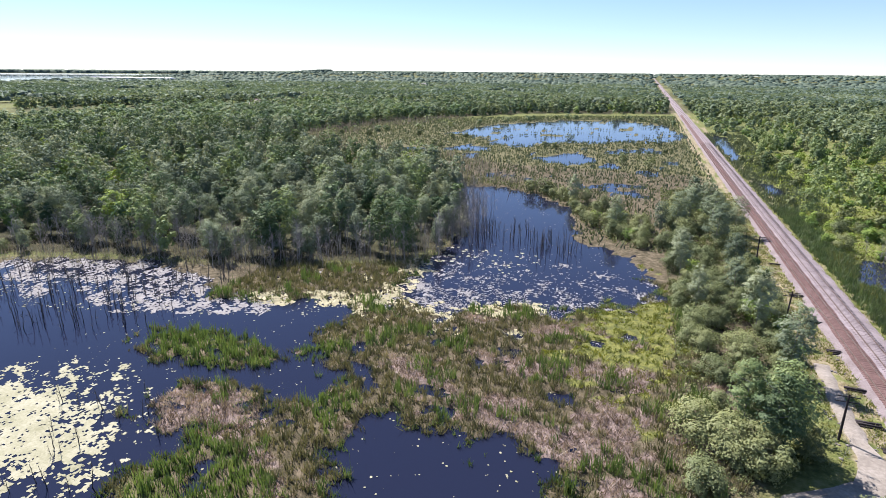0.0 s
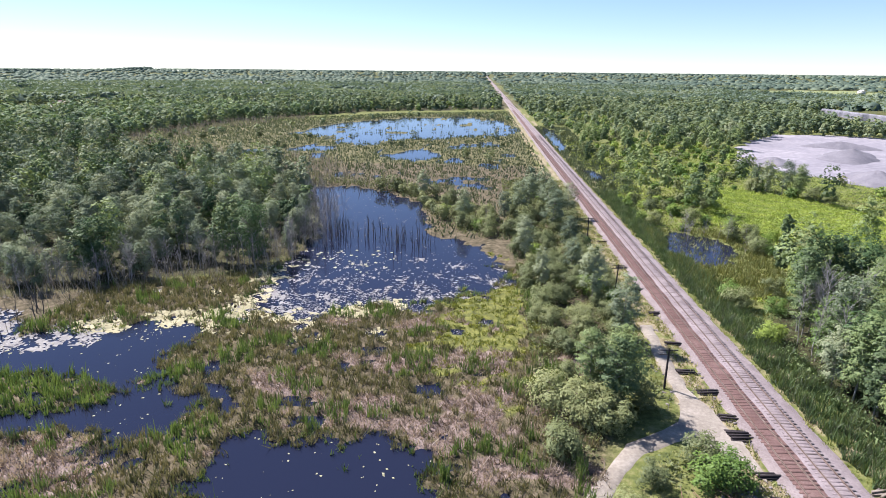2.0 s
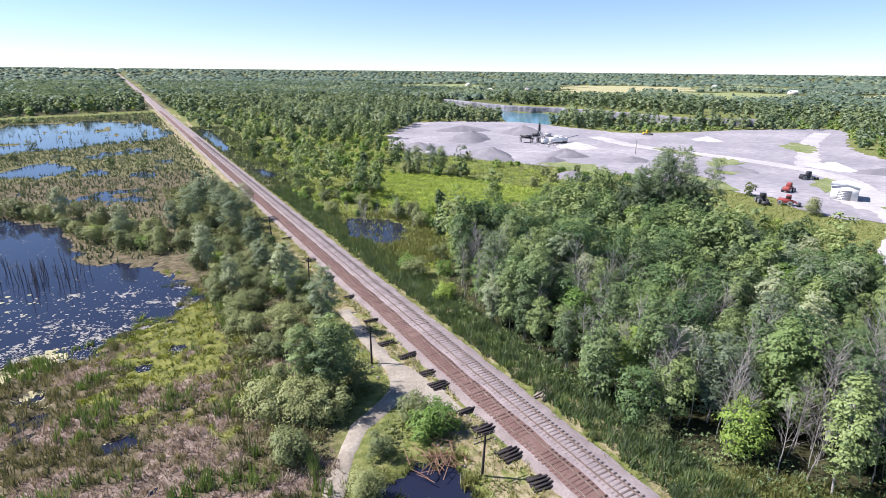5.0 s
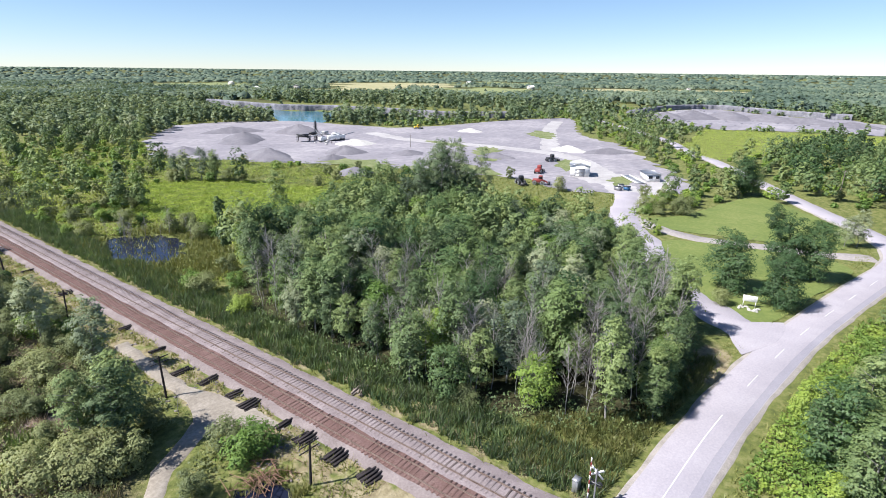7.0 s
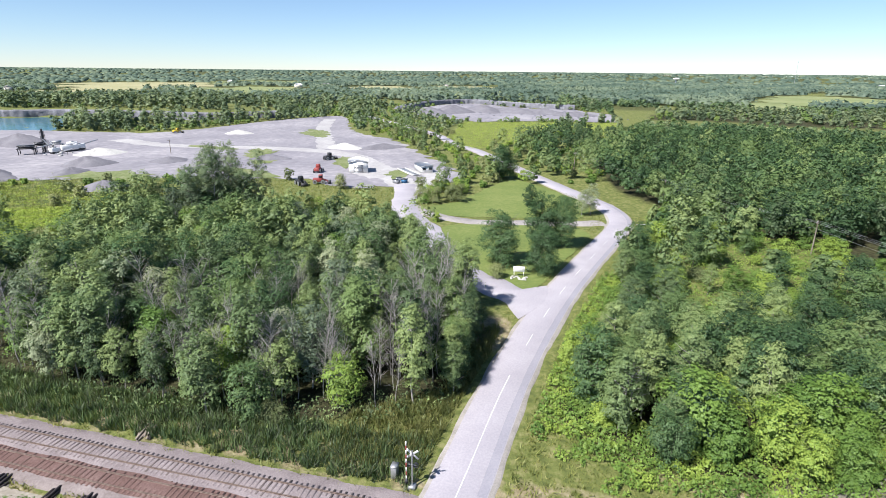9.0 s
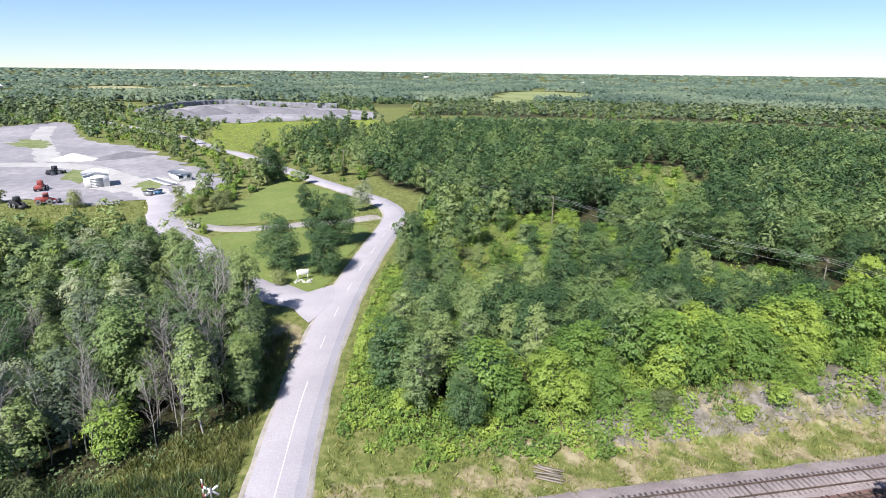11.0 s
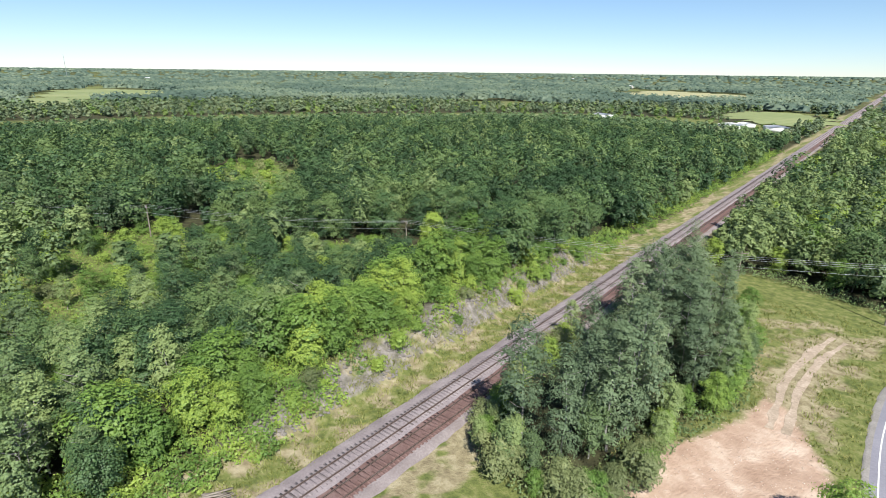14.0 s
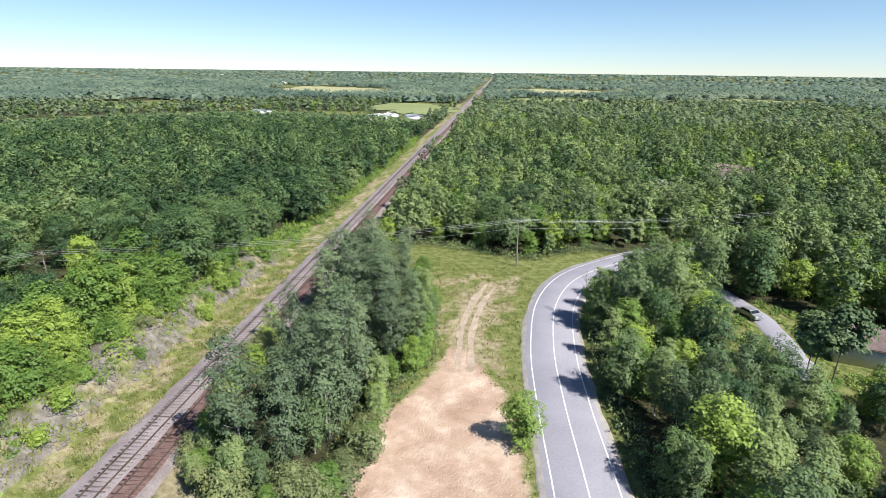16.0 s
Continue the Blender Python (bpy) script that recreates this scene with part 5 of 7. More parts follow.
for v in range(5):
    rng = np.random.RandomState(380 + v)
    (tv, tf), (bv, bf) = dead_shapes(rng, 9.5, 0.08, 16, 0.2)
    bare.append(joined([(tv, tf), (bv, bf)]))
pieces = []
for k in range(240):
    q = edge[rnd.randrange(len(edge))]
    V, F = bare[k % 5]
    a, scale = rnd.uniform(0, 6.28), rnd.uniform(0.45, 0.95)
    turn = np.array([[math.cos(a), -math.sin(a), 0], [math.sin(a), math.cos(a), 0], [0, 0, 1]])
    pieces.append((V @ turn.T * scale + (q[0] + rnd.uniform(-5, 5), q[1] + rnd.uniform(0, 16), 0.1), F))
V, F = joined(pieces)
tagged(new("bare_woods", quick("bare_woods", V, F, GREY_BARK)), "many grey leafless trunks in the marsh wood", "woods", kind="stuff")
for k in range(110):
    x, y = rnd.uniform(47, 92), rnd.uniform(19, 84)
    if bool(inside(np.array([x]), np.array([y]), BLOCK_WOOD)[0]) and x < 66 + 0.4 * (74 - y):
        dead("bare_tree", x, y, rnd.uniform(0.8, 1.25), "pale grey bare dead tree in the wood", "bare trees in the wood")
for x, y in ((58, 22.5), (60, 24), (56.5, 25), (62, 21.5), (66, 19.5), (59, 20.5)):
    dead("bare_tree", x, y, rnd.uniform(0.8, 1.1), "pale grey bare dead tree in the wood", "bare trees in the wood")
brow = smooth_line([(47.5, 50), (47.5, 41), (50, 30), (55, 23), (63, 17), (74, 17.5)], 1.0)
for k in range(26):
    q = brow[rnd.randrange(len(brow))]
    dead("bare_tree", q[0] + rnd.uniform(-1, 3), q[1] + rnd.uniform(-1, 3), rnd.uniform(0.7, 1.1), "pale grey bare dead tree at the wood's edge", "bare trees in the wood")
for x, y, s in ((55, -6, 0.95), (-16.4, -82, 0.9), (62, -14, 0.8), (24, 60, 0.4), (8, 135, 0.5), (12, 128, 0.5), (2, 140, 0.5)):
    dead("bare_tree", x, y, s, "pale grey bare dead tree among green crowns", "bare trees in the wood")

# ---------------------------------------------------------------- reeds, grass, floating weed


def blades(name, x, y, h, mat, label, seed, width=0.07, lean=0.35, base=None):
    """Single blades, one triangle each, with a tone for every clump."""
    rng = np.random.RandomState(seed)
    n = len(x)
    z = height(x, y) if base is None else np.full(n, base)
    z = np.maximum(z, -0.05)
    hh = h * rng.uniform(0.6, 1.25, n) * np.clip(0.85 + 0.55 * lumps(x, y, 3.2, 6), 0.35, 1.5)
    a = rng.uniform(0, 2 * math.pi, n)
    dx, dy = np.cos(a) * width * rng.uniform(0.6, 1.5, n), np.sin(a) * width * rng.uniform(0.6, 1.5, n)
    tip = rng.normal(size=(n, 2)) * lean * hh[:, None]
    V = np.stack([np.column_stack([x - dx, y - dy, z - 0.05]), np.column_stack([x + dx, y + dy, z - 0.05]), np.column_stack([x + tip[:, 0], y + tip[:, 1], z + hh])], 1).reshape(-1, 3)
    tone = np.repeat(np.clip(0.5 + 0.3 * lumps(x, y, 6, 3) + rng.normal(size=n) * 0.12, 0, 1), 3)
    me = quick(name, V, np.arange(3 * n).reshape(n, 3), mat, tone)
    return tagged(new(name, me), label, "plants", kind="stuff")


rng = np.random.RandomState(8)


def scum_zone(x, y):
    """The pale scum that lines the ponds below the wood."""
    return (x > -66) & (x < -12) & (y > 74) & (y < 108) & (wet(x, y) > -3.4) & (wet(x, y) < 1.8 + 1.5 * lumps(x, y, 6, 3)) & (lumps(x, y, 11, 2) + 0.6 * lumps(x, y, 2, 4) > -0.2)


def spots(n, x0, x1, y0, y1, rule):
    x, y = rng.uniform(x0, x1, n), rng.uniform(y0, y1, n)
    k = rule(x, y)
    return x[k], y[k]


def tufty(x, y, size=2.2, seed=1, cut=-0.25):
    return lumps(x, y, size, seed) > cut


def sedge_zone(x, y):
    return (lumps(x, y, 15, 8) + 0.25 - 0.02 * np.abs(x + 2) - 0.03 * np.abs(y - 58) > 0.1) | (np.hypot((x + 47) / 8, (y - 44.5) / 5) < 1)


def green_zone(x, y):
    return (np.hypot((x + 58) / 12, (y - 57.5) / 5) < 1.05) | (lumps(x, y, 18, 6) > 0.45) | (np.hypot((x + 36) / 9, (y - 33) / 5) < 1)


def moss_zone(x, y):
    return (0.9 - np.hypot((x - 1) / 12, (y - 88) / 26) + 0.45 * lumps(x, y, 8, 6) > 0.1) & (x > -16)


x, y = spots(20000, 42, 78, 11, 26, lambda x, y: (edge_gap(x, y, MAIN_ROAD, False) > 4.4) & (y > 12) & (within(x, y, BLOCK_WOOD) < 2))
blades("verge_grass", x, y, 0.9, LEAF["olive reed"], "tall rough grass in the corner by the crossing", 14, 0.07, 0.4)
marshy = lambda x, y: inside(x, y, MARSH) & (wet(x, y) < -0.1) & ~(scum_zone(x, y) & (lumps(x, y, 3, 8) < 0.55))
x, y = spots(150000, -72, 12, 27, 100, lambda x, y: marshy(x, y) & tufty(x, y) & green_zone(x, y) & ~moss_zone(x, y))
blades("cattails", x, y, 1.5, LEAF["cattail"], "tall green cattails standing in the marsh", 1, 0.07, 0.16)
x, y = spots(210000, -72, 14, 27, 110, lambda x, y: marshy(x, y) & tufty(x, y, 2.6, 3) & ~green_zone(x, y) & ~sedge_zone(x, y) & ~moss_zone(x, y))
blades("reeds", x, y, 1.0, LEAF["brown reed"], "brown and olive reeds of the marsh", 2, 0.06, 0.3)
x, y = spots(170000, -72, 14, 27, 100, lambda x, y: marshy(x, y) & sedge_zone(x, y) & tufty(x, y, 1.7, 2, -0.5))
blades("sedge", x, y, 0.75, LEAF["pink sedge"], "pale pinkish dead sedge in the marsh", 3, 0.055, 0.55)
x, y = spots(200000, -76, 16, 24, 112, lambda x, y: (wet(x, y) > -1.3) & (wet(x, y) < 0.45) & tufty(x, y, 2.0, 7, -0.45) & ~(scum_zone(x, y) & (lumps(x, y, 3, 8) < 0.55)))
cut = lumps(x, y, 9, 5) > 0.1
blades("reeds", x[cut], y[cut], 0.8, LEAF["brown reed"], "brown reeds along the water's edge", 18, 0.06, 0.5, 0.02)
blades("cattails", x[~cut], y[~cut], 0.75, LEAF["cattail"], "short green cattails along the water's edge", 19, 0.06, 0.4, 0.02)
x, y = spots(16000, 13, 29, 31, 48, lambda x, y: (wet(x, y) > -1.8) & (wet(x, y) < 0.5) & tufty(x, y, 2.0, 3, -0.4))
blades("reeds", x, y, 0.8, LEAF["olive reed"], "olive reeds round the small pool", 21, 0.06, 0.5, 0.05)
x, y = spots(46000, -18, 22, 58, 128, lambda x, y: marshy(x, y) & moss_zone(x, y) & tufty(x, y, 4.2, 5, -0.1))
blades("marsh_grass", x, y, 0.45, LEAF["moss tuft"], "low yellow-green marsh plants", 4, 0.12, 0.6)
x, y = spots(125000, -205, 28, 130, 600, lambda x, y: (within(x, y, MARSH) > -22) & (x < 28) & (wet(x, y) < 0) & tufty(x, y, 9, 4, -0.3))
blades("reeds", x, y, 1.3, LEAF["lake reed"], "olive reed beds between marsh and lake", 5, 0.22, 0.3)
x, y = spots(26000, 40, 64, 180, 425, lambda x, y: (within(x, y, EAST_REEDS) > 0) & (wet(x, y) < 0.1) & tufty(x, y, 7, 3, -0.5))
blades("reeds", x, y, 1.3, LEAF["lake reed"], "olive reeds in the wet strip beside the railway", 23, 0.16, 0.3)
x, y = spots(60000, 39.9, 47.5, 14, 190, lambda x, y: (wet(x, y) < 0.2) & (x > 40.4 + 0.5 * lumps(x, y, 5, 2)) & (edge_gap(x, y, MAIN_ROAD, False) > 4.6))
blades("cattails", x[::2], y[::2], 1.2, LEAF["rail cattail"], "dense dark green cattails beside the railway", 6, 0.07, 0.34)
keep = lumps(x[1::2], y[1::2], 7, 5) > -0.2
blades("reeds", x[1::2][keep], y[1::2][keep], 1.0, LEAF["lake reed"], "olive and brown reeds beside the railway", 13, 0.07, 0.45)
x, y = spots(26000, 38.7, 44, -110, 300, lambda x, y: (lumps(x, y, 4, 1) > -0.3) & ((x < 41.3) | (y < 10)) & (edge_gap(x, y, MAIN_ROAD, False) > 4.2))
blades("verge_grass", x, y, 0.35, LEAF["verge grass"], "yellow-green verge grass beside the ballast", 7, 0.07, 0.6)
x, y = spots(30000, 24, 31.4, 33, 210, lambda x, y: (lumps(x, y, 5, 4) > -0.35) & (edge_gap(x, y, PATH_TRACK, False) > 1.3) & (wet(x, y) < 0) & ~inside(x, y, [(27, 68), (30, 57), (30.2, 48), (25, 54), (24, 57)]))
blades("verge_grass", x, y, 0.4, LEAF["verge grass"], "yellow-green grass between track and bushes", 8, 0.07, 0.6)
x, y = spots(22000, -9, 16, -118, -36, lambda x, y: (within(x, y, CLEARING) > -4) & (edge_gap(x, y, SOUTH_ROAD, False) > 4.6) & (within(x, y, SOIL) < 0.6 * lumps(x, y, 3, 4)) & (np.minimum(edge_gap(x, y, RUTS[0], False), edge_gap(x, y, RUTS[1], False)) > 0.9 + 0.7 * lumps(x, y, 4, 2)) & (lumps(x, y, 5, 4) > -0.2))
blades("verge_grass", x, y, 0.4, LEAF["verge grass"], "yellow-green grass round the clearing", 9, 0.07, 0.6)
x, y = spots(26000, 42, 160, -20, 26, lambda x, y: (edge_gap(x, y, MAIN_ROAD, False) > 4.3) & (edge_gap(x, y, MAIN_ROAD, False) < 7) & ~inside(x, y, ISLAND) & (edge_gap(x, y, LOOP_ROAD, False) > 4.5))
blades("verge_grass", x, y, 0.45, LEAF["verge grass"], "rough grass along the road", 10, 0.08, 0.6)


def undergrowth(n, box_, rule, mat, tall, seed, label):
    """Low leafy growth: leaf sprays over patches of ground."""
    r = np.random.RandomState(seed)
    n = int(1.7 * n)
    x, y = r.uniform(box_[0], box_[1], n), r.uniform(box_[2], box_[3], n)
    k = rule(x, y)
    x, y = x[k], y[k]
    top = tall * np.clip(0.55 + 0.5 * lumps(x, y, 4.5, 3) + 0.2 * lumps(x, y, 1.9, 5), 0.12, 1.3)
    P = np.column_stack([x, y, height(x, y) + top * r.uniform(0.3, 1.0, len(x))])
    V, F = cards(P, r.uniform(0.1, 0.23, len(x)), r.normal(size=(len(x), 3)) * 0.7 + (-0.3, 0.3, 0.7), r)
    me = quick("undergrowth", V, F, mat, np.repeat(np.clip(0.5 + 0.35 * lumps(x, y, 9, 2), 0, 1), 3))
    tagged(new("undergrowth", me), label, "plants", kind="stuff")


undergrowth(80000, (43, 108, -36, 8), lambda x, y: (within(x, y, SOUTH_WOOD) > -4 - 2 * lumps(x, y, 6, 3)) & (within(x, y, SOUTH_WOOD) < 7) & (edge_gap(x, y, MAIN_ROAD, False) > 5), LEAF["bright stuff"], 1.4, 1, "leafy bright undergrowth at the wood's edge")
undergrowth(22000, (130, 232, -150, -70), lambda x, y: wood_gap(x, y) < 1.5, LEAF["bright stuff"], 0.9, 11, "bright low growth in a gap of the wood")
undergrowth(46000, (44, 70, -125, -20), lambda x, y: (bank(x, y) > 1.6) & (lumps(x, y, 7, 3) > -0.15 - 0.1 * (x - 50)), LEAF["bright stuff"], 1.8, 2, "leafy bright undergrowth on the rocky bank")
undergrowth(70000, (48, 178, -108, 4), lambda x, y: (inside(x, y, SCRUB_SE) | inside(x, y, CORRIDOR) | inside(x, y, POLE_GAP)) & ~keep_out(x, y), LEAF["bright stuff"], 1.5, 3, "bright green scrub under the power line")
undergrowth(60000, (44, 160, 10, 130), lambda x, y: (within(x, y, BLOCK_WOOD) > -2) & (within(x, y, BLOCK_WOOD) < 4) & (edge_gap(x, y, MAIN_ROAD, False) > 5), LEAF["birch stuff"], 2.0, 4, "dark leafy undergrowth at the wood's edge")
undergrowth(50000, (-34, 34, -125, -30), lambda x, y: ((np.abs(within(x, y, POPLAR_WOOD)) < 2.5) | (np.abs(within(x, y, ROAD_WOOD)) < 2.2)) & (edge_gap(x, y, SOUTH_ROAD, False) > 5.2) & (np.abs(x - 35) > 6), LEAF["birch stuff"], 2.2, 5, "leafy undergrowth at the wood's edge")
undergrowth(80000, (46, 150, 95, 330), lambda x, y: (within(x, y, BLOCK_WOOD) < 0) & (within(x, y, POOL_GAP) < -1) & ~keep_out(x, y) & (lumps(x, y, 22, 6) > -0.5), LEAF["meadow"], 1.2, 6, "bright green scrub on open ground")
undergrowth(40000, (90, 180, 120, 264), lambda x, y: (within(x, y, QUARRY_FRONT) > 0) & (lumps(x, y, 14, 3) > -0.3), LEAF["birch stuff"], 0.8, 10, "low green growth in front of quarry")
undergrowth(60000, (64, 128, 128, 208), lambda x, y: within(x, y, BRIGHT_MEADOW) > -4, LEAF["meadow"], 0.9, 8, "bright green waist-high meadow growth")
undergrowth(52000, (286, 474, -26, 96), lambda x, y: within(x, y, MEADOW_EAST) > -3, LEAF["meadow"], 1.0, 12, "bright yellow-green meadow before the second pit")
undergrowth(34000, (-66, 26, 130, 210), lambda x, y: (edge_gap(x, y, [(-60, 200), (-30, 186), (-10, 160), (4, 138), (20, 140)], False) < 7 + 3 * lumps(x, y, 9, 2)) & (wet(x, y) < -0.6), LEAF["willow stuff"], 2.2, 13, "olive green scrub between pond and reeds")
undergrowth(40000, (8, 26, 46, 210), lambda x, y: (wet(x, y) < -1) & ~keep_out(x, y) & (lumps(x, y, 8, 6) > -0.3), LEAF["willow stuff"], 1.6, 7, "olive green low scrub by the marsh")


def floating(name, x, y, size, label, seed, mat=SCUM):
    """Flat uneven pads on the water."""
    r = np.random.RandomState(seed)
    n = len(x)
    s = size * r.uniform(0.35, 1.3, n) ** 1.5
    V, q = [], r.uniform(0, 6.28, n)
    for k in range(6):
        a = q + k * math.pi / 3
        l = s * r.uniform(0.6, 1.15, n)
        V.append(np.column_stack([x + np.cos(a) * l, y + np.sin(a) * l, np.full(n, 0.015) + r.uniform(0, 0.03, n)]))
    V = np.stack(V, 1).reshape(-1, 3)
    i = np.arange(n)[:, None] * 6
    F = np.concatenate([i + [[0, 1, 2, 3]], i + [[0, 3, 4, 5]]])
    return tagged(new(name, quick(name, V, F, mat)), label, "floating weed", kind="stuff")


ALGAE = [(-82, 38), (-70, 46), (-60, 43), (-52, 38), (-50, 33), (-54, 25), (-72, 24)]
on_water = lambda x, y: wet(x, y) > 0.1


def mats(x0, x1, y0, y1, step, rule, mat, label, seed, z=0.012):
    """Ragged thin mats lying on the water, with holes."""
    r = np.random.RandomState(seed)
    gx_, gy_ = np.meshgrid(np.arange(x0, x1, step), np.arange(y0, y1, step))
    rows, cols = gx_.shape
    V = np.column_stack([gx_.ravel(), gy_.ravel(), np.full(gx_.size, z)]) + np.column_stack([r.uniform(-0.4, 0.4, (gx_.size, 2)) * step, r.uniform(0, 0.02, gx_.size)])
    V[:, 2] = np.maximum(V[:, 2], height(V[:, 0], V[:, 1]) + 0.03)
    c0 = (np.arange(rows - 1)[:, None] * cols + np.arange(cols - 1)[None, :]).ravel()
    mid = (V[c0] + V[c0 + cols + 1]) / 2
    c0 = c0[rule(mid[:, 0], mid[:, 1]) & (r.uniform(size=len(c0)) < 0.93)]
    F = np.column_stack([c0, c0 + 1, c0 + cols + 1, c0 + cols])
    used, F = np.unique(F, return_inverse=True)
    tagged(new("floating_weed", quick("floating_weed", V[used], F.reshape(-1, 4), mat)), label, "floating weed", kind="stuff")


mats(-86, -46, 20, 50, 0.28, lambda x, y: on_water(x, y) & (within(x, y, ALGAE) + 3.5 * lumps(x, y, 9, 4) + 3.5 * lumps(x, y, 3, 2) + 2.5 * lumps(x, y, 1.3, 5) > 2.2), SCUM, "cream coloured mats of weed floating on pond", 1)
mats(-140, -58, 40, 94, 0.34, lambda x, y: (wet(x, y) > -1) & (wet(x, y) < 16 + 5 * lumps(x, y, 12, 2)) & (lumps(x, y, 8, 4) + 0.8 * lumps(x, y, 2.4, 3) + 0.5 * lumps(x, y, 1.0, 6) > -0.05) & (y > 50 + 0.33 * (x + 118)), GREY_WEED, "greyish weed floating among dead trunks", 2)
mats(-42, 8, 84, 118, 0.26, lambda x, y: (wet(x, y) > -0.5) & (lumps(x, y, 9, 5) + 0.9 * lumps(x, y, 2.2, 3) + 0.7 * lumps(x, y, 0.8, 6) > 0.75 + 0.03 * (y - 92)), GREY_WEED, "thin greyish weed veil on the main pond", 8)
mats(-66, -12, 74, 108, 0.3, scum_zone, SHORE_SCUM, "yellowish scum along the pond's shore", 7, 0.03)
x, y = spots(9000, -136, -48, 22, 92, lambda x, y: on_water(x, y) & (lumps(x, y, 7, 4) + 0.8 * lumps(x, y, 2, 3) > 0.25) & ((y > 50 + 0.33 * (x + 118)) | (within(x, y, ALGAE) > -4)))
floating("floating_weed", x, y, 0.16, "pale flecks of weed round the mats", 2)
x, y = spots(30000, -47, 9, 78, 118, lambda x, y: (wet(x, y) > -1.2) & (y < 108) & (lumps(x, y, 10, 3) + 0.8 * lumps(x, y, 2.4, 2) > 0.35 + 0.09 * (y - 95)))
floating("floating_weed", x, y, 0.11, "pale flecks of weed on the main pond", 3, GREY_WEED)
x, y = spots(8000, -60, 8, 82, 185, lambda x, y: on_water(x, y) & (lumps(x, y, 6, 7) > 0.3))
floating("floating_weed", x, y, 0.11, "greyish flecks on the pond", 4, GREY_WEED)
x, y = spots(2500, -80, -4, 22, 80, lambda x, y: on_water(x, y) & (lumps(x, y, 6, 7) > 0.2))
floating("floating_weed", x, y, 0.12, "white flecks on the pond", 5)
x, y = spots(160, -42, -18, 105, 120, lambda x, y: on_water(x, y) & (lumps(x, y, 5, 2) > 0.1))
floating("floating_weed", x, y, 0.4, "pale lily mats on the main pond", 6)
x, y = spots(26000, -140, -40, 60, 140, lambda x, y: (np.abs(within(x, y, WEST_WOOD) - 1) < 6 + 3 * lumps(x, y, 8, 2)) & (lumps(x, y, 5, 3) > -0.3))
far_x, far_y = spots(46000, -225, 24, 170, 470, lambda x, y: (np.abs(within(x, y, WEST_WOOD) + 6) < 20 + 12 * lumps(x, y, 40, 2)) & (wet(x, y) < 0.5) & (lumps(x, y, 14, 3) > -0.2))
blades("bare_brush", far_x, far_y, 4.0, LEAF["bare twigs"], "grey leafless trees standing in the marsh", 20, 0.12, 0.2)
blades("bare_brush", x, y, 2.3, LEAF["bare twigs"], "grey leafless brush along the marsh wood", 16, 0.05, 0.35)
x, y = spots(14000, 43.5, 53, -115, -20, lambda x, y: (bank(x, y) > 0.15) & (lumps(x, y, 5, 7) > -0.1))
blades("bank_grass", x, y, 0.55, LEAF["verge grass"], "dry tufted grass on the rocky bank", 17, 0.08, 0.6)

x, y = spots(22000, 39.6, 56, -120, 6, lambda x, y: (lumps(x, y, 5, 1) > -0.35) & (edge_gap(x, y, MAIN_ROAD, False) > 4.2) & (bank(x, y) < 0.25))
blades("verge_grass", x, y, 0.45, LEAF["verge grass"], "dry yellow-green grass along the cutting", 11, 0.07, 0.6)
x, y = spots(30000, 46, 180, 52, 200, lambda x, y: (within(x, y, BLOCK_WOOD) < -1) & ~inside(x, y, QUARRY_PAD) & (edge_gap(x, y, LOOP_ROAD, False) > 4.2))
blades("meadow_grass", x, y, 0.6, LEAF["verge grass"], "rough meadow grass behind the wood", 12, 0.16, 0.6)

x, y = spots(16000, 43, 66, 94, 144, lambda x, y: (within(x, y, POOL_GAP) > -2) & (wet(x, y) < -0.9) & tufty(x, y, 3, 2, -0.4))
blades("reeds", x, y, 1.3, LEAF["olive reed"], "olive reeds round the dark pool", 15, 0.08, 0.35)
for k in range(12):
    x, y = rnd.uniform(50, 66), rnd.uniform(120, 146)
    dead("bare_tree", x, y, rnd.uniform(0.4, 0.7), "grey bare dead tree beside the dark pool", "bare trees by the pool")
undergrowth(36000, (42.5, 53, -340, -105), lambda x, y: (x > 44.2 + 1.2 * lumps(x, y, 9, 3)) & (lumps(x, y, 11, 5) > -0.6), LEAF["bright stuff"], 1.9, 14, "bright leafy growth between wood and railway")
undergrowth(14000, (-62, -32, -96, -60), lambda x, y: inside(x, y, YARD) & (edge_gap(x, y, DRIVE, False) > 2.6) & (lumps(x, y, 6, 4) > -0.1) & (np.hypot(x + 57, y + 74.5) > 8), LEAF["bright stuff"], 0.8, 9, "rough yellow-green growth beside the driveway")

# ---------------------------------------------------------------- rocky bank of the cutting
ROCKS = []
for v in range(5):
    r = np.random.RandomState(60 + v)
    bm = bmesh.new()
    bmesh.ops.create_icosphere(bm, subdivisions=1, radius=1.0)
    for vert in bm.verts:
        vert.co = Vector((vert.co.x * r.uniform(0.8, 1.4), vert.co.y * r.uniform(0.7, 1.2), vert.co.z * r.uniform(0.4, 0.8)))
    ROCKS.append((np.array([q.co[:] for q in bm.verts]), np.array([[q.index for q in f.verts] for f in bm.faces])))
    bm.free()


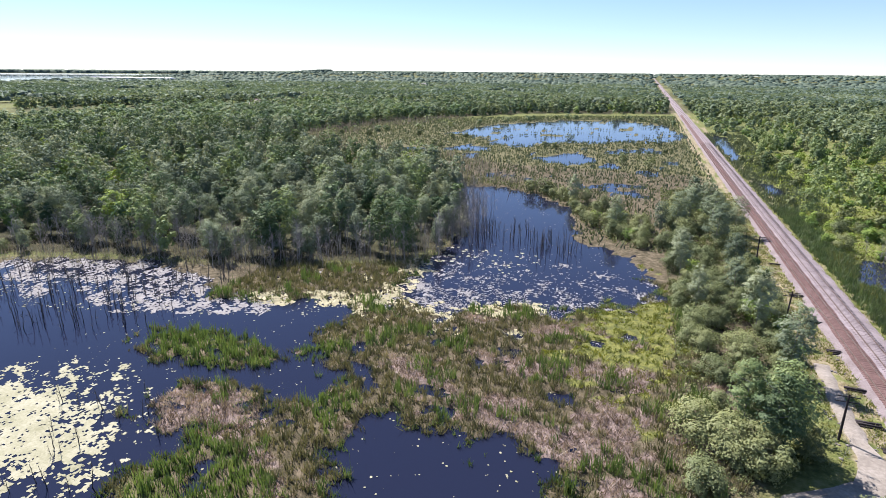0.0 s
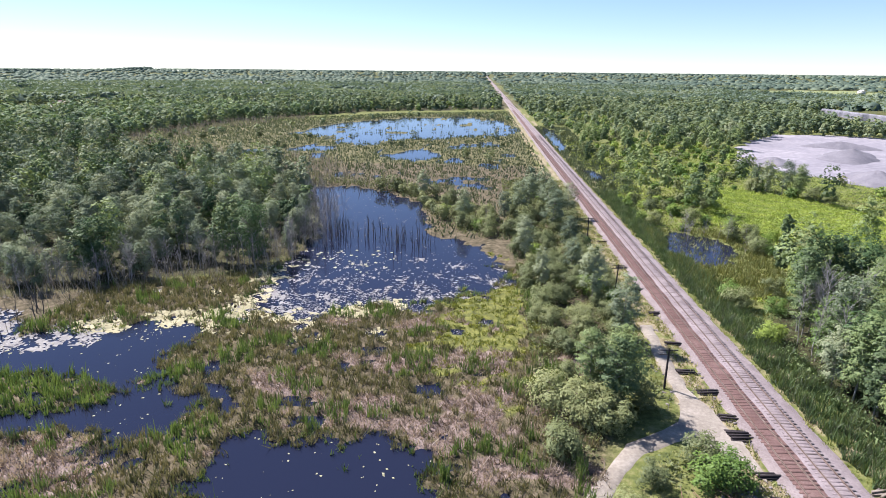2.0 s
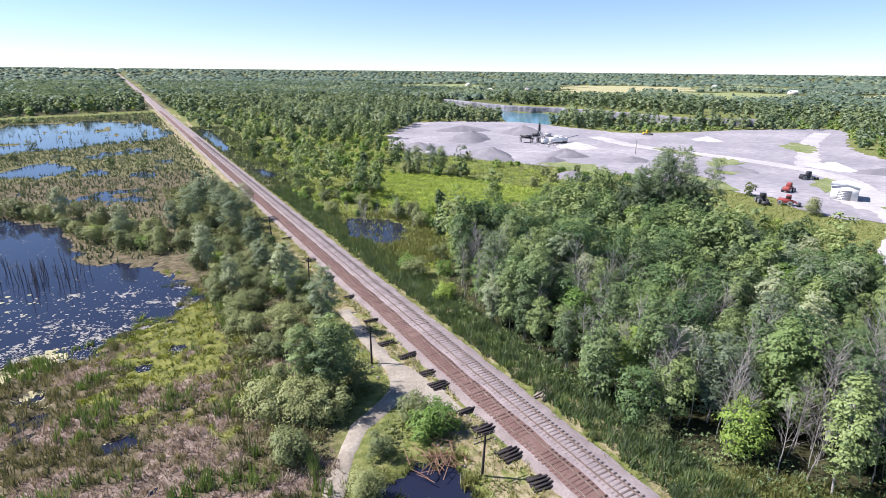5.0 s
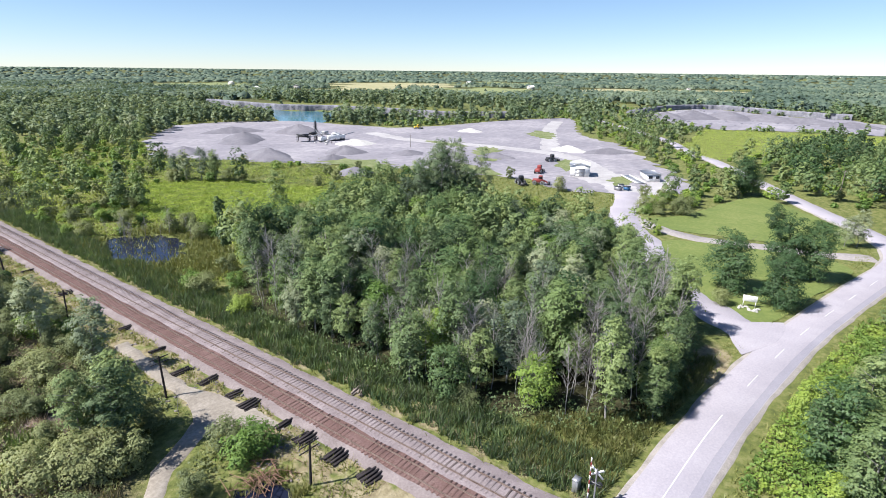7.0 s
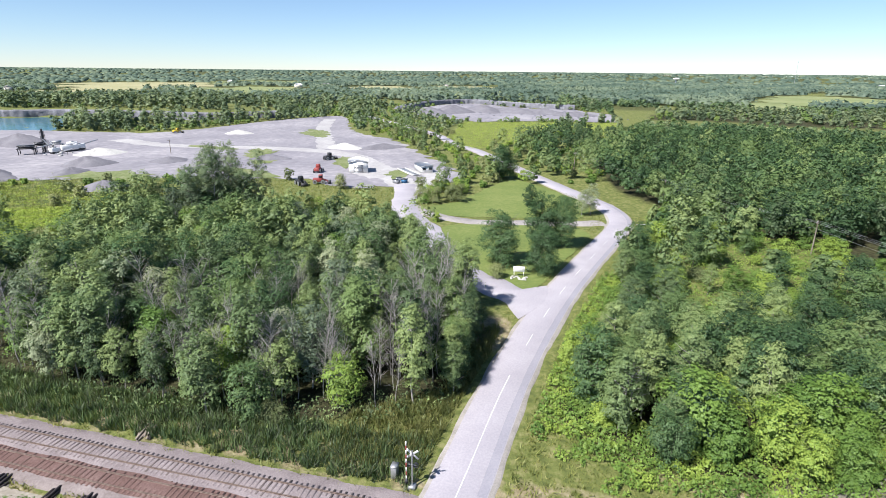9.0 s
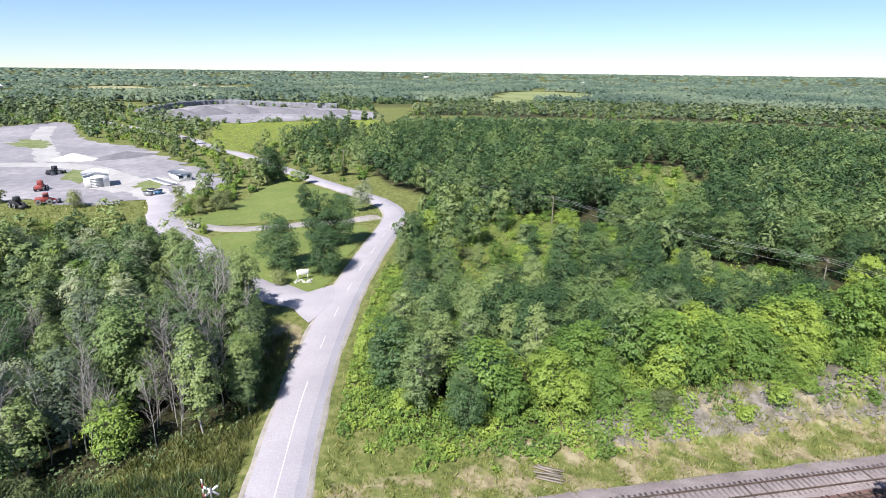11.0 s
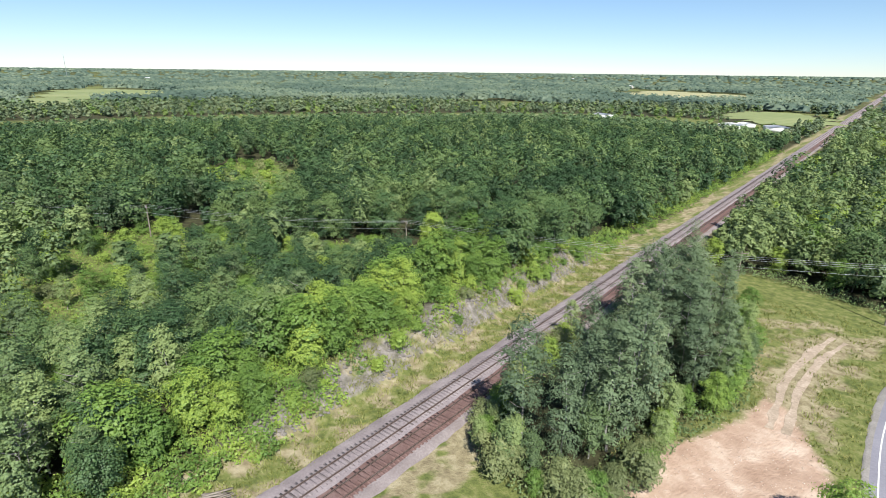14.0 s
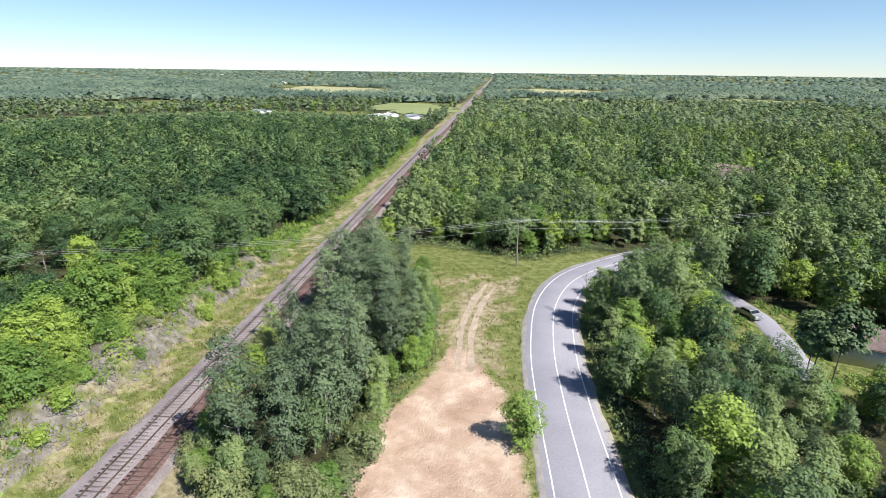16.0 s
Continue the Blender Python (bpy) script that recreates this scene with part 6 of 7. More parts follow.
def rubble(name, n, box_, rule, size, mat, label, seed):
    r = np.random.RandomState(seed)
    x, y = r.uniform(box_[0], box_[1], n), r.uniform(box_[2], box_[3], n)
    k = rule(x, y)
    x, y = x[k], y[k]
    z = height(x, y)
    pieces = []
    for i in range(len(x)):
        V, F = ROCKS[r.randint(5)]
        a, s = r.uniform(0, 6.28), size * r.uniform(0.4, 1.0) ** 2 * 1.6
        c, q = math.cos(a), math.sin(a)
        pieces.append((np.column_stack([V[:, 0] * c - V[:, 1] * q, V[:, 0] * q + V[:, 1] * c, V[:, 2]]) * s + (x[i], y[i], z[i] + 0.1 * s), F))
    V, F = joined(pieces)
    tagged(new(name, quick(name, V, F, mat)), label, "stones", kind="stuff")


rubble("rubble", 8000, (43, 53, -112, -22), lambda x, y: (bank(x, y) > 0.25) & (bank(x, y) < 3.3) & (lumps(x, y, 8, 2) + 0.5 * lumps(x, y, 3, 4) > 0.0), 0.2, STONE, "lilac grey rubble on the cutting's bank", 3)
rubble("soil_clods", 2600, (-6, 15, -72, -26), lambda x, y: (within(x, y, SOIL) > -0.5) & (lumps(x, y, 4, 3) > -0.3), 0.07, CLOD, "pale crumbs and stones on bare soil", 12)
rubble("stones", 1500, (24, 31.5, 40, 140), lambda x, y: (lumps(x, y, 6, 6) > 0.0) & (wet(x, y) < -1), 0.16, STONE, "loose grey stones beside the railway", 4)

# ---------------------------------------------------------------- beside the railway


def tie_stack(x, y, turn, count, seed):
    r = random.Random(seed)
    t = thing("tie_stack", pose(x, y, LAND, 0, 0, turn), "stack of dark creosoted railway ties beside track", "tie stack", "tie stacks")
    me = quick("tie", *box(0, 0, 0, 2.5, 0.24, 0.18), TIE_DARK)
    spots_ = [(0, (k - count / 2) * 0.36, 0) for k in range(count)] + [(r.uniform(-0.2, 0.2), (k - count / 4) * 0.5, 0.19) for k in range(count // 2)]
    for dx, dy, dz in spots_:
        o = new("tie", me)
        o.parent = t
        o.matrix_basis = pose(dx + r.uniform(-0.15, 0.15), dy, dz, 0, 0, r.uniform(-4, 4))
    return t


for k, (x, y, count) in enumerate(((30.6, 35, 6), (30.5, 40, 6), (30.4, 45, 5), (30.6, 49, 3), (30.5, 55.5, 6), (30.8, 59, 4), (30.3, 64.5, 4), (29.4, 69.5, 4), (30.4, 78, 3), (31, 89, 4), (30.6, 100, 3), (30.8, 112, 4), (30.6, 131, 3))):
    tie_stack(x, y, (k * 37) % 14 - 7, count, k)

log_pile = thing("plank_pile", pose(41.0, 47, LAND, 0, 0, 20), "pile of weathered grey planks in tall grass", "plank pile")
for k in range(9):
    a = rnd.uniform(-0.5, 0.5)
    part("plank", box(rnd.uniform(-0.3, 0.3), (k % 5 - 2) * 0.34, 0.1 + 0.16 * (k // 5), 2.6, 0.22, 0.12, a), POLE, log_pile)
slab_pile = thing("plank_pile", pose(42.2, -17, LAND, 0, 0, 60), "heap of old grey boards beside the railway", "plank pile")
for k in range(8):
    part("plank", box(rnd.uniform(-0.3, 0.3), (k % 5 - 2) * 0.4, 0.06 + 0.12 * (k // 5), 2.8, 0.24, 0.1, rnd.uniform(-0.4, 0.4)), POLE, slab_pile)

brush = thing("brush_pile", pose(23.6, 43, 0.15), "tangled pile of brown cut branches by pool", "brush pile")
for k in range(70):
    a, l, e = rnd.uniform(0, 6.28), rnd.uniform(1.2, 2.8), rnd.uniform(-0.1, 0.6)
    bx, by, bz = rnd.gauss(0, 1.5), rnd.gauss(0, 1.1), rnd.uniform(0.1, 1.0)
    way = np.array([math.cos(a), math.sin(a), e * 0.5])
    base = np.array([bx, by, bz])
    part("branch", tube([base - way * l / 2, base + (0, 0, 0.08), base + way * l / 2], [0.05, 0.045, 0.02], 4), BRUSH, brush)


def rail_pole(x, y, h, lean):
    t = thing("utility_pole", pose(x, y, LAND - 0.2, lean, lean * 0.6, 0), "old dark timber pole with two crossarms", "utility pole", "old poles along the railway")
    part("pole", tube([(0, 0, -0.4), (0, 0, h * 0.5), (0, 0, h)], [0.15, 0.13, 0.1], 8), TIE_DARK, t)
    for k, z in enumerate((h - 0.35, h - 1.0)):
        arm = part("crossarm", box(0, 0.13, z, 2.4, 0.08, 0.09), TIE_DARK, t)
        for u in (-1.1, -0.6, 0.6, 1.1):
            part("insulator", tube([(u, 0.13, z + 0.12), (u, 0.13, z + 0.26)], [0.04, 0.03], 6), GREYM, arm)
    return t


for x, y, h, lean in ((26, 38.6, 5.4, 2), (25, 65, 6.0, -1), (26, 98, 6, 2), (27, 132, 6, -2), (27.2, 172, 6, 1)):
    rail_pole(x, y, h, lean)


def power_pole(x, y, h, turn, arms=1):
    z0 = float(height(np.array([x]), np.array([y]))[0]) - 0.3
    t = thing("power_pole", pose(x, y, z0, 0, 1.0, turn), "tall weathered grey timber power pole with crossarm", "power pole", "power poles")
    part("pole", tube([(0, 0, -0.4), (0, 0, h * 0.5), (0, 0, h)], [0.17, 0.14, 0.1], 8), POLE, t)
    arm = part("crossarm", box(0, 0.14, h - 0.5, 2.4, 0.11, 0.13), POLE, t)
    for u in (-1.1, 0.0, 1.1):
        part("insulator", tube([(u, 0.14, h - 0.37), (u, 0.14, h - 0.15)], [0.05, 0.04], 6), GREYM, arm)
    return np.array([x, y, z0 + h - 0.2])


def wires(a, c, name="power_line"):
    t = thing(name, pose(0, 0, 0), "thin sagging grey power wires between poles", "power line", "power lines")
    along = (c - a)[:2] / np.linalg.norm((c - a)[:2])
    side = np.array([along[1], -along[0], 0])
    for off, drop in ((-1.1, 0), (0, 0), (1.1, 0), (0.1, -1.6)):
        k = np.linspace(0, 1, 12)
        P = a[None] * (1 - k[:, None]) + c[None] * k[:, None] + side * off
        P[:, 2] += drop - 4 * 1.1 * k * (1 - k)
        part("wire", tube(P, [0.015] * 12, 4), WIRE, t)


WIRE = paint("aluminium wire", (0.55, 0.56, 0.57), 0.4, 0.5)
tops = [power_pole(*q) for q in ((235, 4, 8, -30), (181, -25, 7.6, -28), (133, -51, 8.6, -28), (77, -81, 8.6, -25), (-6, -108, 10.6, -18), (-70, -128, 10, -18))]
for a, c in zip(tops, tops[1:]):
    wires(a, c)
power_pole(18, -116, 6.2, 20)
power_pole(225, 195, 7.2, 0)

# level crossing signal
signal = thing("crossing_signal", pose(40.6, 15.2, LAND, 0, 0, 90), "railway crossing signal with lamps and raised gate", "crossing signal")
part("mast", tube([(0, 0, 0), (0, 0, 4.4)], [0.08, 0.07], 8), GREYM, signal)
part("base", box(0, 0, 0, 0.8, 0.8, 0.35, 0, 0.8), GREYM, signal)
for turn in (0.7, -0.7):
    V, F = box(0, 0, 0, 1.6, 0.04, 0.22)
    V = np.column_stack([V[:, 0] * math.cos(turn) - (V[:, 2] - 0.11) * math.sin(turn), V[:, 1] - 0.1 - 0.02 * turn, V[:, 0] * math.sin(turn) + (V[:, 2] - 0.11) * math.cos(turn) + 3.9])
    part("crossbuck_board", (V, F), WHITE, signal, "white crossbuck board")
for u in (-0.38, 0.38):
    lamp = part("lamp", tube([(u, -0.12, 2.75), (u, 0.12, 2.75)], [0.26, 0.26], 12), DARK, signal, "black round lamp backing")
    part("lens", tube([(u, -0.15, 2.75), (u, -0.13, 2.75)], [0.1, 0.1], 10), RED, lamp)
part("lamp_bar", box(0, 0, 2.7, 0.9, 0.08, 0.08), GREYM, signal)
gate = part("gate_arm", [box(0.55, 0.2, 1.0 + 0.5 * k, 0.12, 0.05, 0.5) for k in range(0, 9, 2)], WHITE, signal, "raised white and red gate arm")
part("stripe", [box(0.55, 0.2, 1.0 + 0.5 * k, 0.12, 0.05, 0.5) for k in range(1, 9, 2)], RED, gate, "red stripe")
part("counterweight", box(0.55, 0.2, 0.55, 0.3, 0.16, 0.45), DARK, signal)
cabinet = thing("signal_box", pose(41.6, 17.4, LAND), "grey metal signal box beside the crossing", "signal box")
part("body", box(0, 0, 0, 0.8, 0.6, 1.4), GREYM, cabinet, bevel=0.03)
part("lid", box(0, 0, 1.4, 0.9, 0.7, 0.06), GREYM, cabinet)

# entrance sign on the lawn
sign = thing("sign_board", pose(102.4, 11.8, 0.49, 0, 0, 100), "white sign board over a bed of pale stones", "sign")
part("panel", box(0, 0, 1.0, 2.3, 0.12, 1.1), WHITE, sign, bevel=0.02)
for u in (-0.95, 0.95):
    part("post", box(u, 0, 0, 0.12, 0.12, 1.1), WHITE, sign)
for z, l in ((1.75, 0.9), (1.45, 1.5), (1.2, 1.2)):
    part("text_bar", box(0.25, -0.063, z, l, 0.012, 0.12), DARK, sign)
part("emblem", box(-0.7, -0.065, 1.45, 0.3, 0.014, 0.35), BLUE, sign)
for k in range(12):
    V, F = ROCKS[k % 5]
    stone = thing("white_stone", pose(101.3 + 0.8 * math.sin(k * 2.1), 11.6 + 1.5 * math.cos(k * 1.3), 0.55, 0, 0, k * 40), "pale boulder in the bed under the sign", "stone", "stones under the sign")
    part("stone", (V * rnd.uniform(0.25, 0.45), F), WHITE_ROCK, stone)
for x, y, wd in ((178, -24, 1.6), (170, -27, 1.3)):
    s = thing("small_sign", pose(x, y, LAND, 0, 0, 110), "small white sign on posts by road", "sign", "small signs")
    part("panel", box(0, 0, 0.7, wd, 0.06, 0.9), WHITE, s)
    for u in (-0.4, 0.4):
        part("post", box(u * wd, 0.05, 0, 0.08, 0.05, 0.8), POLE, s)

# ---------------------------------------------------------------- quarry


def heap(x, y, w, h, mat, seed, label):
    r = np.random.RandomState(seed)
    V, n, rings = [(0, 0, h)], 22, 6
    for k in range(1, rings + 1):
        f = k / rings
        for q in range(n):
            a = 2 * math.pi * q / n
            j = 1 + 0.22 * math.sin(2 * a + seed) + 0.1 * math.sin(5 * a + 2 * seed)
            V.append((math.cos(a) * w / 2 * f * j * 1.15, math.sin(a) * w / 2 * f * j * 0.85, h * (1 - f) ** 0.85 * (1 + r.uniform(-0.12, 0.12)) - 0.05))
    tri = [(0, 1 + q, 1 + (q + 1) % n) for q in range(n)]
    for k in range(rings - 1):
        for q in range(n):
            a, b_ = 1 + k * n + q, 1 + k * n + (q + 1) % n
            tri += [(a, a + n, b_ + n), (a, b_ + n, b_)]
    ob = thing("gravel_heap", pose(x, y, 0.47, 0, 0, seed * 40), label, "gravel heap", "quarry heaps")
    part("stone_mound", (np.array(V), np.array(tri)), mat, ob)


for k, (x, y, w, h) in enumerate(((183, 286, 34, 4.8), (154, 222, 28, 4.5), (229, 292, 30, 6), (188, 206, 19, 3.6), (150, 160, 15, 2.8), (137, 265, 18, 3.0), (224, 141, 15, 2.4), (276, 105, 20, 2.4), (205, 330, 30, 3.5), (170, 196, 13, 2.2), (206, 180, 16, 2.0))):
    heap(x, y, w, h, PILE, k + 1, "dark grey heap of crushed stone")
for k, (x, y, w, h) in enumerate(((528, 148, 42, 6), (556, 132, 54, 7), (574, 104, 50, 6.5), (570, 72, 52, 6), (562, 42, 44, 5), (548, 10, 36, 4))):
    heap(x, y, w, h, PILE, k + 30, "long dark heap of blasted rock in the pit")
for k, (x, y, w, h) in enumerate(((268, 123, 15, 3.0), (311, 215, 13, 2.6), (214, 226, 18, 3.0))):
    heap(x, y, w, h, WHITE_ROCK, k + 20, "pale heap of crushed limestone")


def shed(x, y, wx, wy, h, turn, wall, roof, label, name="shed", doors=((0, 3.0, 3.2),), panes=(), rise=1.2):
    """A gabled building; its front looks along its own -y."""
    z0 = max(0.4, float(height(np.array([x]), np.array([y]))[0]))
    t = thing(name, pose(x, y, z0, 0, 0, turn), label, "building" if name != "house" else "house", "")
    part("wall", box(0, 0, 0, wx, wy, h), wall, t)
    e = 0.35
    V = np.array([(-wx / 2 - e, -wy / 2 - e, h - 0.05), (wx / 2 + e, -wy / 2 - e, h - 0.05), (wx / 2 + e, wy / 2 + e, h - 0.05), (-wx / 2 - e, wy / 2 + e, h - 0.05), (0, -wy / 2 - e, h + rise), (0, wy / 2 + e, h + rise)])
    W = V + (0, 0, 0.16)
    F = [(0, 4, 5, 3), (4, 1, 2, 5)]
    top = [(6 + a, 6 + b_, 6 + c, 6 + d) for a, b_, c, d in F]
    part("roof", (np.concatenate([V, W]), np.array([f[::-1] for f in F] + top + [(0, 6, 10, 4), (4, 10, 7, 1), (3, 5, 11, 9), (5, 2, 8, 11), (0, 3, 9, 6), (1, 7, 8, 2)])), roof, t)
    part("gable", (np.array([(-wx / 2, -wy / 2, h), (wx / 2, -wy / 2, h), (0, -wy / 2, h + rise * 0.93), (-wx / 2, wy / 2, h), (wx / 2, wy / 2, h), (0, wy / 2, h + rise * 0.93)]), np.array([(0, 1, 2), (3, 5, 4)])), wall, t)
    for u, w, dh in doors:
        d = part("door", box(u, -wy / 2 - 0.03, 0, w, 0.08, dh), GREYM, t, "grey roller door")
        for k in range(6):
            part("slat", box(u, -wy / 2 - 0.085, 0.1 + k * dh / 6, w * 0.96, 0.03, dh / 6 - 0.08), GREYM, d)
    for u, z, w, ph in panes:
        f = part("window", box(u, -wy / 2 - 0.03, z, w + 0.2, 0.08, ph + 0.2), WHITE, t)
        part("pane", box(u, -wy / 2 - 0.075, z + 0.1, w, 0.02, ph), GLASS, f)
    return t


shed(206, 89.5, 7.6, 8.5, 4.4, -66, WHITE, WHITE, "white metal shed with a grey roller door", doors=((0, 3.8, 3.3),), rise=1.0)
shed(214, 64, 5.0, 9, 2.8, -55, WHITE, GREYM, "white weigh office with dark windows", "office", doors=(), panes=((-1.3, 1.2, 1.4, 1.0), (1.3, 1.2, 1.4, 1.0)), rise=0.4)
slab = thing("weighbridge", pose(209, 69, 0.54, 0, 0, -50), "long pale weighbridge deck beside the office", "weighbridge")
part("deck", box(0, 0, 0.1, 3.2, 16, 0.25), GREYM, slab)
for u in (-1.7, 1.7):
    part("kerb", box(u, 0, 0.1, 0.15, 16, 0.6), WHITE, slab)


def wheel(x, y, r, w, parent, mat=DARK):
    t = part("wheel", tube([(x - w / 2, y, r), (x + w / 2, y, r)], [r, r], 14), mat, parent, "black tyre")
    for s in (-1, 1):
        part("rim", tube([(x + s * w / 2 * 0.98, y, r), (x + s * w / 2 * 1.08, y, r)], [r * 0.95, r * 0.45], 14), GREYM, t)


def loader(x, y, turn, colour, label):
    t = thing("wheel_loader", pose(x, y, 0.47, 0, 0, turn), label, "machine", "quarry machines")
    part("body", box(0, 0.6, 0.8, 2.2, 3.6, 1.2, 0, 0.92), colour, t, bevel=0.06)
    cab = part("cab", box(0, -0.5, 2.0, 1.6, 1.5, 1.3, 0, 0.9), colour, t, bevel=0.05)
    part("cab_window", box(0, -0.5, 2.3, 1.65, 1.2, 0.7, 0, 0.95), GLASS, cab)
    for s in (-1, 1):
        part("lift_arm", tube([(s * 0.6, -1.2, 1.7), (s * 0.6, -2.6, 1.2), (s * 0.6, -3.2, 0.7)], [0.14, 0.14, 0.12], 6), colour, t)
        for yy in (-1.3, 1.5):
            wheel(s * 1.15, yy, 0.8, 0.6, t)
    part("bucket", box(0, -3.6, 0.15, 2.6, 1.0, 1.0, 0, 0.8), DARK, t)


loader(178, 93, 20, RED, "red wheel loader parked on quarry floor")
loader(199, 104, 100, RED, "red wheel loader parked on quarry floor")
loader(174, 98.5, -40, DARK, "dark machine parked on quarry floor")
loader(230, 114, 60, DARK, "dark machine parked on quarry floor")
loader(301, 253, 60, YELLOW, "yellow loader working on quarry floor")
for k, (x, y, mat, label) in enumerate(((188.5, 64, BLUE, "blue steel bin beside the office road"), (190.8, 67, WHITE, "white steel bin beside the office road"), (186.5, 66.5, GREYM, "grey steel bin beside the office road"))):
    t = thing("steel_bin", pose(x, y, 0.5, 0, 0, 30 * k), label, "bin", "steel bins")
    part("body", box(0, 0, 0.1, 2.2, 1.6, 1.2, 0, 1.15), mat, t)
    part("rim", box(0, 0, 1.28, 2.6, 1.95, 0.1), DARK, t)

plant_ = thing("crushing_plant", pose(217, 250, 0.47, 0, 0, 35), "crushing plant with tower, hoppers and conveyors", "crushing plant")


def trestle(u, v, w, l, h, mat, name, label):
    """A machine deck on four legs, with a tapered hopper on it."""
    t = part(name, [box(u, v, h, w, l, 0.35), box(u, v, h + 0.35, w * 0.7, l * 0.7, 1.3, 0, 1.3)], mat, plant_, label)
    for a in (-1, 1):
        for c in (-1, 1):
            part("leg", box(u + a * w * 0.42, v + c * l * 0.42, 0, 0.3, 0.3, h), DARK, t)
    part("rail", [box(u + a * w / 2, v, h + 1.2, 0.06, l, 0.06) for a in (-1, 1)] + [box(u, v + a * l / 2, h + 1.2, w, 0.06, 0.06) for a in (-1, 1)], GREYM, t)


tower = part("tower", [tube([(a, 8 + c, 0), (a * 0.7, 8 + c * 0.7, 10)], [0.12, 0.1], 4) for a in (-0.9, 0.9) for c in (-0.9, 0.9)] + [box(0, 8, z, 1.9, 1.9, 0.12) for z in (2.5, 5, 7.5)], DARK, plant_, "dark steel lattice tower")
part("flue_pipe", tube([(0, 8, 0), (0, 8, 11)], [0.45, 0.4], 10), DARK, tower)
trestle(-9, 13, 3.6, 7.5, 2.6, DARK, "feed_hopper", "dark feed hopper on legs")
trestle(-4, 9, 3, 4, 3.4, DARK, "screen_deck", "dark screening deck")
trestle(5, 4, 3, 4.5, 2.8, GREYM, "screen_deck", "grey screening deck")
for u, v, w, l, h, a in ((-3, -3, 2.6, 7, 2.4, 0.5), (2, -5.5, 2.6, 6, 2.0, 0.5), (7, -2, 2.5, 4.5, 2.6, 0.2), (-9, 2, 2.4, 4, 1.8, 0.9)):
    tr = part("trailer", box(u, v, 0.9, w, l, h, a), WHITE, plant_, "white machine trailer", bevel=0.06)
    part("chassis", box(u, v, 0, w * 0.7, l * 0.95, 0.9, a), DARK, tr)
    part("vent", box(u, v, 0.9 + h, w * 0.5, l * 0.4, 0.4, a), GREYM, tr)
for a, c in (((2, -2, 1.2), (15, -12, 3.4)), ((-2, 5, 2), (-0.5, 8, 6)), ((6, 5, 1.2), (17, 10, 3.2)), ((-10, -1, 0.8), (-19, -8, 3.2)), ((-9, 11, 2.2), (-4, 4, 4)), ((3, 3, 3.4), (9, -5, 1.0))):
    conv = part("conveyor", tube([a, c], [0.3, 0.28], 4), GREYM, plant_, "inclined conveyor belt")
    m = (np.array(a) + np.array(c)) / 2
    part("support", [tube([m * (1, 1, 0) + (s, 0, 0), m], [0.07, 0.07], 4) for s in (-0.7, 0.7)], DARK, conv)
for k in range(14):
    V, F = ROCKS[k % 5]
    b_ = thing("stone_block", pose(202 + 1.7 * k + rnd.uniform(-2, 2), 240 + rnd.uniform(-7, 7), 0.7, 0, 0, 50 * k), "pale limestone block on the quarry floor", "stone block", "stone blocks in the quarry")
    part("block", (V * rnd.uniform(0.5, 1.0), F), WHITE_ROCK, b_)

# rock face and turquoise pit lake
sheet("pit_lake", QUARRY_LAKE, 0.44, TURQUOISE, 1.0, 30, "turquoise water of the flooded quarry pit", "water")


def rock_face(line, h, seed, label):
    r = np.random.RandomState(seed)
    L = smooth_line(line, 2.2)
    w = np.gradient(L, axis=0)
    w /= np.linalg.norm(w, axis=1)[:, None]
    side = np.stack([w[:, 1], -w[:, 0]], 1)
    rows = 6
    column = r.uniform(-1.3, 1.3, len(L))
    V = []
    for k in range(rows):
        off = column + r.uniform(-0.35, 0.35, len(L)) + 1.5 * lumps(L[:, 0], L[:, 1], 25, seed) - 0.12 * k
        P = L + side * off[:, None]
        z = np.full(len(L), -0.5 + (h + 0.5) * k / (rows - 1)) + (r.uniform(-0.5, 0.5, len(L)) if 0 < k else 0)
        V.append(np.column_stack([P, z]))
    back = np.column_stack([L - side * 9, np.full(len(L), h - 0.4)])
    V = np.concatenate(V + [back])
    n = len(L)
    F = [(k * n + i, k * n + i + 1, (k + 1) * n + i + 1, (k + 1) * n + i) for k in range(rows) for i in range(n - 1)]
    tagged(part("rock_face", (V, np.array(F)), CLIFF), label, "cliff", kind="structure")


rock_face(CLIFF_LINE, 6.4, 3, "grey blasted limestone face above the pit lake")
rock_face([(505, 168), (560, 180), (656, 178), (710, 141), (652, 66), (634, 12)], 5.5, 5, "low grey rock face round the second pit")
rubble("boulders", 240, (452, 700, -40, 172), lambda x, y: within(x, y, SECOND_PIT) > -3, 1.3, CLIFF, "scattered blocks of grey quarry stone", 9)

# ---------------------------------------------------------------- houses, cars, lamp
shed(-57, -74.5, 8, 12, 2.9, 70, SIDING, ROOF, "low house with brown shingled roof under trees", "house", doors=(), panes=((-2.2, 1, 1.4, 1.1), (2.2, 1, 1.4, 1.1)), rise=1.5)
shed(-55, -172, 9, 13, 4.6, 20, SIDING, ROOFG, "house with grey shingled roof among the trees", "house", doors=(), panes=((-2, 1, 1.4, 1.2), (2, 1, 1.4, 1.2)), rise=2.4)
shed(-82, -193, 9, 12, 6.6, 50, SIDING, ROOF, "tall house with brown roof among the trees", "house", doors=(), panes=((-2, 1, 1.4, 1.2), (2, 1, 1.4, 1.2)), rise=3.2)
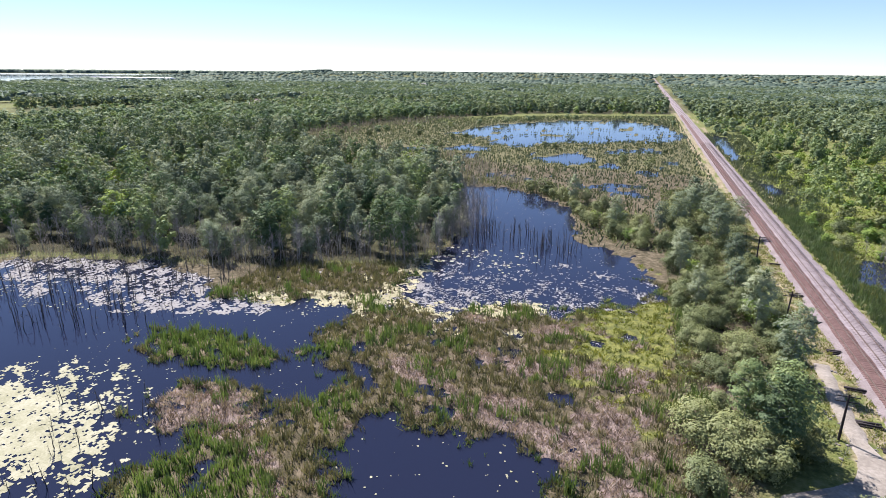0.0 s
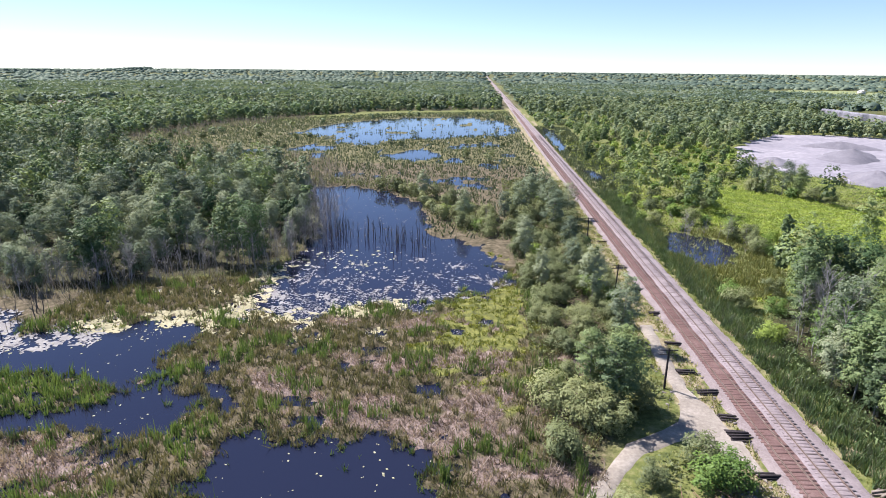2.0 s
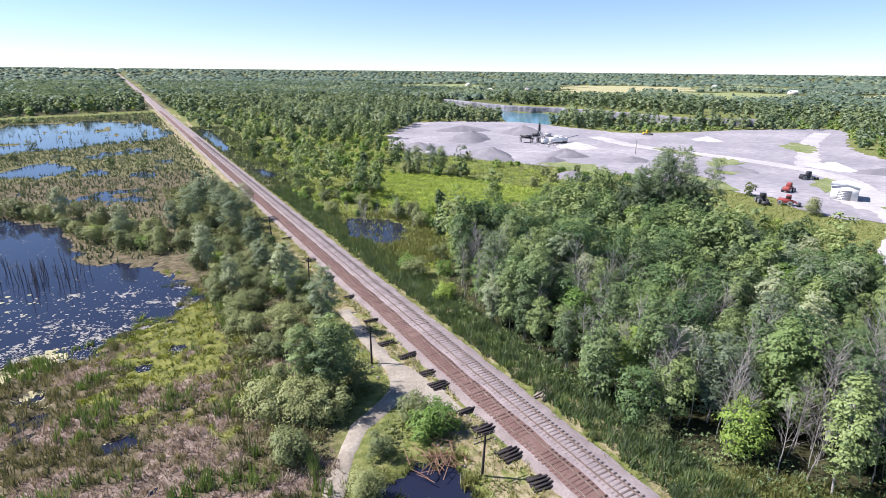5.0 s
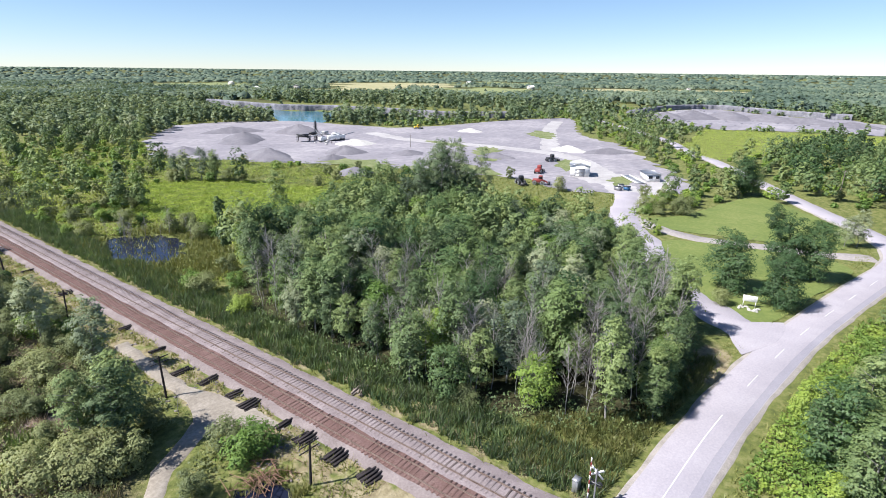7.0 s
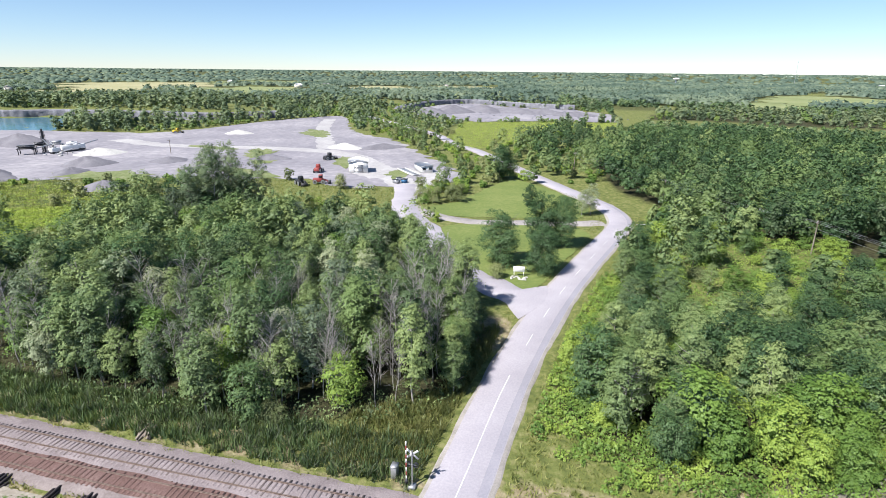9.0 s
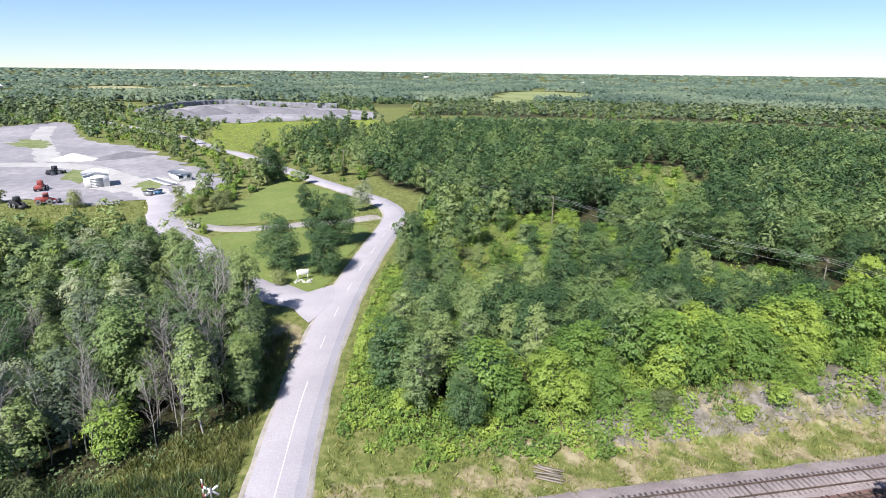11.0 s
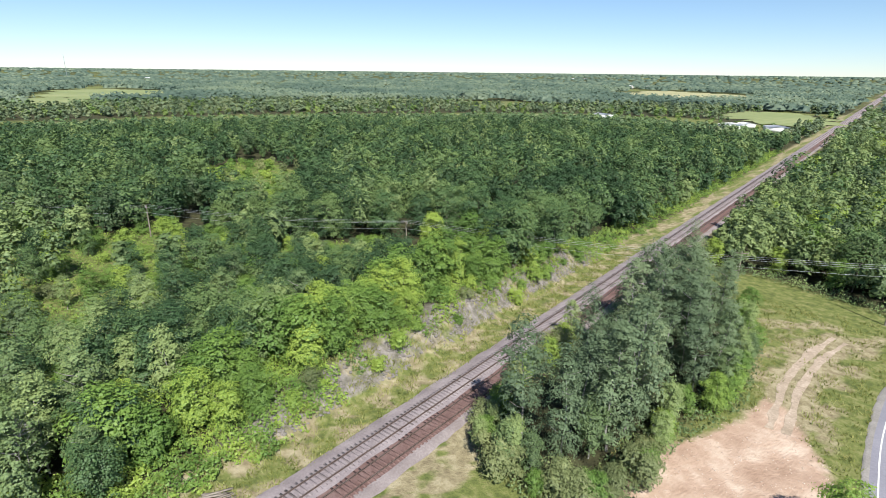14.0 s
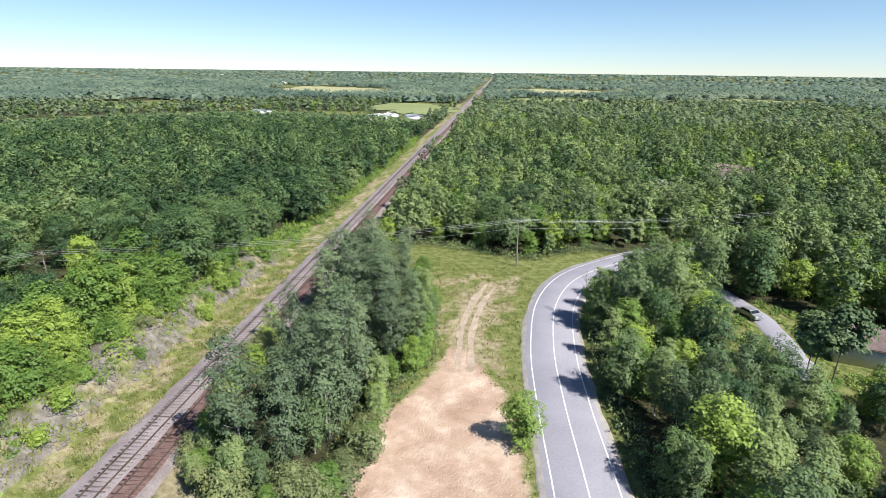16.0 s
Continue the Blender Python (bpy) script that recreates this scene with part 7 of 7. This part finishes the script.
shed(-402, 520, 16, 26, 5.5, 60, SIDING, ROOF, "long brown-roofed house at the wood's edge", "house", doors=(), panes=((-4, 1.5, 2, 1.4), (0, 1.5, 2, 1.4), (4, 1.5, 2, 1.4)), rise=3)
shed(-1770, 1572, 24, 400, 8, 88, WHITE, GREYM, "very long pale low building by far lake", "building", doors=(), rise=1.5)
for k, (x, y, wx, wy, h) in enumerate(((99, -469, 16, 9, 3.5), (68, -471, 14, 20, 3.2), (92, -490, 8, 12, 3), (214, -499, 9, 20, 3.2))):
    shed(x, y, wx, wy, h, 20 * k, WHITE, GREYM if k % 2 else WHITE, "far white yard building beside the railway", "building", doors=((0, 3, 2.8),), rise=0.8)
for k, (x, y) in enumerate(((820, 1290), (1240, 600), (1180, 640), (1330, 330), (620, 900), (760, 960), (1450, 1000), (560, -1590), (600, -1560), (1370, -2900), (1420, -2850), (-560, 1400), (2080, -900), (1500, -1500))):
    shed(x, y, 10, 15, 6, 30 * k, SIDING, ROOFG if k % 2 else WHITE, "far pale farm building among woods", "building", doors=(), rise=3)
mast = thing("radio_mast", pose(2343, -736, 0), "tall thin far radio mast", "mast")
part("mast", tube([(0, 0, 0), (0, 0, 84)], [0.6, 0.4], 5), GREYM, mast)
tank = thing("water_tower", pose(2350, -330, 0), "far white water tower above the woods", "water tower")
part("stem", tube([(0, 0, 0), (0, 0, 16)], [3, 2.4], 10), WHITE, tank)
part("tank", tube([(0, 0, 14), (0, 0, 17), (0, 0, 21), (0, 0, 23)], [4, 12, 12, 3], 16), WHITE, tank)


def car(x, y, turn, mat, label, long=4.4):
    t = thing("car", pose(x, y, LAND + 0.12, 0, 0, turn), label, "car", "parked cars")
    k = long / 4.4
    prof = [(-2.2, 0.35), (-2.2, 0.85), (-1.5, 0.95), (-0.9, 1.4), (0.7, 1.42), (1.3, 0.98), (2.1, 0.85), (2.2, 0.35)]
    n = len(prof)
    V = np.array([(s * (0.86 - (0.14 if z > 1.2 else 0)), u * k, z) for s in (-1, 1) for u, z in prof])
    body = bpy.data.meshes.new("body")
    body.from_pydata(V.tolist(), [], [list(range(n)), list(range(2 * n - 1, n - 1, -1))] + [(i, n + i, n + (i + 1) % n, (i + 1) % n) for i in range(n)])
    body.materials.append(mat)
    ob = new("body", body)
    ob.parent = t
    part("windscreen", (np.array([(-0.7, 0.78 * k, 1.4), (0.7, 0.78 * k, 1.4), (0.78, 1.28 * k, 1.04), (-0.78, 1.28 * k, 1.04)]) + (0, 0.03, 0.02), np.array([(0, 1, 2, 3)])), GLASS, t)
    for s in (-1, 1):
        part("side_window", (np.array([(s * 0.80, -0.85 * k, 1.35), (s * 0.80, 0.65 * k, 1.37), (s * 0.86, 1.1 * k, 1.0), (s * 0.86, -1.3 * k, 1.0)]) + (s * 0.015, 0, 0), np.array([(0, 1, 2, 3)])), GLASS, t)
        for yy in (-1.35, 1.35):
            wheel(s * 0.8, yy * k, 0.33, 0.22, t)
        part("headlight", box(s * 0.6, 2.16 * k, 0.62, 0.35, 0.1, 0.16), WHITE, t)


car(-38.5, -70, 100, BLACK, "black car parked in grass beside driveway")
car(-44.6, -87.5, 20, GREYM, "grey car parked on shaded driveway")
cart = thing("utility_trailer", pose(-38.2, -66.3, LAND, 0, 0, 60), "small white trailer in the grass", "trailer")
part("tub", box(0, 0, 0.45, 1.2, 1.9, 0.5, 0, 1.1), WHITE, cart, bevel=0.04)
for s in (-1, 1):
    wheel(s * 0.75, 0, 0.28, 0.18, cart)
part("drawbar", box(0, 1.5, 0.4, 0.08, 1.2, 0.08), DARK, cart)
lamp = thing("street_lamp", pose(-50, -74.5, LAND), "grey street lamp pole beside the driveway", "street lamp")
part("pole", tube([(0, 0, 0), (0, 0, 3), (0, 0, 6.2)], [0.12, 0.1, 0.08], 8), POLE, lamp)
part("arm", tube([(0, 0, 6.0), (0.5, 0, 6.3), (1.1, 0, 6.3)], [0.05, 0.045, 0.04], 6), GREYM, lamp)
part("head", box(1.25, 0, 6.22, 0.5, 0.25, 0.12), GREYM, lamp, bevel=0.02)
